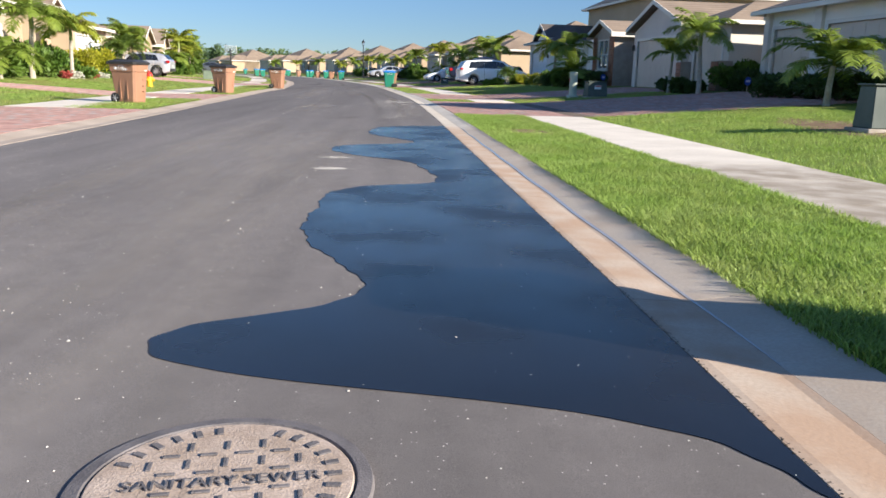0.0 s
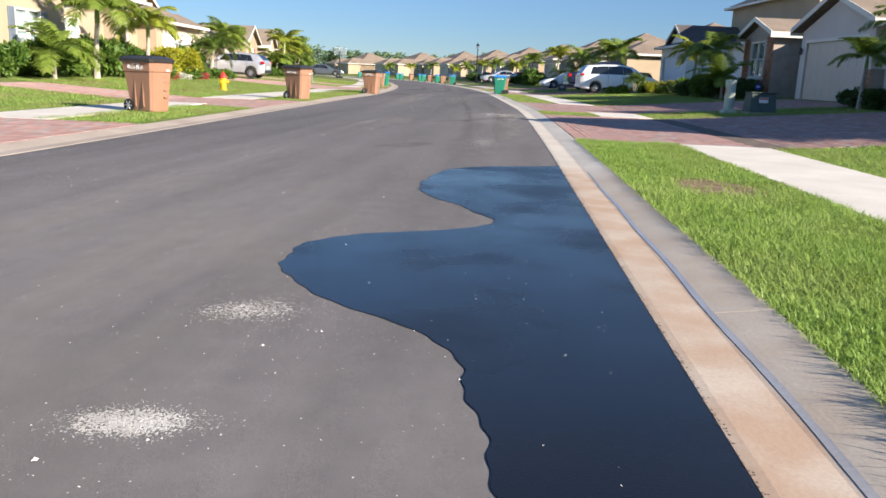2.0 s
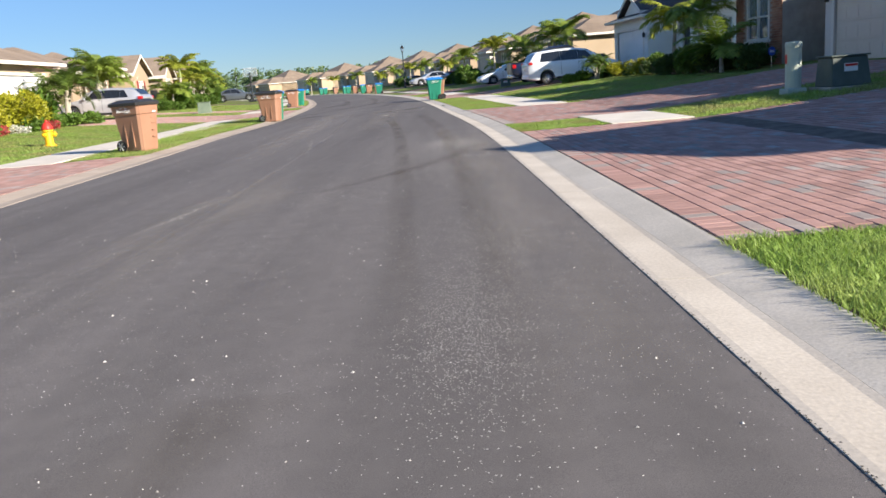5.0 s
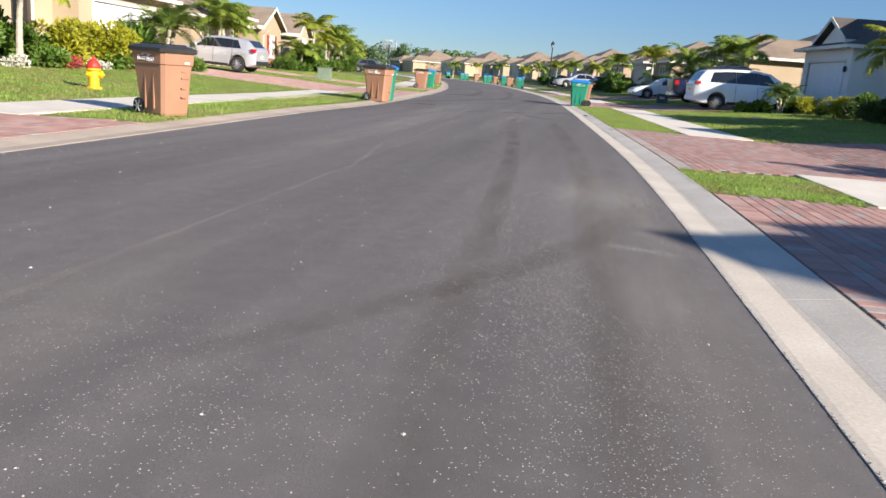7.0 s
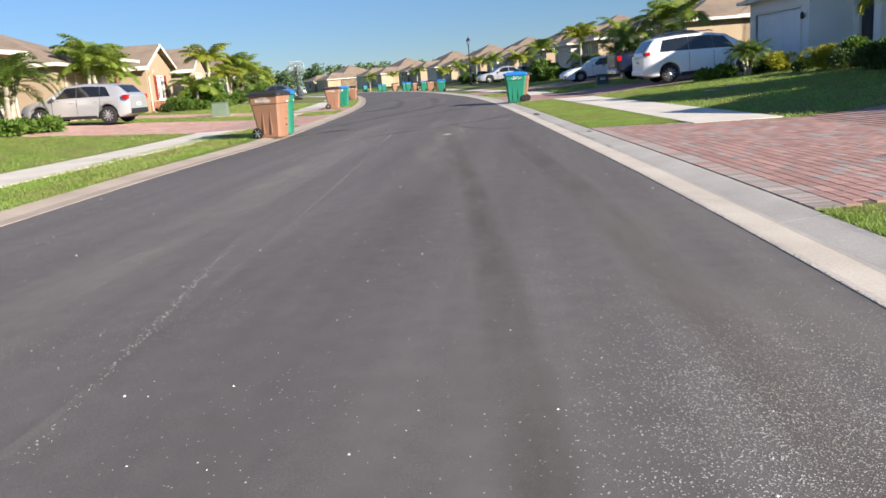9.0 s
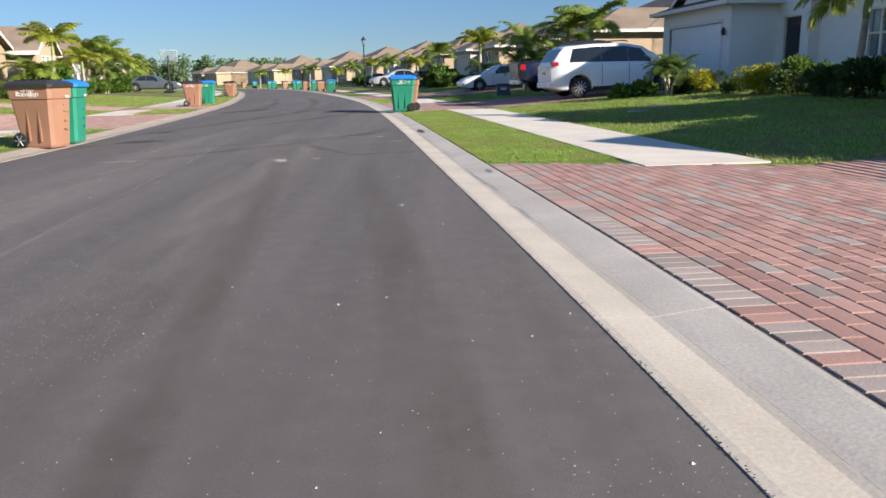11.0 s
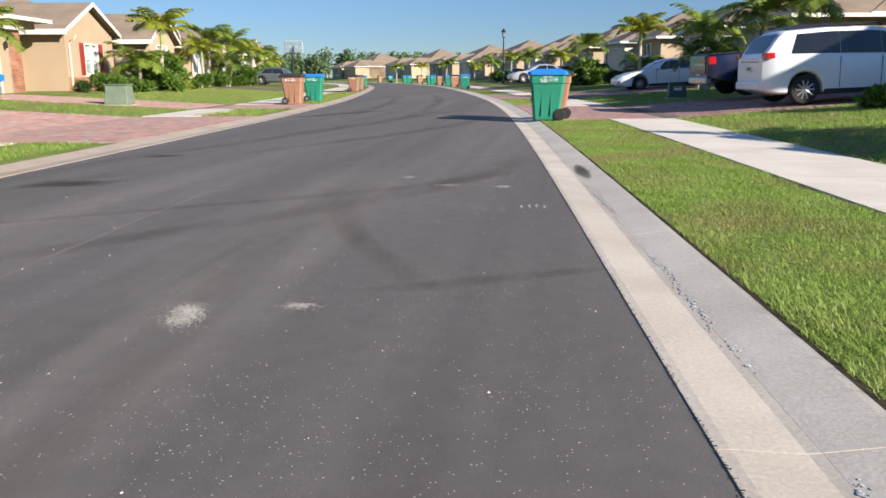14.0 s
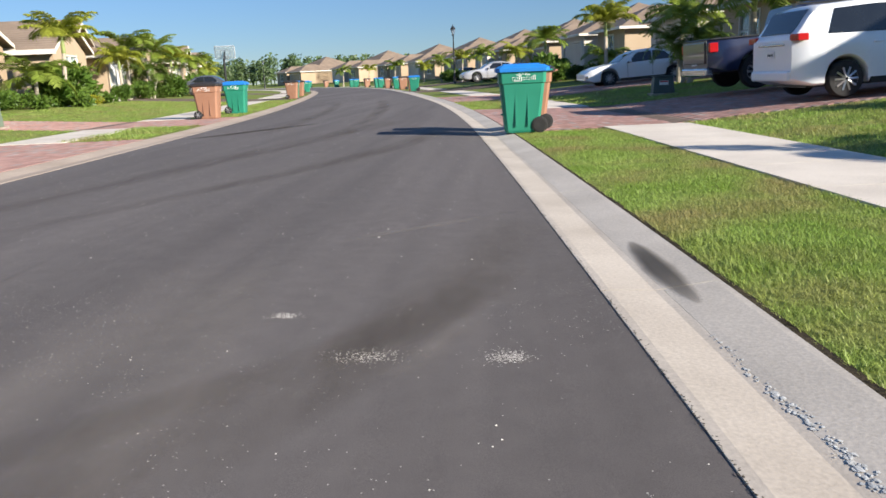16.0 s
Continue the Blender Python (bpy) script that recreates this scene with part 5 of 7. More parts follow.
def cabinet(x, y, turn, w, d, h, m, label, sticker=True):
    t = thing("utility_cabinet", label, "utility box", pose(x, y, ground_at(x, y) - 0.03, 0, 0, turn), "utility boxes")
    part("pad", box(-w / 2 - 0.08, w / 2 + 0.08, -d / 2 - 0.08, d / 2 + 0.08, 0, 0.07, 0.01), M_CONC, t)
    bm = bmesh.new()
    a = [bm.verts.new(c) for c in ((-w / 2, -d / 2, 0.071), (w / 2, -d / 2, 0.071), (w / 2, d / 2, 0.071), (-w / 2, d / 2, 0.071))]
    b = [bm.verts.new(c) for c in ((-w / 2 + 0.04, -d / 2 + 0.09, h), (w / 2 - 0.04, -d / 2 + 0.09, h), (w / 2 - 0.04, d / 2 - 0.03, h), (-w / 2 + 0.04, d / 2 - 0.03, h))]
    for k in range(4):
        bm.faces.new((a[k], a[(k + 1) % 4], b[(k + 1) % 4], b[k]))
    bm.faces.new(b)
    bm.faces.new(a[::-1])
    bmesh.ops.bevel(bm, geom=list(bm.edges), offset=0.015, segments=1, affect="EDGES")
    part("housing", bm, m, t)
    part("cap", box(-w / 2 + 0.0, w / 2 - 0.0, -d / 2 + 0.05, d / 2, h + 0.001, h + 0.03, 0.01), m, t)
    if sticker:
        st = part("warning_sticker", box(-0.13, 0.13, -d / 2 + 0.045, -d / 2 + 0.06, h * 0.52, h * 0.80), M_WHITE_PRINT, t, "white sticker with red bars")
        part("sticker_bars", box(-0.12, 0.12, -d / 2 + 0.038, -d / 2 + 0.044, h * 0.71, h * 0.78), M_SIGN_RED, st)
    return t


pedestal(6.45, 30.1)
cabinet(7.25, 29.75, 5, 0.78, 0.62, 0.62, M_UTIL_DARK, "dark green utility cabinet with a warning sticker")
cabinet(3.1, 65.6, 0, 0.62, 0.5, 0.55, M_UTIL_DARK, "small dark green utility cabinet beside a drive")
cabinet(-15.2, 61.2, 10, 0.75, 0.7, 0.68, M_UTIL_GREEN, "grey-green transformer cabinet on the lawn", False)
cabinet(7.75, 12.2, 0, 0.6, 0.55, 0.75, M_UTIL_DARK, "dark utility cabinet on the lawn", False)
for x, y in ((4.4, 48.3), (5.2, 49.2)):
    bm = bmesh.new()
    add_lathe(bm, ((0.26, 0), (0.26, 0.02), (0.23, 0.035)), 20)
    t = part("access_cover", bm, M_CONC)
    t.location = (x, y, ground_at(x, y) + 0.01)
    tagged(t, "round pale utility cover set in the lawn", "cover")


# ---- street lamps ----
def street_lamp(x, y):
    t = thing("street_lamp", "black post-top street lamp with a lantern", "street lamp", pose(x, y, 0.02), "street lamps")
    bm = bmesh.new()
    add_lathe(bm, ((0.22, 0), (0.22, 0.12), (0.15, 0.18), (0.13, 0.75), (0.16, 0.8), (0.085, 0.9), (0.07, 3.0), (0.055, 4.75), (0.10, 4.8), (0.11, 4.86), (0.05, 4.9)), 14)
    part("post", bm, M_BLACK_METAL, t, "", True)
    bm = bmesh.new()
    add_lathe(bm, ((0.10, 4.92), (0.19, 5.35)), 6)
    part("lantern_glass", bm, M_PANE, t).visible_shadow = False
    bm = bmesh.new()
    for k in range(6):
        a = k * math.tau / 6
        add_tube(bm, [(0.105 * math.cos(a), 0.105 * math.sin(a), 4.9), (0.2 * math.cos(a), 0.2 * math.sin(a), 5.36)], 0.014, 5)
    add_lathe(bm, ((0.27, 5.36), (0.26, 5.40), (0.13, 5.58), (0.05, 5.66), (0.03, 5.72), (0.035, 5.76), (0.005, 5.84)), 12)
    part("lantern_cap", bm, M_BLACK_METAL, t)


street_lamp(-6.65, 119.0)
street_lamp(-52.0, 203.0)

# ---- basketball hoop ----
hp = thing("basketball_hoop", "portable basketball hoop with a clear backboard", "basketball hoop", pose(-21.0, 95.4, 0.3, 0, 0, 100))
part("base", box(-0.9, 0.2, -0.4, 0.4, 0, 0.2, 0.04), M_BLACK_METAL, hp)
bm = bmesh.new()
add_tube(bm, [(0, 0, 0.2), (0, 0, 2.5)], 0.08, 10)
add_tube(bm, [(0, 0, 2.4), (0.55, 0, 3.0)], 0.05, 8)
add_tube(bm, [(0, 0, 2.0), (0.55, 0, 2.7)], 0.04, 8)
part("pole", bm, M_BLACK_METAL, hp)
bb = part("backboard", box(0.56, 0.60, -0.68, 0.68, 2.55, 3.4, 0.01), M_PANE, hp, "clear backboard with a white border")
bm = bmesh.new()
for a, b, c, e in ((-0.7, 0.7, 2.53, 2.58), (-0.7, 0.7, 3.37, 3.42), (-0.7, -0.65, 2.53, 3.42), (0.65, 0.7, 2.53, 3.42), (-0.3, 0.3, 3.1, 3.14), (-0.3, -0.26, 2.75, 3.1), (0.26, 0.3, 2.75, 3.1)):
    add_box(bm, 0.601, 0.612, a, b, c, e)
part("board_lines", bm, M_WHITE_PRINT, bb)
bm = bmesh.new()
add_tube(bm, [(0.84 + 0.23 * math.cos(k * math.tau / 16), 0.23 * math.sin(k * math.tau / 16), 2.72) for k in range(17)], 0.012, 5)
part("rim", bm, M_SIGN_RED, bb)
bm = bmesh.new()
for k in range(12):
    a = k * math.tau / 12
    for sg in (0.26, -0.26):
        add_tube(bm, [(0.84 + 0.22 * math.cos(a), 0.22 * math.sin(a), 2.71), (0.84 + 0.15 * math.cos(a + sg), 0.15 * math.sin(a + sg), 2.5), (0.84 + 0.12 * math.cos(a + sg * 2), 0.12 * math.sin(a + sg * 2), 2.3)], 0.005, 3, False)
part("net", bm, M_WHITE_PRINT, bb)


# ---- small yard signs ----
def yard_sign(x, y, h):
    t = thing("yard_sign", "small blue eight-sided yard sign on a stake", "sign", pose(x, y, ground_at(x, y), 0, 0, 20), "yard signs")
    bm = bmesh.new()
    add_tube(bm, [(0, 0, 0), (0, 0, h)], 0.008, 6)
    part("stake", bm, M_CHROME, t)
    bm = bmesh.new()
    add_lathe(bm, ((0.15, -0.018), (0.15, -0.008)), 8, "y", (0, 0, h + 0.1))
    pl = part("plate", bm, M_SIGN_BLUE, t)
    bm = bmesh.new()
    for k in range(3):
        add_box(bm, -0.08 + k * 0.06, -0.04 + k * 0.06, -0.024, -0.0185, h + 0.06, h + 0.14)
    part("plate_bars", bm, M_WHITE_PRINT, pl)


yard_sign(11.9, 26.9, 0.32)
yard_sign(10.2, 40.6, 0.42)

# ---- manhole cover ----
MX, MY = -0.345, 1.43
mh = thing("manhole_cover", "rusty cast-iron sewer manhole cover set in the asphalt", "manhole cover", pose(MX, MY, 0.026, 0, 0, 8))
bm = bmesh.new()
rings = []
for r, z in ((0.307, 0.0), (0.312, 0.008), (0.346, 0.006), (0.352, -0.01)):
    rings.append([bm.verts.new((r * math.cos(k * math.tau / 48), r * math.sin(k * math.tau / 48), z)) for k in range(48)])
for a, b in zip(rings, rings[1:]):
    for k in range(48):
        bm.faces.new((a[k], b[k], b[(k + 1) % 48], a[(k + 1) % 48]))
part("frame_ring", bm, M_IRON_DARK, mh)
bm = bmesh.new()
add_lathe(bm, ((0.30, -0.012), (0.305, 0.002), (0.30, 0.008), (0.285, 0.0085)), 48)
plate = part("plate", bm, M_IRON, mh)
k = 0
for i in range(-6, 7):
    for j in range(-6, 7):
        x, y = i * 0.044, j * 0.044
        if math.hypot(x, y) > 0.215 or abs(y + 0.005) < 0.03:
            continue
        if (i + j) % 2 == 0:
            b = box(x - 0.021, x + 0.021, y - 0.006, y + 0.006, 0.0086, 0.0135, 0.002) if i % 2 else box(x - 0.006, x + 0.006, y - 0.021, y + 0.021, 0.0086, 0.0135, 0.002)
            part("lug", b, M_IRON_DARK, plate)


def raised_text(words, x, y, size, depth, m, parent, turn=0.0):
    cu = bpy.data.curves.new("lettering", "FONT")
    cu.body, cu.size, cu.extrude, cu.align_x, cu.align_y = words, size, depth, "CENTER", "CENTER"
    tmp = bpy.data.objects.new("lettering", cu)
    scene.collection.objects.link(tmp)
    dg = bpy.context.evaluated_depsgraph_get()
    me = bpy.data.meshes.new_from_object(tmp.evaluated_get(dg))
    bpy.data.objects.remove(tmp)
    me.materials.clear()
    me.materials.append(m)
    ob = new("lettering", me)
    ob.parent = parent
    ob.matrix_basis = pose(x, y, 0.010, 0, 0, turn)
    return ob


raised_text("SANITARY SEWER", 0.0, -0.005, 0.056, 0.004, M_IRON_DARK, plate)
bm = bmesh.new()
for k in range(30):
    a = k * math.tau / 30
    if k % 8 in (6, 7):
        continue
    c = bmesh.ops.create_cube(bm, size=1.0)
    bmesh.ops.transform(bm, matrix=pose(0.258 * math.cos(a), 0.258 * math.sin(a), 0.0105, 0, 0, math.degrees(a)) @ Matrix.Diagonal((0.034, 0.016, 0.006, 1)), verts=c["verts"])
part("rim_lettering_bars", bm, M_IRON_DARK, plate)
# ---- palms ----
def frond(co, fc, rnd, base, az, length, rise, droop, leaflets, leaf_len, width, hang):
    """One arched frond of narrow leaflets on a thin rib."""
    pts, p = [], Vector(base)
    ang = rise
    n = 12
    for i in range(n + 1):
        pts.append(p.copy())
        p = p + Vector((math.cos(az) * math.cos(ang), math.sin(az) * math.cos(ang), math.sin(ang))) * (length / n)
        ang -= droop / n * (0.5 + i / n)
    side = Vector((-math.sin(az), math.cos(az), 0))
    for a, b in zip(pts, pts[1:]):
        k = len(co)
        up = Vector((0, 0, 0.012))
        co += [a - side * 0.012, a + side * 0.012, b + side * 0.010, b - side * 0.010, a - up, b - up]
        fc += [(k, k + 1, k + 2, k + 3), (k, k + 3, k + 5, k + 4), (k + 1, k + 4, k + 5, k + 2)]
    for i in range(leaflets):
        t = 0.12 + 0.88 * i / leaflets
        f = t * n
        j = min(int(f), n - 1)
        q = pts[j].lerp(pts[j + 1], f - j)
        fwd = (pts[j + 1] - pts[j]).normalized()
        ll = leaf_len * math.sin(math.pi * (0.18 + 0.78 * t)) ** 0.7 * rnd.uniform(0.85, 1.12)
        for sg in (-1, 1):
            d = (side * sg * rnd.uniform(0.75, 1.0) + fwd * rnd.uniform(0.45, 0.75) + Vector((0, 0, rnd.uniform(-0.1, 0.3)))).normalized()
            w = fwd * width * 0.5
            m = q + d * ll * 0.55 + Vector((0, 0, -hang * ll * 0.15))
            e = q + d * ll + Vector((0, 0, -hang * ll * 0.55))
            k = len(co)
            co += [q - w * 0.6, q + w * 0.6, m + w, m - w, e]
            fc += [(k, k + 1, k + 2, k + 3), (k + 3, k + 2, k + 4)]


def palm(seed, kind):
    """A palm: trunk, green shaft and a crown of fronds. kind: 'tall', 'clump', 'young' or 'yellow'."""
    rnd = random.Random(seed)
    m = M_PALM_YELLOW if kind == "yellow" else M_PALM_DARK if kind == "clump" else M_PALM
    label = {"tall": "slender palm with feathery green fronds", "yellow": "slender palm with yellow-green fronds", "clump": "low clump of dark green date palms", "young": "young palm with arching green fronds"}[kind]
    root = thing("palm_tree", label, "palm tree", pose(0, 0, -50), "palms in the front gardens")
    stems = {"clump": 3, "young": 1, "tall": 1, "yellow": 1}[kind]
    for st in range(stems):
        a = st * 2.1 + rnd.random()
        lean = 0.30 if stems > 1 else 0.06
        h = {"tall": 2.0, "yellow": 1.9, "clump": 1.15, "young": 0.85}[kind] * rnd.uniform(0.9, 1.1)
        r0 = {"tall": 0.10, "yellow": 0.085, "clump": 0.055, "young": 0.07}[kind]
        off = Vector((math.cos(a), math.sin(a), 0)) * (0.10 if stems > 1 else 0)
        pts, rad = [], []
        n = 14
        for i in range(n + 1):
            t = i / n
            pts.append(off + Vector((math.cos(a) * lean * h * t * t, math.sin(a) * lean * h * t * t, h * t)))
            rad.append(r0 * (1.35 - 0.5 * t ** 0.5) * (1.06 if i % 2 else 0.97))
        bm = bmesh.new()
        add_tube(bm, pts, rad, 9)
        part("trunk", bm, M_TRUNK, root)
        top = pts[-1]
        if kind in ("tall", "yellow"):
            bm = bmesh.new()
            add_tube(bm, [top - Vector((0, 0, 0.02)), top + Vector((0, 0, 0.3)), top + Vector((0, 0, 0.6))], [r0 * 0.95, r0 * 0.9, r0 * 0.45], 9)
            part("crown_shaft", bm, M_SHAFT, root, "smooth green crown shaft")
            top = top + Vector((0, 0, 0.5))
        co, fc = [], []
        nf = {"tall": 19, "yellow": 16, "clump": 22, "young": 17}[kind]
        ln = {"tall": 1.85, "yellow": 1.55, "clump": 1.0, "young": 1.7}[kind]
        for f in range(nf):
            rise = rnd.uniform(0.15, 1.25) if kind != "clump" else rnd.uniform(-0.15, 1.2)
            frond(co, fc, rnd, top + Vector((0, 0, rnd.uniform(-0.05, 0.08))), f * 2.399 + rnd.uniform(-0.25, 0.25), ln * rnd.uniform(0.85, 1.15), rise, rnd.uniform(1.3, 2.1), {"clump": 26}.get(kind, 40), {"tall": 0.58, "yellow": 0.52, "clump": 0.26, "young": 0.50}[kind], {"clump": 0.03}.get(kind, 0.055), {"tall": 0.75, "yellow": 0.9, "clump": 0.4, "young": 0.55}[kind])
        sheet("crown", co, fc, m, root)
    return root


PALMS = {k: [palm(s, k) for s in seeds] for k, seeds in (("tall", (1, 2, 3)), ("yellow", (4, 5)), ("clump", (6, 7)), ("young", (8, 9)))}
placed = {}


def put_palm(kind, x, y, scale=1.0, turn=0.0):
    """The first of each form is moved into place, the others are copies."""
    variants = PALMS[kind]
    i = placed.get(kind, 0)
    placed[kind] = i + 1
    src = variants[i % len(variants)]
    m = pose(x, y, ground_at(x, y) - 0.02, 0, 0, turn) @ Matrix.Scale(scale, 4)
    if i < len(variants):
        src.matrix_basis = m
    else:
        ob = copy_thing(src, pose(0, 0, 0))
        ob.matrix_basis = m


for row in (
    ("young", 10.3, 18.6, 1.05, 0), ("tall", 10.3, 30.4, 0.58, 30), ("tall", 10.75, 28.4, 0.80, 80),
    ("yellow", 8.75, 46.9, 0.95, 10), ("tall", 9.3, 45.0, 0.85, 200), ("young", 9.15, 42.3, 1.0, 120), ("clump", 6.9, 53.9, 0.72, 40),
    ("tall", 7.4, 66.6, 1.05, 140), ("tall", 6.6, 68.8, 1.0, 20), ("clump", 4.95, 70.8, 1.3, 0), ("tall", 4.9, 71.9, 0.95, 300), ("yellow", 3.3, 80.8, 1.1, 60), ("young", 3.9, 86.0, 1.0, 0),
    ("tall", 1.0, 93.4, 0.95, 90), ("yellow", -0.9, 102.2, 0.95, 10), ("tall", -4.0, 116.8, 0.9, 0), ("yellow", -6.2, 124, 0.95, 0), ("tall", -9.0, 132, 0.9, 50), ("yellow", -12.0, 141, 0.9, 0), ("tall", -17.0, 150, 0.9, 0), ("yellow", -22, 158, 0.9, 0), ("tall", -28, 168, 0.9, 0),
    ("young", -15.9, 31.6, 1.1, 20), ("tall", -16.1, 34.7, 1.05, 0), ("yellow", -16.4, 39.5, 1.05, 70), ("clump", -17.3, 48.6, 1.45, 30),
    ("tall", -21.0, 60.2, 0.92, 0), ("tall", -21.3, 61.6, 1.05, 150), ("tall", -21.5, 63.4, 0.9, 260), ("young", -21.6, 74.0, 1.25, 50), ("yellow", -21.9, 76.8, 1.22, 0), ("yellow", -24.6, 87.6, 1.05, 120), ("tall", -25.1, 89.4, 1.15, 20), ("clump", -24.9, 92.0, 1.5, 0), ("tall", -26.3, 95.6, 1.15, 40), ("yellow", -27.6, 101.9, 1.1, 100), ("tall", -29.5, 108, 1.1, 0), ("young", -29.0, 112, 1.2, 0), ("tall", -31.5, 116, 1.05, 0), ("yellow", -32.6, 121.5, 1.0, 0), ("tall", -36, 128, 1.0, 0), ("young", -23.5, 79.5, 1.1, 0),
):
    put_palm(*row)


# ---- shrubs ----
def shrub(seed, rx, ry, h, leaf, m, n, label):
    """A mound of stems and small leaves with an uneven outline."""
    rnd = random.Random(seed)
    root = thing("shrub", label, "shrub", pose(0, 0, -50), "shrubs in the front gardens")
    bm = bmesh.new()
    for k in range(7):
        a = k * 0.9 + rnd.random()
        add_tube(bm, [(0.1 * math.cos(a), 0.1 * math.sin(a), 0), (rx * 0.45 * math.cos(a), ry * 0.45 * math.sin(a), h * 0.5), (rx * 0.7 * math.cos(a), ry * 0.7 * math.sin(a), h * rnd.uniform(0.6, 0.9))], [0.02, 0.015, 0.006], 4)
    part("woody_stem", bm, M_BARK, root)
    co, fc = [], []
    lobes = [(Vector((rnd.uniform(-0.6, 0.6) * rx, rnd.uniform(-0.6, 0.6) * ry, rnd.uniform(0.30, 0.78) * h)), rnd.uniform(0.35, 0.55)) for _ in range(9)]
    for i in range(n):
        c, r = lobes[rnd.randrange(9)]
        d = Vector((rnd.gauss(0, 1), rnd.gauss(0, 1), rnd.gauss(0, 1))).normalized()
        q = c + Vector((d.x * rx, d.y * ry, d.z * h * 0.62)) * r * rnd.uniform(0.55, 1.08)
        q.z = max(q.z, 0.04)
        u = (d + Vector((rnd.uniform(-0.9, 0.9), rnd.uniform(-0.9, 0.9), rnd.uniform(-0.5, 0.9)))).normalized()
        v = u.cross(Vector((rnd.uniform(-1, 1), rnd.uniform(-1, 1), rnd.uniform(-1, 1)))).normalized()
        s = leaf * rnd.uniform(0.6, 1.3)
        k = len(co)
        nrm = u.cross(v) * s * 0.14
        co += [q, q + u * s * 0.5 + v * s * 0.28 + nrm, q + u * s, q + u * s * 0.5 - v * s * 0.28 + nrm]
        fc += [(k, k + 1, k + 2), (k, k + 2, k + 3)]
    sheet("foliage", co, fc, m, root)
    return root


SHRUBS = {
    "green": shrub(21, 0.95, 0.8, 1.15, 0.17, M_SHRUB, 2200, "bushy green garden shrub"),
    "broad": shrub(22, 0.9, 0.9, 1.3, 0.30, M_SHRUB, 900, "broad-leaved green garden shrub"),
    "dark": shrub(23, 0.9, 0.75, 0.85, 0.13, M_SHRUB_DARK, 2200, "low dark green garden shrub"),
    "yellow": shrub(24, 1.0, 0.9, 1.35, 0.14, M_SHRUB_YELLOW, 2600, "bushy shrub with bright yellow-green leaves"),
    "red": shrub(25, 0.35, 0.35, 0.4, 0.12, M_FLOWER_RED, 300, "low plant with red leaves"),
    "white": shrub(26, 0.35, 0.35, 0.35, 0.10, M_FLOWER_WHITE, 300, "low plant with white flowers"),
    "tuft": shrub(27, 0.5, 0.45, 0.5, 0.22, M_SHRUB, 420, "low tufted green plant"),
}
shrub_used = set()


def put_shrub(kind, x, y, sx=1.0, sz=1.0, turn=0.0):
    m = pose(x, y, ground_at(x, y) - 0.03, 0, 0, turn) @ Matrix.Diagonal((sx, sx, sz, 1))
    src = SHRUBS[kind]
    if kind in shrub_used:
        src = copy_thing(src, pose(0, 0, 0))
    shrub_used.add(kind)
    src.matrix_basis = m


pick = random.Random(5)
# hedge before the house with blue-grey shutters
for i in range(11):
    y = 28.5 + i * 1.25
    put_shrub(pick.choice(("green", "broad", "green")), -16.9 - 0.07 * (y - 30) + pick.uniform(-0.3, 0.3), y, pick.uniform(0.8, 1.1), pick.uniform(0.8, 1.15), pick.uniform(0, 360))
for x, y, s in ((-17.0, 42.4, 1.1), (-17.2, 43.9, 1.15), (-17.4, 45.3, 1.0)):
    put_shrub("yellow", x, y, s, s, y * 40)
for i in range(7):
    put_shrub("red" if i % 3 == 0 else "white" if i % 3 == 1 else "tuft", -15.9 - 0.07 * i, 37.5 + i * 1.3, 1, 1, i * 50)
for i in range(7):
    put_shrub("tuft", -17.3 + 0.35 * (i % 2), 47.2 + i * 0.55, 1.0, 0.9, i * 70)
put_shrub("broad", -18.2, 47.4, 1.1, 1.1, 0)
# beds of the house with red shutters and beyond
for x, y, k, s in ((-21.4, 68.8, "dark", 0.6), (-21.5, 71.2, "green", 0.75), (-21.6, 72.6, "green", 0.7), (-22.0, 75.6, "broad", 1.0), (-22.6, 77.9, "broad", 1.3), (-22.9, 79.3, "broad", 1.35), (-23.4, 80.9, "green", 1.1), (-23.3, 82.5, "white", 1.4), (-23.6, 84.0, "white", 1.2), (-23.8, 85.6, "green", 0.8), (-24.3, 87.1, "dark", 0.8), (-24.6, 90.4, "green", 1.0), (-25.0, 93.8, "green", 0.9), (-26.0, 97.5, "broad", 1.1), (-26.8, 100.0, "green", 1.1), (-27.6, 104, "green", 1.2), (-28.8, 108, "broad", 1.2), (-30, 112, "green", 1.2), (-31.5, 117, "green", 1.2), (-20.8, 73.2, "tuft", 1.0), (-20.9, 76.0, "tuft", 1.1), (-21.4, 78.2, "yellow", 0.4), (-22.3, 81.2, "tuft", 1.0)):
    put_shrub(k, x, y, s, s, y * 33)
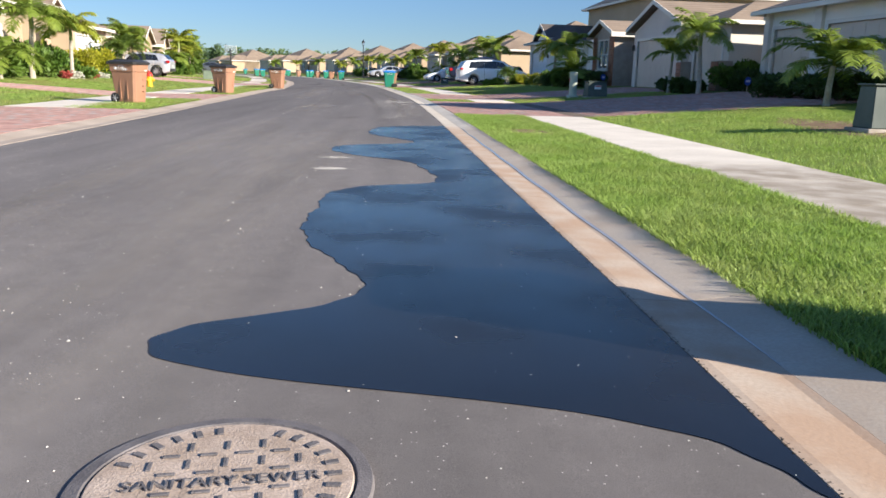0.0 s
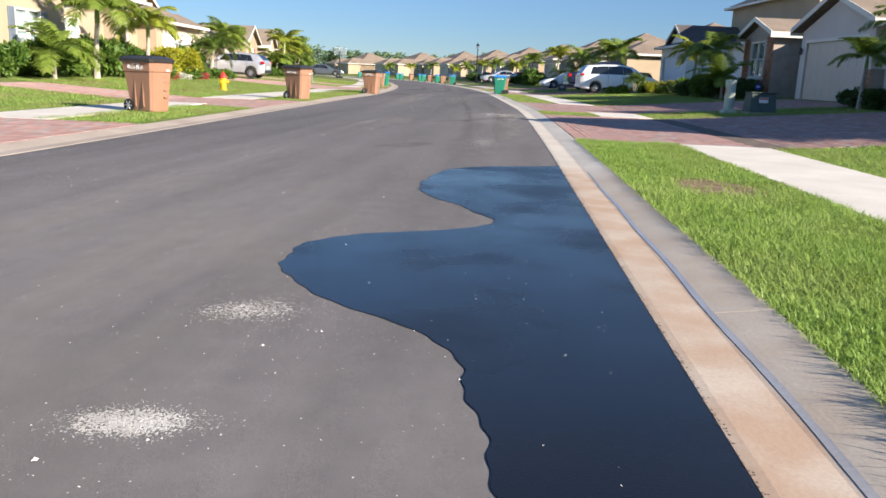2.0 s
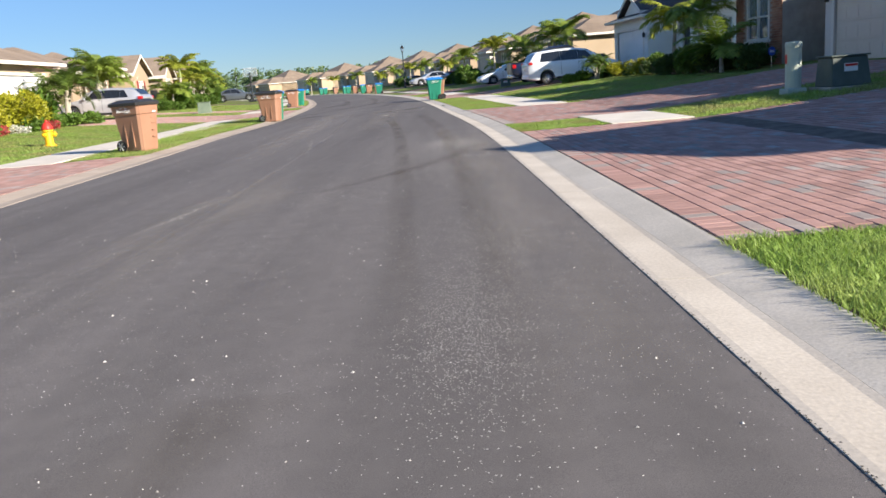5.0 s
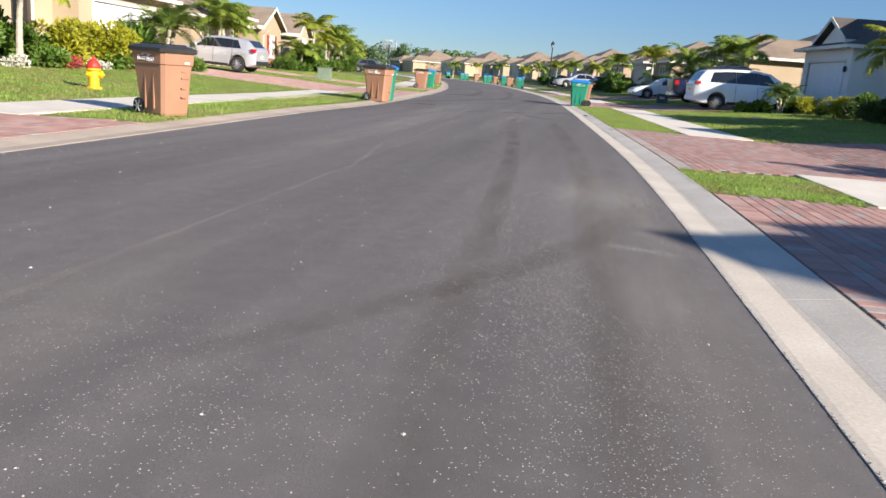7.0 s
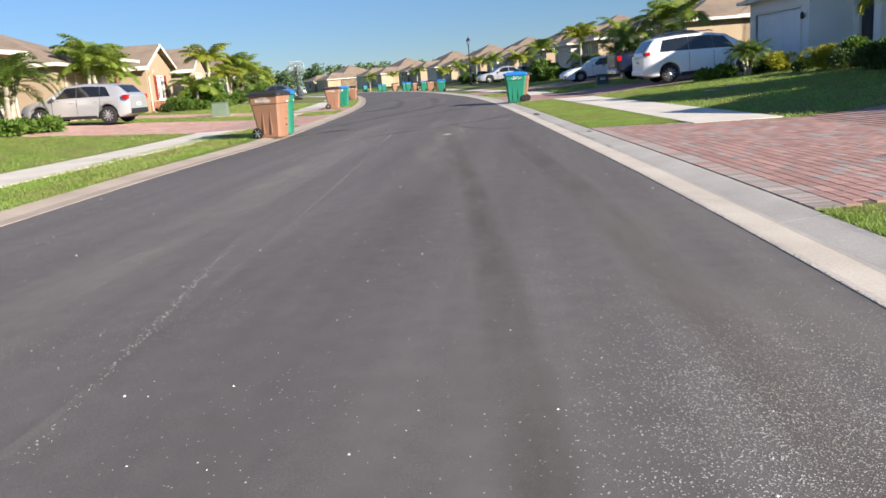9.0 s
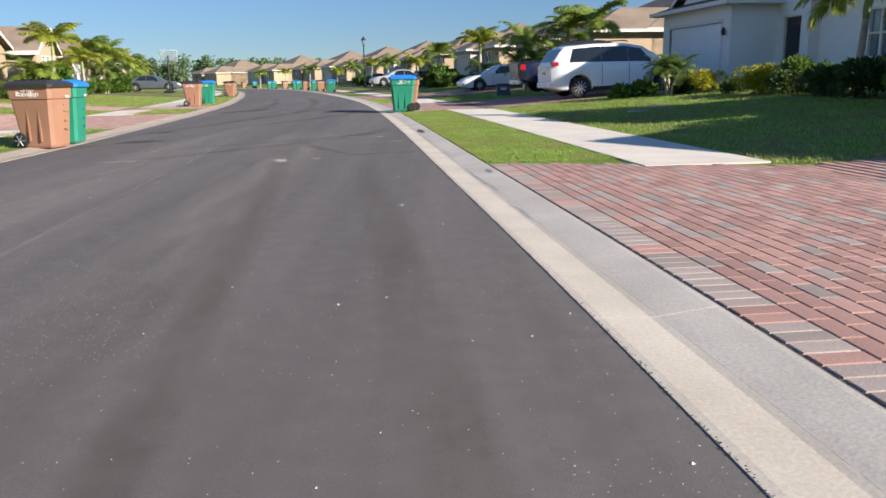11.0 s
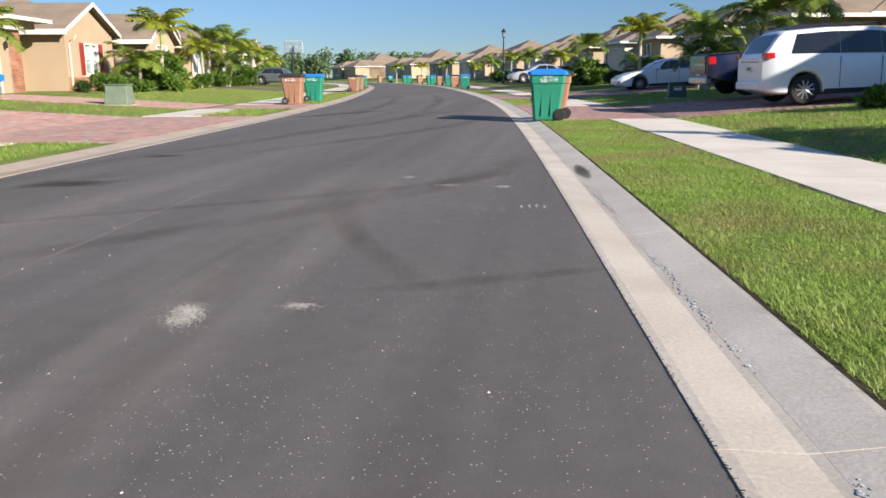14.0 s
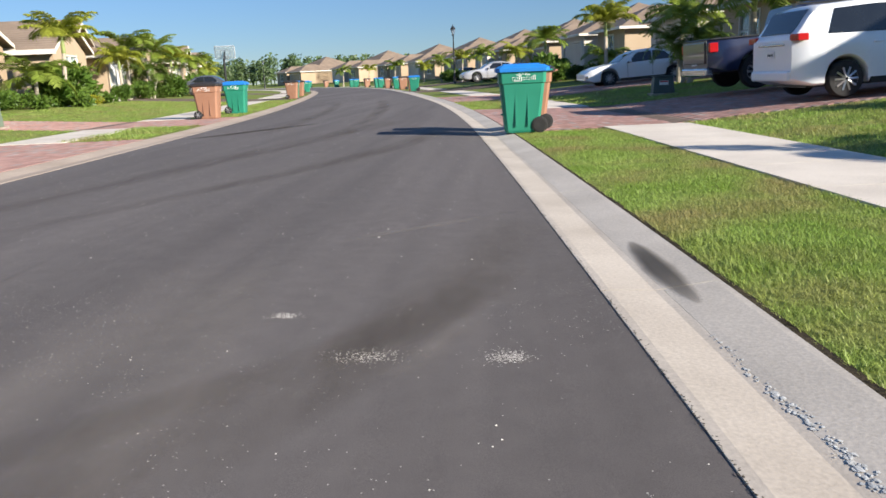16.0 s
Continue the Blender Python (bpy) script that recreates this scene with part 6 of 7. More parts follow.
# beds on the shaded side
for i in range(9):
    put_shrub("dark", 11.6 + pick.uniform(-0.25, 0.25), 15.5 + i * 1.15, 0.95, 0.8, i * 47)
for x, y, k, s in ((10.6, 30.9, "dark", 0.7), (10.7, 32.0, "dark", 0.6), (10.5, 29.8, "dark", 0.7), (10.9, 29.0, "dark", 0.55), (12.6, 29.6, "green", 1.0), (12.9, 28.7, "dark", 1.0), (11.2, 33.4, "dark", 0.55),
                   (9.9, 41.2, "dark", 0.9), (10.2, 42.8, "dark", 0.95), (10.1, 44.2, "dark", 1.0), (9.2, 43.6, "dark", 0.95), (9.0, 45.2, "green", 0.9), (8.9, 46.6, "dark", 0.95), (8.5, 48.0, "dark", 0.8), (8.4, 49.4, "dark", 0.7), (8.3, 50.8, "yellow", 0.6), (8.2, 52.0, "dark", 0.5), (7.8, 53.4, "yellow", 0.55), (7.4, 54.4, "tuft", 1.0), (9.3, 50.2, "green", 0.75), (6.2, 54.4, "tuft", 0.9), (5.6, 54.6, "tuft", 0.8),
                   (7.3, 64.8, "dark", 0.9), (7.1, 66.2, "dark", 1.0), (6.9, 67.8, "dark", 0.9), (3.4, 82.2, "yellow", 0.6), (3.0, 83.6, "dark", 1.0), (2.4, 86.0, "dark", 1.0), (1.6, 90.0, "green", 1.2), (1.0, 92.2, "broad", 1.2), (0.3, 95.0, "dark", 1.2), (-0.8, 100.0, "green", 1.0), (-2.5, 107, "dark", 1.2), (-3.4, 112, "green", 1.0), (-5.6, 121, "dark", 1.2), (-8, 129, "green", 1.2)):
    put_shrub(k, x, y, s, s, y * 61)


# ---- far woods behind the bend ----
def woods():
    rnd = random.Random(77)
    co, fc = [], []
    for i in range(420):
        a = radians(rnd.uniform(-4, 60))
        dist = rnd.uniform(225, 300)
        bx, by = -math.sin(a) * dist, 30 + math.cos(a) * dist
        h = rnd.uniform(5.0, 8.8)
        for j in range(150):
            t = rnd.uniform(0.25, 1.0)
            r = h * 0.30 * math.sin(math.pi * min(1.0, 0.25 + 0.75 * (1.05 - t))) * rnd.uniform(0.4, 1.1)
            q = Vector((bx + rnd.gauss(0, 0.5) * r, by + rnd.gauss(0, 0.5) * r, h * t + rnd.uniform(-0.4, 0.4)))
            u = Vector((rnd.gauss(0, 1), rnd.gauss(0, 1), rnd.gauss(0, 0.6))).normalized() * rnd.uniform(0.3, 0.7)
            v = u.orthogonal().normalized() * rnd.uniform(0.2, 0.45)
            k = len(co)
            co += [q - u, q + v, q + u, q - v]
            fc.append((k, k + 1, k + 2, k + 3))
        k = len(co)
        co += [(bx - 0.2, by, 0), (bx + 0.2, by, 0), (bx + 0.1, by, h * 0.9), (bx - 0.1, by, h * 0.9)]
        fc.append((k, k + 1, k + 2, k + 3))
    ob = sheet("far_woods", co, fc, M_PINE)
    return tagged(ob, "dark line of pines beyond the houses", "woods", "", "stuff")


woods()


# ---- grass blades ----
def lawn_patch(name, s0, s1, d0, d1, per_m2, h, seed, parent=None, bare=None):
    rng = np.random.default_rng(seed)
    n = int((s1 - s0) * abs(d1 - d0) * per_m2)
    s = rng.uniform(s0, s1, n)
    d = rng.uniform(d0, d1, n)
    k_tab = np.linspace(s0 - 1, s1 + 1, 60)
    mx = np.interp(s, k_tab, [mid_x(float(v)) for v in k_tab])
    rx = np.interp(s, k_tab, [right_of(float(v)).x for v in k_tab])
    ry = np.interp(s, k_tab, [right_of(float(v)).y for v in k_tab])
    keep = np.ones(n, bool)
    for side, a, b, c, e, depth in DRIVES:
        k = np.clip((np.abs(d) - BACK) / (depth - BACK) * 3.0, 0, 1)
        keep &= ~((d * side > 0) & (np.abs(d) < depth) & (s > a + (c - a) * k - 0.02) & (s < b + (e - b) * k + 0.02))
    wave = np.sin(s * 1.7 + d * 2.3) * np.sin(s * 0.61 - d * 1.1)
    wave += 0.9 * np.sin(s * 6.1 + 2 * np.sin(d * 3.7)) * np.sin(d * 7.3 + 1.7 * np.sin(s * 2.9))
    if bare:
        keep &= rng.uniform(0, 1, n) > bare(s, d)
    s, d, mx, rx, ry, wave = s[keep], d[keep], mx[keep], rx[keep], ry[keep], wave[keep]
    n = len(s)
    x, y = mx + d * rx, s + d * ry
    z = lawn_z(4.0) + np.clip(np.abs(d) - 6.9, 0, 8.2) * (0.075 if d0 > 0 else 0.055) - 0.008
    hh = h * rng.uniform(0.55, 1.25, n) * (1 + 0.18 * wave)
    az = rng.uniform(0, math.tau, n)
    lean = rng.uniform(0.35, 1.5, n) * hh
    wid = rng.uniform(0.0022, 0.0045, n) * (h / 0.07) ** 0.5 * (1 if per_m2 > 1200 else 1.7)
    cx, sy = np.cos(az), np.sin(az)
    px, py = -sy * wid, cx * wid
    v = np.empty((n, 5, 3))
    v[:, 0] = np.stack((x - px, y - py, z), 1)
    v[:, 1] = np.stack((x + px, y + py, z), 1)
    v[:, 2] = np.stack((x + cx * lean * 0.35 + px * 0.8, y + sy * lean * 0.35 + py * 0.8, z + hh * 0.6), 1)
    v[:, 3] = np.stack((x + cx * lean * 0.35 - px * 0.8, y + sy * lean * 0.35 - py * 0.8, z + hh * 0.6), 1)
    v[:, 4] = np.stack((x + cx * lean, y + sy * lean, z + hh), 1)
    me = bpy.data.meshes.new(name)
    me.vertices.add(n * 5)
    me.vertices.foreach_set("co", v.reshape(-1))
    base = (np.arange(n) * 5)[:, None]
    loops = (base + np.array([[0, 1, 2, 3, 3, 2, 4]])).reshape(-1)
    me.loops.add(n * 7)
    me.loops.foreach_set("vertex_index", loops)
    me.polygons.add(n * 2)
    starts = np.stack((np.arange(n) * 7, np.arange(n) * 7 + 4), 1).reshape(-1)
    me.polygons.foreach_set("loop_start", starts)
    me.update(calc_edges=True)
    me.validate()
    me.materials.append(M_GRASS)
    ob = new(name, me)
    return tagged(ob, "short green lawn grass", "grass", "", "stuff")


thin = lambda s, d: np.clip(1.5 - np.hypot((s - 13.3) / 0.7, (d - 4.5) / 0.55), 0, 0.93)
sandy = lambda s, d: np.clip(1.3 - np.hypot((s - 12.5) / 3.0, (d - 9.9) / 0.8), 0, 0.97)
lawn_patch("grass", 2.1, 8.0, BACK - 0.02, WALK0, 7000, 0.068, 1)
lawn_patch("grass", 8.0, 18.6, BACK - 0.02, WALK0, 4600, 0.058, 2, None, thin)
lawn_patch("grass", 28.0, 30.2, BACK, WALK0, 4000, 0.042, 3)
lawn_patch("grass", 38.9, 47.0, BACK + 0.03, WALK0, 7000, 0.034, 4)
lawn_patch("grass", 47.0, 54.6, BACK + 0.03, WALK0, 4500, 0.034, 5)
lawn_patch("grass", 2.1, 18.6, WALK1, 12.0, 1300, 0.055, 6, None, sandy)
lawn_patch("grass", 27.8, 31.2, WALK1, 13.0, 900, 0.06, 7)
lawn_patch("grass", 37.8, 55.2, WALK1, 12.5, 700, 0.055, 8)
lawn_patch("grass", 62.0, 71.0, WALK1, 12.0, 300, 0.06, 9)
lawn_patch("grass", 63.8, 70.5, BACK, WALK0, 700, 0.06, 10)
lawn_patch("grass", 17.9, 24.5, -WALK0, -BACK, 1300, 0.06, 11)
lawn_patch("grass", 17.9, 26.0, -12.0, -WALK1, 450, 0.06, 12)
lawn_patch("grass", 30.2, 48.9, -WALK0, -BACK, 1300, 0.055, 13)
lawn_patch("grass", 29.8, 48.9, -13.0, -WALK1, 500, 0.055, 14)
lawn_patch("grass", 57.2, 62.0, -WALK0, -BACK, 800, 0.06, 15)
lawn_patch("grass", 66.5, 88, -WALK0, -BACK, 400, 0.06, 16)
lawn_patch("grass", 57.2, 88, -13.0, -WALK1, 260, 0.06, 17)
# ---- cut soil edge between the kerb and the later lawns ----
M_EDGE_SOIL = mat("edge_soil", (0.035, 0.028, 0.018), (0.07, 0.055, 0.035), 6, 0.95, 0, 0.5, 70, 0.3, 0.1)
for a, b in ((15.0, 18.5), (28.05, 30.15), (38.95, 54.5)):
    ob = strip("soil_edge", list(np.linspace(a, b, 40)), [BACK + 0.002, BACK + 0.022, BACK + 0.042], lambda s, d: lawn_z(4.0) + 0.005 + 0.002 * math.sin(s * 23), M_EDGE_SOIL)
    tagged(ob, "dark cut soil edge of the lawn along the kerb", "soil edge", "", "structure")
# ---- wet patch along the gutter ----
WET = spline(np.array([1.3, 1.7, 1.87, 2.0, 2.2, 2.36, 2.55, 2.8, 2.97, 3.4, 3.9, 4.5, 5.2, 6.0, 6.3, 6.6, 6.95, 7.4, 7.9, 8.4, 8.7, 9.1, 9.55, 10.1, 10.5, 10.75, 11.3, 12.0, 12.4, 13.0, 13.5, 13.9, 14.35, 14.62, 14.8]),
             np.array([0.01, 0.3, 0.75, 1.3, 1.83, 1.92, 1.8, 1.4, 1.23, 1.26, 1.48, 1.61, 1.58, 1.5, 1.3, 0.75, 0.62, 0.66, 0.75, 0.92, 1.3, 1.65, 1.78, 1.6, 1.0, 0.74, 0.88, 1.3, 1.38, 1.36, 1.29, 1.15, 0.7, 0.2, 0.01]))


def wet_edge(s):
    """How far the wet film reaches from the gutter into the road, a row of tongues."""
    return WET(s) + 0.012 * math.sin(s * 13) + 0.007 * math.sin(s * 37 + 1)


def wet_mat():
    m = mat("wet_asphalt", (0.0065, 0.0062, 0.0075), (0.010, 0.0095, 0.011), 1.2, 0.3, 0, 0, 150, 0.3, 0.36)
    n, l = m.node_tree.nodes, m.node_tree.links
    p = n["Principled BSDF"]
    co = n.new("ShaderNodeTexCoord")
    t = n.new("ShaderNodeTexNoise")
    t.inputs["Scale"].default_value, t.inputs["Detail"].default_value = 1.1, 4.0
    l.new(co.outputs["Object"], t.inputs["Vector"])
    r = n.new("ShaderNodeMapRange")
    for key, v in zip(("From Min", "From Max", "To Min", "To Max"), (0.35, 0.65, 0.10, 0.36)):
        r.inputs[key].default_value = v
    l.new(t.outputs["Fac"], r.inputs["Value"])
    l.new(r.outputs[0], p.inputs["Roughness"])
    g = n.new("ShaderNodeTexNoise")
    g.inputs["Scale"].default_value = 160.0
    l.new(co.outputs["Object"], g.inputs["Vector"])
    b = n.new("ShaderNodeBump")
    b.inputs["Strength"].default_value, b.inputs["Distance"].default_value = 0.2, 0.003
    l.new(g.outputs["Fac"], b.inputs["Height"])
    l.new(b.outputs[0], p.inputs["Normal"])
    return m


def wet_film():
    co, faces = [], []
    ss = np.arange(1.25, 15.0, 0.02)
    nd = 9
    for s in ss:
        w = wet_edge(float(s))
        w = max(w, 0.004)
        for j in range(nd):
            d = HALF - 0.004 - w * j / (nd - 1)
            co.append(at_road(float(s), d, 0.03 * (1 - (d / HALF) ** 2) + 0.0035))
    for i in range(len(ss) - 1):
        for j in range(nd - 1):
            a = i * nd + j
            faces.append((a, a + nd, a + nd + 1, a + 1))
    ob = sheet("wet_patch", co, faces, wet_mat(), None, True)
    ob.data.flip_normals()
    return tagged(ob, "dark wet film of water on the asphalt", "wet patch", "", "structure")


wet_film()


# ---- pale dust spots and scuffs on the asphalt ----
def dust_spot(x, y, rx, ry, turn, seed, n):
    big = 1.4 if rx < 0.3 else 0.9
    rnd = random.Random(seed)
    co, fc = [], []
    for i in range(n):
        a, r = rnd.uniform(0, math.tau), math.hypot(rnd.gauss(0, 0.45), rnd.gauss(0, 0.45))
        px, py = r * math.cos(a) * rx, r * math.sin(a) * ry
        c, s_ = math.cos(radians(turn)), math.sin(radians(turn))
        q = Vector((x + px * c - py * s_, y + px * s_ + py * c, 0))
        s, d = to_road(q.x, q.y)
        q.z = 0.03 * (1 - (d / HALF) ** 2) + 0.001
        sz = rnd.uniform(0.0012, 0.0040) * (big if r < 0.8 else 1.0)
        k = len(co)
        m = 5
        co += [q + Vector((math.cos(j * math.tau / m) * sz * rnd.uniform(0.6, 1.3), math.sin(j * math.tau / m) * sz * rnd.uniform(0.6, 1.3), 0)) for j in range(m)] + [q + Vector((0, 0, sz * 0.25))]
        fc += [(k + j, k + (j + 1) % m, k + m) for j in range(m)]
    ob = sheet("dust_spot", co, fc, M_CHALK)
    return tagged(ob, "scatter of pale dried dust on asphalt", "dust", "dust on the road", "stuff")


for i, row in enumerate(((-0.69, 7.55, 0.20, 0.10, 10, 1500), (-0.74, 8.6, 0.22, 0.16, 30, 800), (-1.05, 6.9, 0.35, 0.5, 0, 260), (-1.3, 4.4, 1.0, 2.0, 0, 500), (-2.55, 40.2, 0.10, 0.2, 20, 900), (-2.1, 40.4, 0.10, 0.06, 0, 160), (-2.0, 44.4, 0.16, 0.10, 0, 220), (-1.48, 44.4, 0.10, 0.08, 0, 180), (-2.45, 44.9, 0.08, 0.05, 0, 120), (-0.9, 36.4, 0.03, 0.06, 0, 40),
                         (-0.25, 17.6, 0.32, 1.3, 0, 2600), (-0.1, 19.6, 0.5, 1.2, 5, 1300), (-0.1, 22.0, 0.6, 1.6, 0, 1800), (-0.1, 27.0, 0.75, 1.3, 0, 6500), (-0.75, 25.6, 0.7, 1.5, 0, 2600), (-0.5, 23.6, 0.7, 1.3, 0, 2600), (-1.5, 21.8, 1.0, 1.0, 0, 900), (-2.75, 21.4, 0.05, 1.3, -8, 300), (-3.0, 29.0, 0.04, 2.6, 9, 260), (-1.6, 43.2, 0.3, 0.2, 0, 160), (-2.0, 39.2, 0.7, 0.6, 0, 260),
                         (-0.45, 27.3, 0.5, 0.9, 0, 3200), (0.0, 24.95, 0.30, 0.10, -8, 500), (-4.65, 40.45, 0.32, 0.05, 12, 500), (-1.19, 43.33, 0.014, 0.10, 4, 36), (-1.13, 43.36, 0.014, 0.11, 4, 40), (-1.07, 43.33, 0.014, 0.10, 4, 36), (-1.25, 43.30, 0.012, 0.08, 4, 24))):
    dust_spot(*row[:5], 40 + i, int(row[5] * 1.7))


def loose_chips():
    """Loose pale stone chips over the whole road."""
    rnd = random.Random(12)
    co, fc = [], []
    for i in range(9000):
        s = rnd.uniform(0.5, 62) if i % 3 else rnd.uniform(0.5, 20)
        d = rnd.uniform(-HALF + 0.05, HALF - 0.02)
        q = at_road(s, d, 0.03 * (1 - (d / HALF) ** 2) + (0.003 if 1.3 < s < 14.8 and d > HALF - wet_edge(s) else 0))
        r = rnd.uniform(0.0016, 0.0042) * (2.0 if rnd.random() < 0.05 else 1)
        if 1.3 < s < 14.8 and d > HALF - wet_edge(s):
            if i % 4:
                continue
            r *= 0.7
        k = len(co)
        a0 = rnd.random() * 3
        co += [q + Vector((math.cos(a0 + j * math.tau / 4) * r * rnd.uniform(0.7, 1.4), math.sin(a0 + j * math.tau / 4) * r * rnd.uniform(0.7, 1.4), 0.0005)) for j in range(4)] + [q + Vector((0, 0, r * 0.9))]
        fc += [(k + j, k + (j + 1) % 4, k + 4) for j in range(4)]
    return tagged(sheet("stone_chips", co, fc, M_STONE), "loose pale stone chips on the asphalt", "chips", "", "stuff")


loose_chips()

# thin, see-through films of dirt and of painted shade
def film_mat(name, c, strength, least=0.0):
    m = mat(name, c, [v * 0.8 for v in c], 2.0, 0.9, 0, 0, 120, 0.3, 0.2)
    n, l = m.node_tree.nodes, m.node_tree.links
    at = n.new("ShaderNodeAttribute")
    at.attribute_name = "edge"
    co, t = n.new("ShaderNodeTexCoord"), n.new("ShaderNodeTexNoise")
    t.inputs["Scale"].default_value, t.inputs["Detail"].default_value = 2.2, 6.0
    mp = n.new("ShaderNodeMapping")
    mp.inputs["Scale"].default_value = (1.5, 0.3, 1.0)
    l.new(co.outputs["Object"], mp.inputs["Vector"])
    l.new(mp.outputs[0], t.inputs["Vector"])
    r = n.new("ShaderNodeMapRange")
    for key, v in zip(("From Min", "From Max", "To Min", "To Max"), (0.35, 0.68, least, strength)):
        r.inputs[key].default_value = v
    l.new(t.outputs["Fac"], r.inputs["Value"])
    k = n.new("ShaderNodeMath")
    k.operation = "MULTIPLY"
    l.new(r.outputs[0], k.inputs[0])
    l.new(at.outputs["Fac"], k.inputs[1])
    tr, mix = n.new("ShaderNodeBsdfTransparent"), n.new("ShaderNodeMixShader")
    l.new(k.outputs[0], mix.inputs[0])
    l.new(tr.outputs[0], mix.inputs[1])
    l.new(n["Principled BSDF"].outputs[0], mix.inputs[2])
    l.new(mix.outputs[0], n["Material Output"].inputs["Surface"])
    return m


M_SILT = film_mat("silt", (0.085, 0.078, 0.070), 0.85, 0.55)
M_SPRAY = film_mat("faded_spray_paint", (0.10, 0.19, 0.30), 0.75, 0.4)
M_WET_CONC = mat("wet_concrete", (0.30, 0.28, 0.27), (0.37, 0.35, 0.34), 3.0, 0.10, 0, 0, 60, 0.1, 0.6)

# dark silt stain on the kerb and a trodden soil edge
def stain(name, s0, s1, d_mid, w, m, label):
    co, faces, edge = [], [], []
    n = 26 if s1 - s0 < 3 else 120
    ss = np.linspace(s0, s1, n)
    for s in ss:
        t = (s - s0) / (s1 - s0)
        hw = w * math.sin(math.pi * t) ** 0.6 * (1 + 0.05 * math.sin(s * 11) + 0.03 * math.sin(s * 29)) + 0.002
        for j in (-1, -0.4, 0.4, 1):
            d = d_mid + 0.006 * math.sin(s * 3.3) + hw * j
            e = d - HALF
            z = np.interp(e, (0.04, 0.25, 0.289, 0.34, 0.44, 0.53, 0.56), (0.006, -0.004, 0.0, 0.007, 0.019, 0.030, 0.032))
            co.append(at_road(float(s), d, float(z) + 0.002))
            edge.append((1.0 - abs(j) ** 3) * math.sin(math.pi * t) ** 0.5)
    for i in range(n - 1):
        for j in range(3):
            a = i * 4 + j
            faces.append((a, a + 4, a + 5, a + 1)[::-1])
    ob = sheet(name, co, faces, m)
    ob.data.attributes.new("edge", "FLOAT", "POINT").data.foreach_set("value", edge)
    return tagged(ob, label, "stain", "", "structure")


stain("silt_stain", 44.7, 46.0, HALF + 0.37, 0.085, M_SILT, "dark damp silt stain on the kerb")



stain("trickle", 2.2, 14.3, HALF + 0.285, 0.013, M_WET_CONC, "thin trickle of water along the crease of the kerb")
stain("paint_mark", 38.03, 38.42, HALF + 0.47, 0.045, M_SPRAY, "faded blue spray mark on the kerb")


def chip_line():
    """Broken, whitish mortar crumbs that lie along the crease of the kerb."""
    rnd = random.Random(19)
    co, fc = [], []
    for a, b, n in ((35.2, 36.3, 160), (36.6, 38.9, 520), (39.4, 42.0, 200), (42.3, 44.4, 300)):
        for _ in range(n):
            s = rnd.triangular(a, b)
            e = 0.30 + 0.012 * math.sin(s * 3.1) + 0.008 * math.sin(s * 9.7) + rnd.gauss(0, 0.011)
            r = rnd.uniform(0.002, 0.007) * (1.8 if rnd.random() < 0.12 else 1)
            q = at_road(s, HALF + e, float(np.interp(e, (0.25, 0.289, 0.34), (-0.004, 0.0, 0.007))) + 0.0015)
            k, a0 = len(co), rnd.random() * 6
            co += [q + Vector((math.cos(a0 + j * math.tau / 6) * r * rnd.uniform(0.6, 1.3), math.sin(a0 + j * math.tau / 6) * r * rnd.uniform(0.8, 1.9), 0)) for j in range(6)] + [q + Vector((0, 0, r * 0.12))]
            fc += [(k + j, k + (j + 1) % 6, k + 6) for j in range(6)]
    return tagged(sheet("mortar_crumbs", co, fc, M_MORTAR_PALE), "whitish broken mortar along the crease of the kerb", "crumbs", "", "stuff")


M_MORTAR_PALE = mat("pale_mortar", (0.36, 0.375, 0.38), (0.52, 0.52, 0.50), 9, 0.95, 0, 0.3, 80, 0.2, 0.1, 0.4)
chip_line()


def crumbs():
    """Dark crumbs of asphalt and pale grit along the gutter's edge."""
    rnd = random.Random(31)
    co, fc, mi = [], [], []
    for i in range(7000):
        s = rnd.uniform(0.5, 58)
        d = HALF + rnd.gauss(0.002, 0.006)
        q = at_road(s, d, 0.004)
        r = rnd.uniform(0.0012, 0.0042)
        k = len(co)
        co += [q + Vector((math.cos(j * math.tau / 5) * r * rnd.uniform(0.7, 1.5), math.sin(j * math.tau / 5) * r * rnd.uniform(0.7, 1.5), 0.001)) for j in range(5)] + [q + Vector((0, 0, r * 0.7))]
        fc += [(k + j, k + (j + 1) % 5, k + 5) for j in range(5)]
        mi += [1 if i % 9 == 0 and 18 < s < 30 else 0] * 5
    ob = sheet("asphalt_crumbs", co, fc, [M_ASPHALT_DARK, M_STONE])
    ob.data.polygons.foreach_set("material_index", mi)
    return tagged(ob, "crumbs of asphalt along the gutter edge", "grit", "", "stuff")


M_ASPHALT_DARK = mat("asphalt_crumb", (0.04, 0.036, 0.034), (0.07, 0.065, 0.06), 20, 0.9, 0, 0, 60, 0.3, 0.2)
crumbs()


# ---- tyre smears, pale scuffs, stains and a painted shadow: thin, see-through films ----
M_STAIN_SHADE = film_mat("stain_shade", (0.028, 0.026, 0.027), 0.9, 0.7)
M_SMEAR, M_SCUFF = film_mat("tyre_smear", (0.036, 0.033, 0.033), 0.36, 0.10), film_mat("pale_scuff", (0.26, 0.24, 0.225), 0.4)


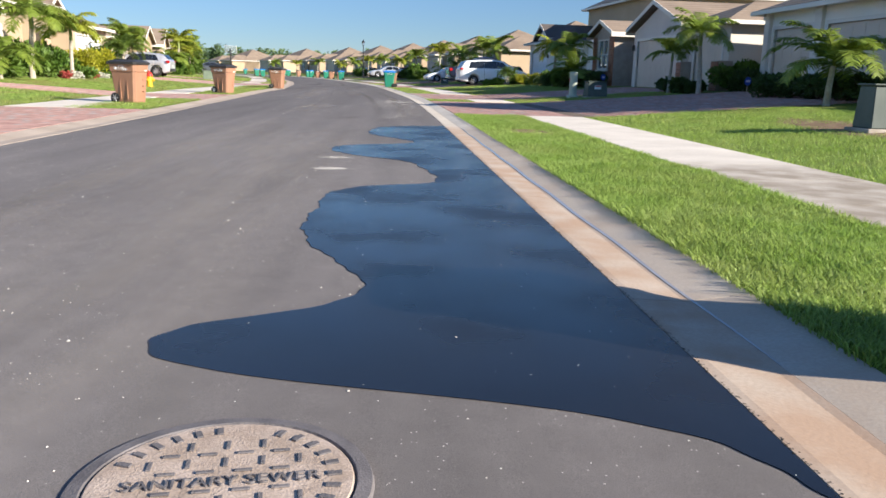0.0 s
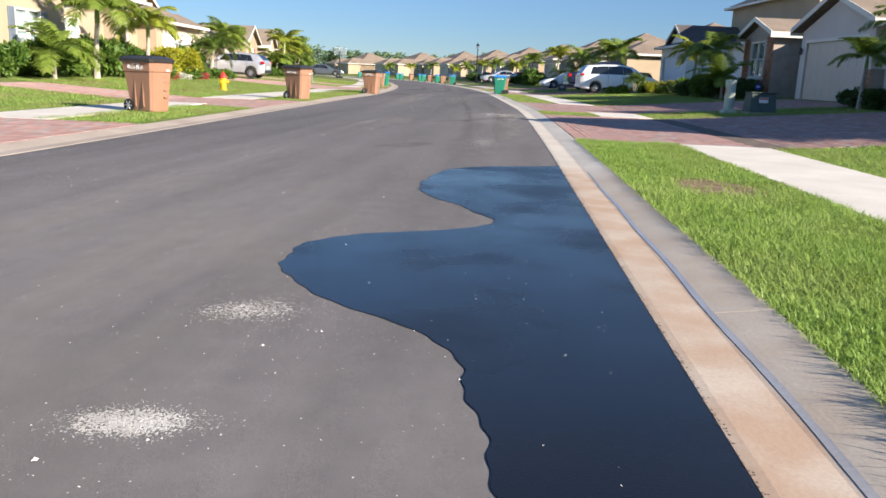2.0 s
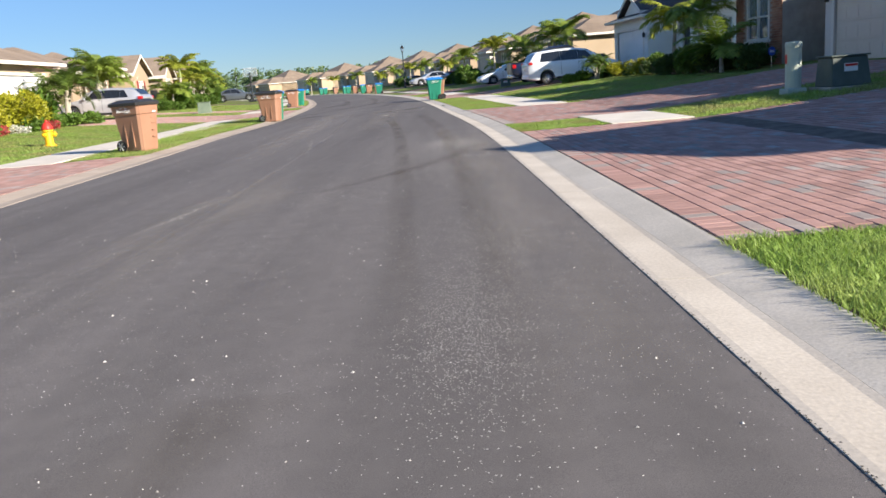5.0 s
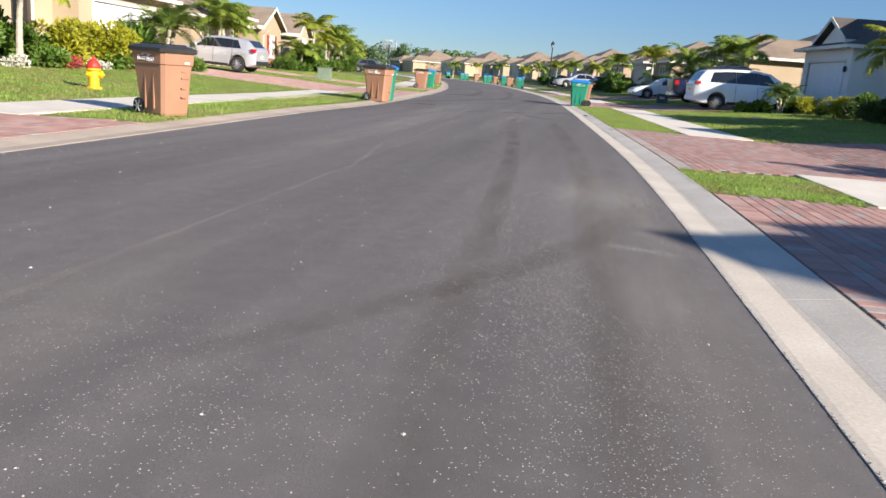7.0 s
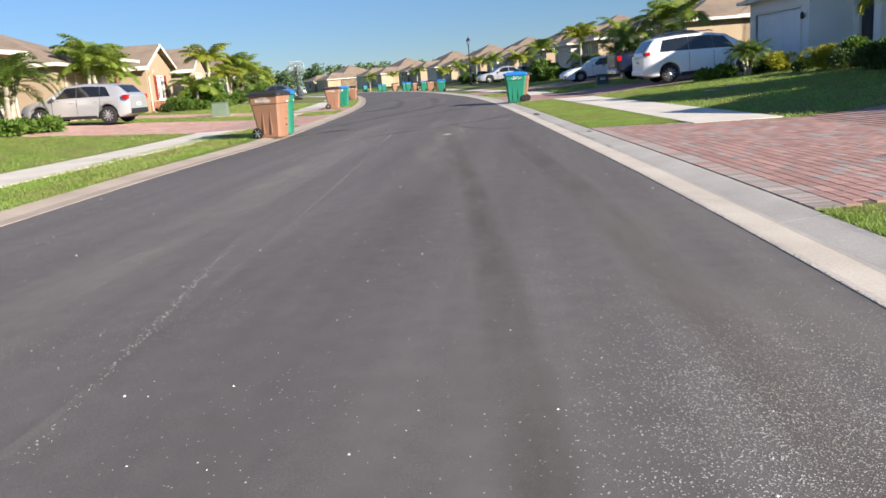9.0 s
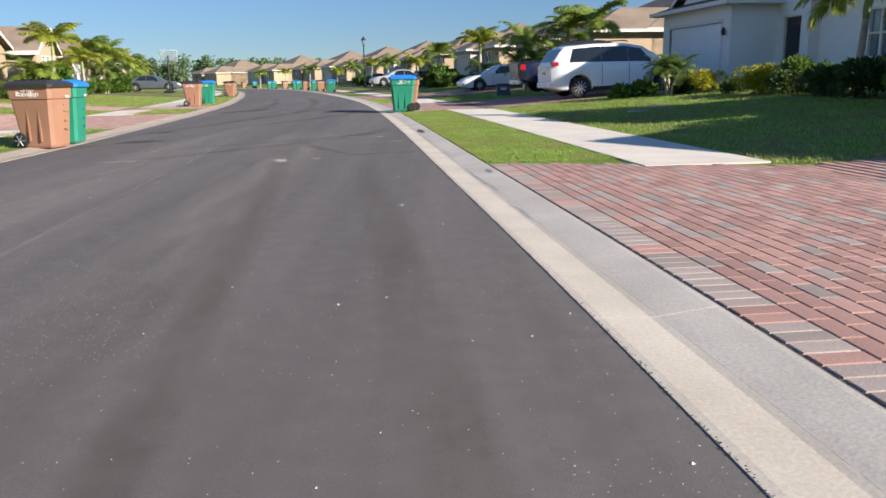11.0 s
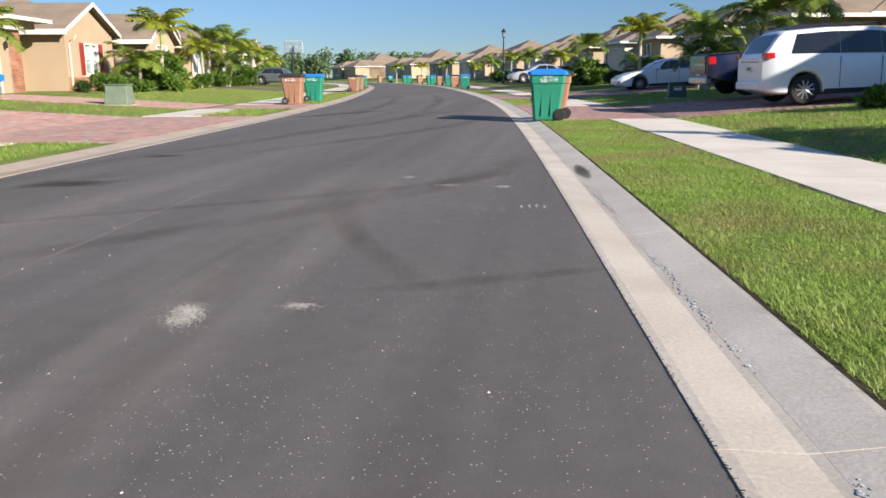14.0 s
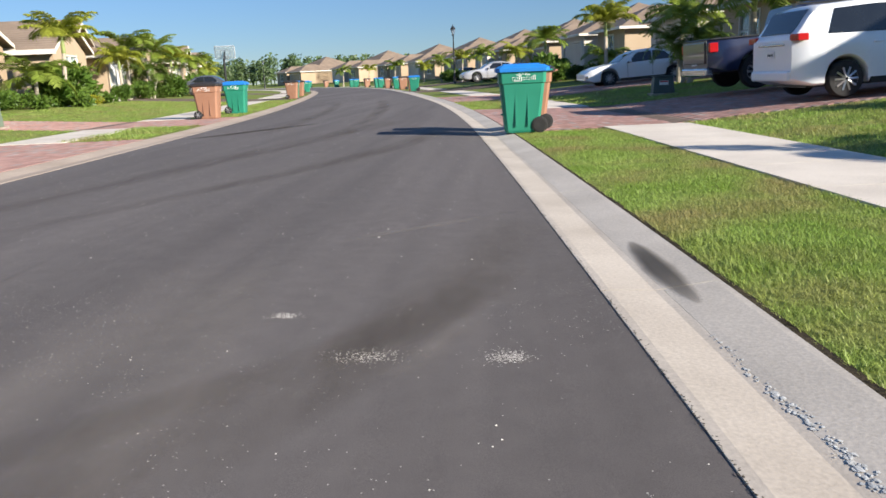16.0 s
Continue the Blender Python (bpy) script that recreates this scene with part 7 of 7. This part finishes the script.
def smear(name, s0, s1, d0, d1, w0, w1, m, label, curve=0.0, lift=0.0022):
    co, faces, edge = [], [], []
    n, w = 24, 5
    for i in range(n + 1):
        t = i / n
        for j in range(w):
            f = j / (w - 1) * 2 - 1
            d = d0 + (d1 - d0) * t + curve * math.sin(math.pi * t) + f * (w0 + (w1 - w0) * t)
            d = max(-HALF + 0.03, min(HALF - 0.03, d))
            co.append(at_road(s0 + (s1 - s0) * t, d, 0.03 * (1 - (d / HALF) ** 2) + lift))
            edge.append((1 - f * f) * math.sin(math.pi * min(1, max(0, t))) ** 0.4)
    for i in range(n):
        for j in range(w - 1):
            a = i * w + j
            faces.append((a, a + 1, a + w + 1, a + w))
    ob = sheet(name, co, faces, m)
    ob.data.attributes.new("edge", "FLOAT", "POINT").data.foreach_set("value", edge)
    ob.visible_shadow = False
    return tagged(ob, label, "stain", "", "structure")


STAIN_SHADOW = "dark oily stain on the asphalt"
DARK, PALE = "dark tyre smear on the asphalt", "pale dusty scuff on the asphalt"
for k, row in enumerate(((16, 40, 2.35, 2.2, 0.16, 0.2, M_SMEAR, DARK, 0.1), (22, 27, 0.8, 2.9, 0.12, 0.2, M_SMEAR, DARK, 0.3), (40, 47, -1.5, 2.9, 0.25, 0.3, M_SMEAR, DARK, 0.9), (41.5, 45.5, -2.5, 2.8, 0.2, 0.25, M_SMEAR, DARK, 0.9), (43.0, 45.2, -3.0, -1.6, 0.3, 0.35, M_SMEAR, DARK, 0.0), (47, 56, -1.0, 2.4, 0.2, 0.35, M_SMEAR, DARK, 0.5), (46.0, 60, -2.6, 1.5, 0.3, 0.5, M_SMEAR, DARK, 0.2), (56, 78, -1.2, -1.0, 0.25, 0.3, M_SMEAR, DARK, 0.2), (56, 80, 0.6, 1.0, 0.25, 0.3, M_SMEAR, DARK, 0.2),
                         (0.2, 13, 0.6, 0.9, 0.9, 0.9, M_SCUFF, PALE, 0.0), (2, 16, -0.6, -0.2, 0.5, 0.6, M_SCUFF, PALE, 0.0), (16.5, 31, 2.75, 2.6, 0.35, 0.5, M_SCUFF, PALE, 0.0), (18, 24, -0.2, 0.2, 0.5, 0.6, M_SCUFF, PALE, 0.0), (32, 46, 1.0, 1.1, 0.5, 0.6, M_SCUFF, PALE, 0.0), (26, 46, -1.0, -0.8, 0.5, 0.6, M_SCUFF, PALE, 0.0), (46.3, 47.2, 1.7, 2.9, 0.12, 0.12, M_SCUFF, PALE, 0.0), (44.0, 44.7, 2.2, 2.5, 0.1, 0.1, M_SCUFF, PALE, 0.0),
                         (17.0, 42.0, 1.86, 1.12, 0.13, 0.15, M_SMEAR, DARK, 0.0), (43.8, 40.5, 1.25, 2.2, 0.16, 0.12, M_SMEAR, DARK, -0.25), (40.5, 41.1, 1.9, 3.1, 0.25, 0.2, M_SMEAR, DARK, 0.0),
                         (44.0, 44.45, -1.9, -1.8, 0.55, 0.5, M_STAIN_SHADE, STAIN_SHADOW, 0.0), (46.75, 47.1, -2.05, -2.0, 0.35, 0.3, M_STAIN_SHADE, STAIN_SHADOW, 0.0),
                         # the row from 56.9 to 60.2 paints a cast shadow across the left lane
                         (19.5, 47.0, -0.05, -0.05, 0.035, 0.035, M_SCUFF, PALE, 0.0), (15.8, 16.9, 0.9, 1.3, 0.3, 0.3, M_SMEAR, DARK, 0.0), (56.9, 60.2, -2.6, -0.4, 0.4, 0.2, M_STAIN_SHADE, STAIN_SHADOW, 0.0))):
    smear("asphalt_film", *row, lift=0.0014 + 0.00022 * k)


# ---- bare sandy soil in the lawn ----
def bare_patch(s0, d0, rs, rd, seed):
    rnd = random.Random(seed)
    n = 40
    co = [at_road(s0, d0, lawn_z(d0) + 0.006)]
    for k in range(n):
        a = k * math.tau / n
        r = 1 + 0.16 * math.sin(3 * a + seed) + 0.10 * math.sin(7 * a) + rnd.uniform(-0.06, 0.06)
        d = d0 + rd * r * math.sin(a)
        co.append(at_road(s0 + rs * r * math.cos(a), d, lawn_z(d) + 0.005))
    ob = sheet("bare_soil", co, [(0, 1 + (k + 1) % n, 1 + k) for k in range(n)], M_SOIL)
    return tagged(ob, "bare sandy patch in the lawn", "soil", "", "structure")


bare_patch(12.5, 10.0, 2.6, 0.75, 1)
bare_patch(13.3, 4.5, 0.62, 0.42, 2)

# ---- drive pavers ----
def paver_mesh(l, w, h, name, m):
    bm = bmesh.new()
    c = 0.004
    lo = [bm.verts.new(p) for p in ((-l / 2, -w / 2, 0), (l / 2, -w / 2, 0), (l / 2, w / 2, 0), (-l / 2, w / 2, 0))]
    md = [bm.verts.new((v.co.x, v.co.y, h - c)) for v in lo]
    tp = [bm.verts.new((v.co.x * (1 - 2 * c / l), v.co.y * (1 - 2 * c / w), h)) for v in lo]
    for a, b in ((lo, md), (md, tp)):
        for k in range(4):
            bm.faces.new((a[k], a[(k + 1) % 4], b[(k + 1) % 4], b[k]))
    bm.faces.new(tp)
    return mesh_of(name, bm, m)


LONG, WIDE, DEEP = 0.222, 0.108, 0.022
P_RED, P_GREY = paver_mesh(LONG, WIDE, DEEP, "paver", M_PAVER), paver_mesh(LONG, WIDE, DEEP, "paver", M_PAVER_GREY)


def lay_drive(index, near):
    side, a, b, c, e, depth = DRIVES[index]
    root = DRIVE_ROOTS[index]
    rnd = random.Random(index)
    rows = []
    d = BACK + 0.02
    first = True
    while d < depth - 0.1:
        k = min((d - BACK) / (depth - BACK) * 3.0, 1.0)
        s0, s1 = a + (c - a) * k, b + (e - b) * k
        if first:
            s = s0
            while s < s1 - 0.1:
                rows.append((s + WIDE / 2 + 0.004, d + LONG / 2, True))
                s += WIDE + 0.007
            d += LONG + 0.008
            first = False
            continue
        s = s0 - (LONG / 2 if len(rows) % 2 else 0) + rnd.uniform(0, 0.02)
        flip = int(round(d / (WIDE + 0.007))) % 2
        s = s0 - (LONG / 2 if flip else 0)
        while s < s1:
            m = s + LONG / 2
            if s0 < m < s1:
                rows.append((m, d + WIDE / 2, False))
            s += LONG + 0.005
        d += WIDE + 0.007
    rows.sort(key=lambda r: (r[1] > BACK + 1.2, abs(r[0] - near)))
    co, fc, mi = [], [], []
    shape = [v.co.copy() for v in P_RED.vertices]
    quads = [tuple(p.vertices) for p in P_RED.polygons]
    for i, (s, d, across) in enumerate(rows):
        p = at_road(s, side * d, lawn_z(side * d) - 0.009 + rnd.uniform(-0.0007, 0.0007))
        rt = right_of(s)
        yaw = math.atan2(rt.y, rt.x) + (0 if across else math.pi / 2)
        grey = rnd.random() < ((0.8 if index == 2 else 0.12) if across else 0.16)
        if i < 300 and near > 0:
            ob = new("paver", P_GREY if grey else P_RED)
            ob.parent = root
            ob.matrix_basis = Matrix.Translation(p) @ Matrix.Rotation(yaw, 4, "Z")
            continue
        cs, sn = math.cos(yaw), math.sin(yaw)
        k = len(co)
        co += [(p.x + v.x * cs - v.y * sn, p.y + v.x * sn + v.y * cs, p.z + v.z) for v in shape]
        fc += [tuple(k + j for j in q) for q in quads]
        mi += [1 if grey else 0] * len(quads)
    ob = sheet("paver_field", co, fc, [M_PAVER, M_PAVER_GREY], root)
    ob.data.polygons.foreach_set("material_index", mi)
    tagged(ob, "", "", "", "stuff")


lay_drive(1, 22.0)
lay_drive(2, 36.0)
lay_drive(0, -50)
for i in (3, 4, 7, 8, 9, 10):
    lay_drive(i, -50)
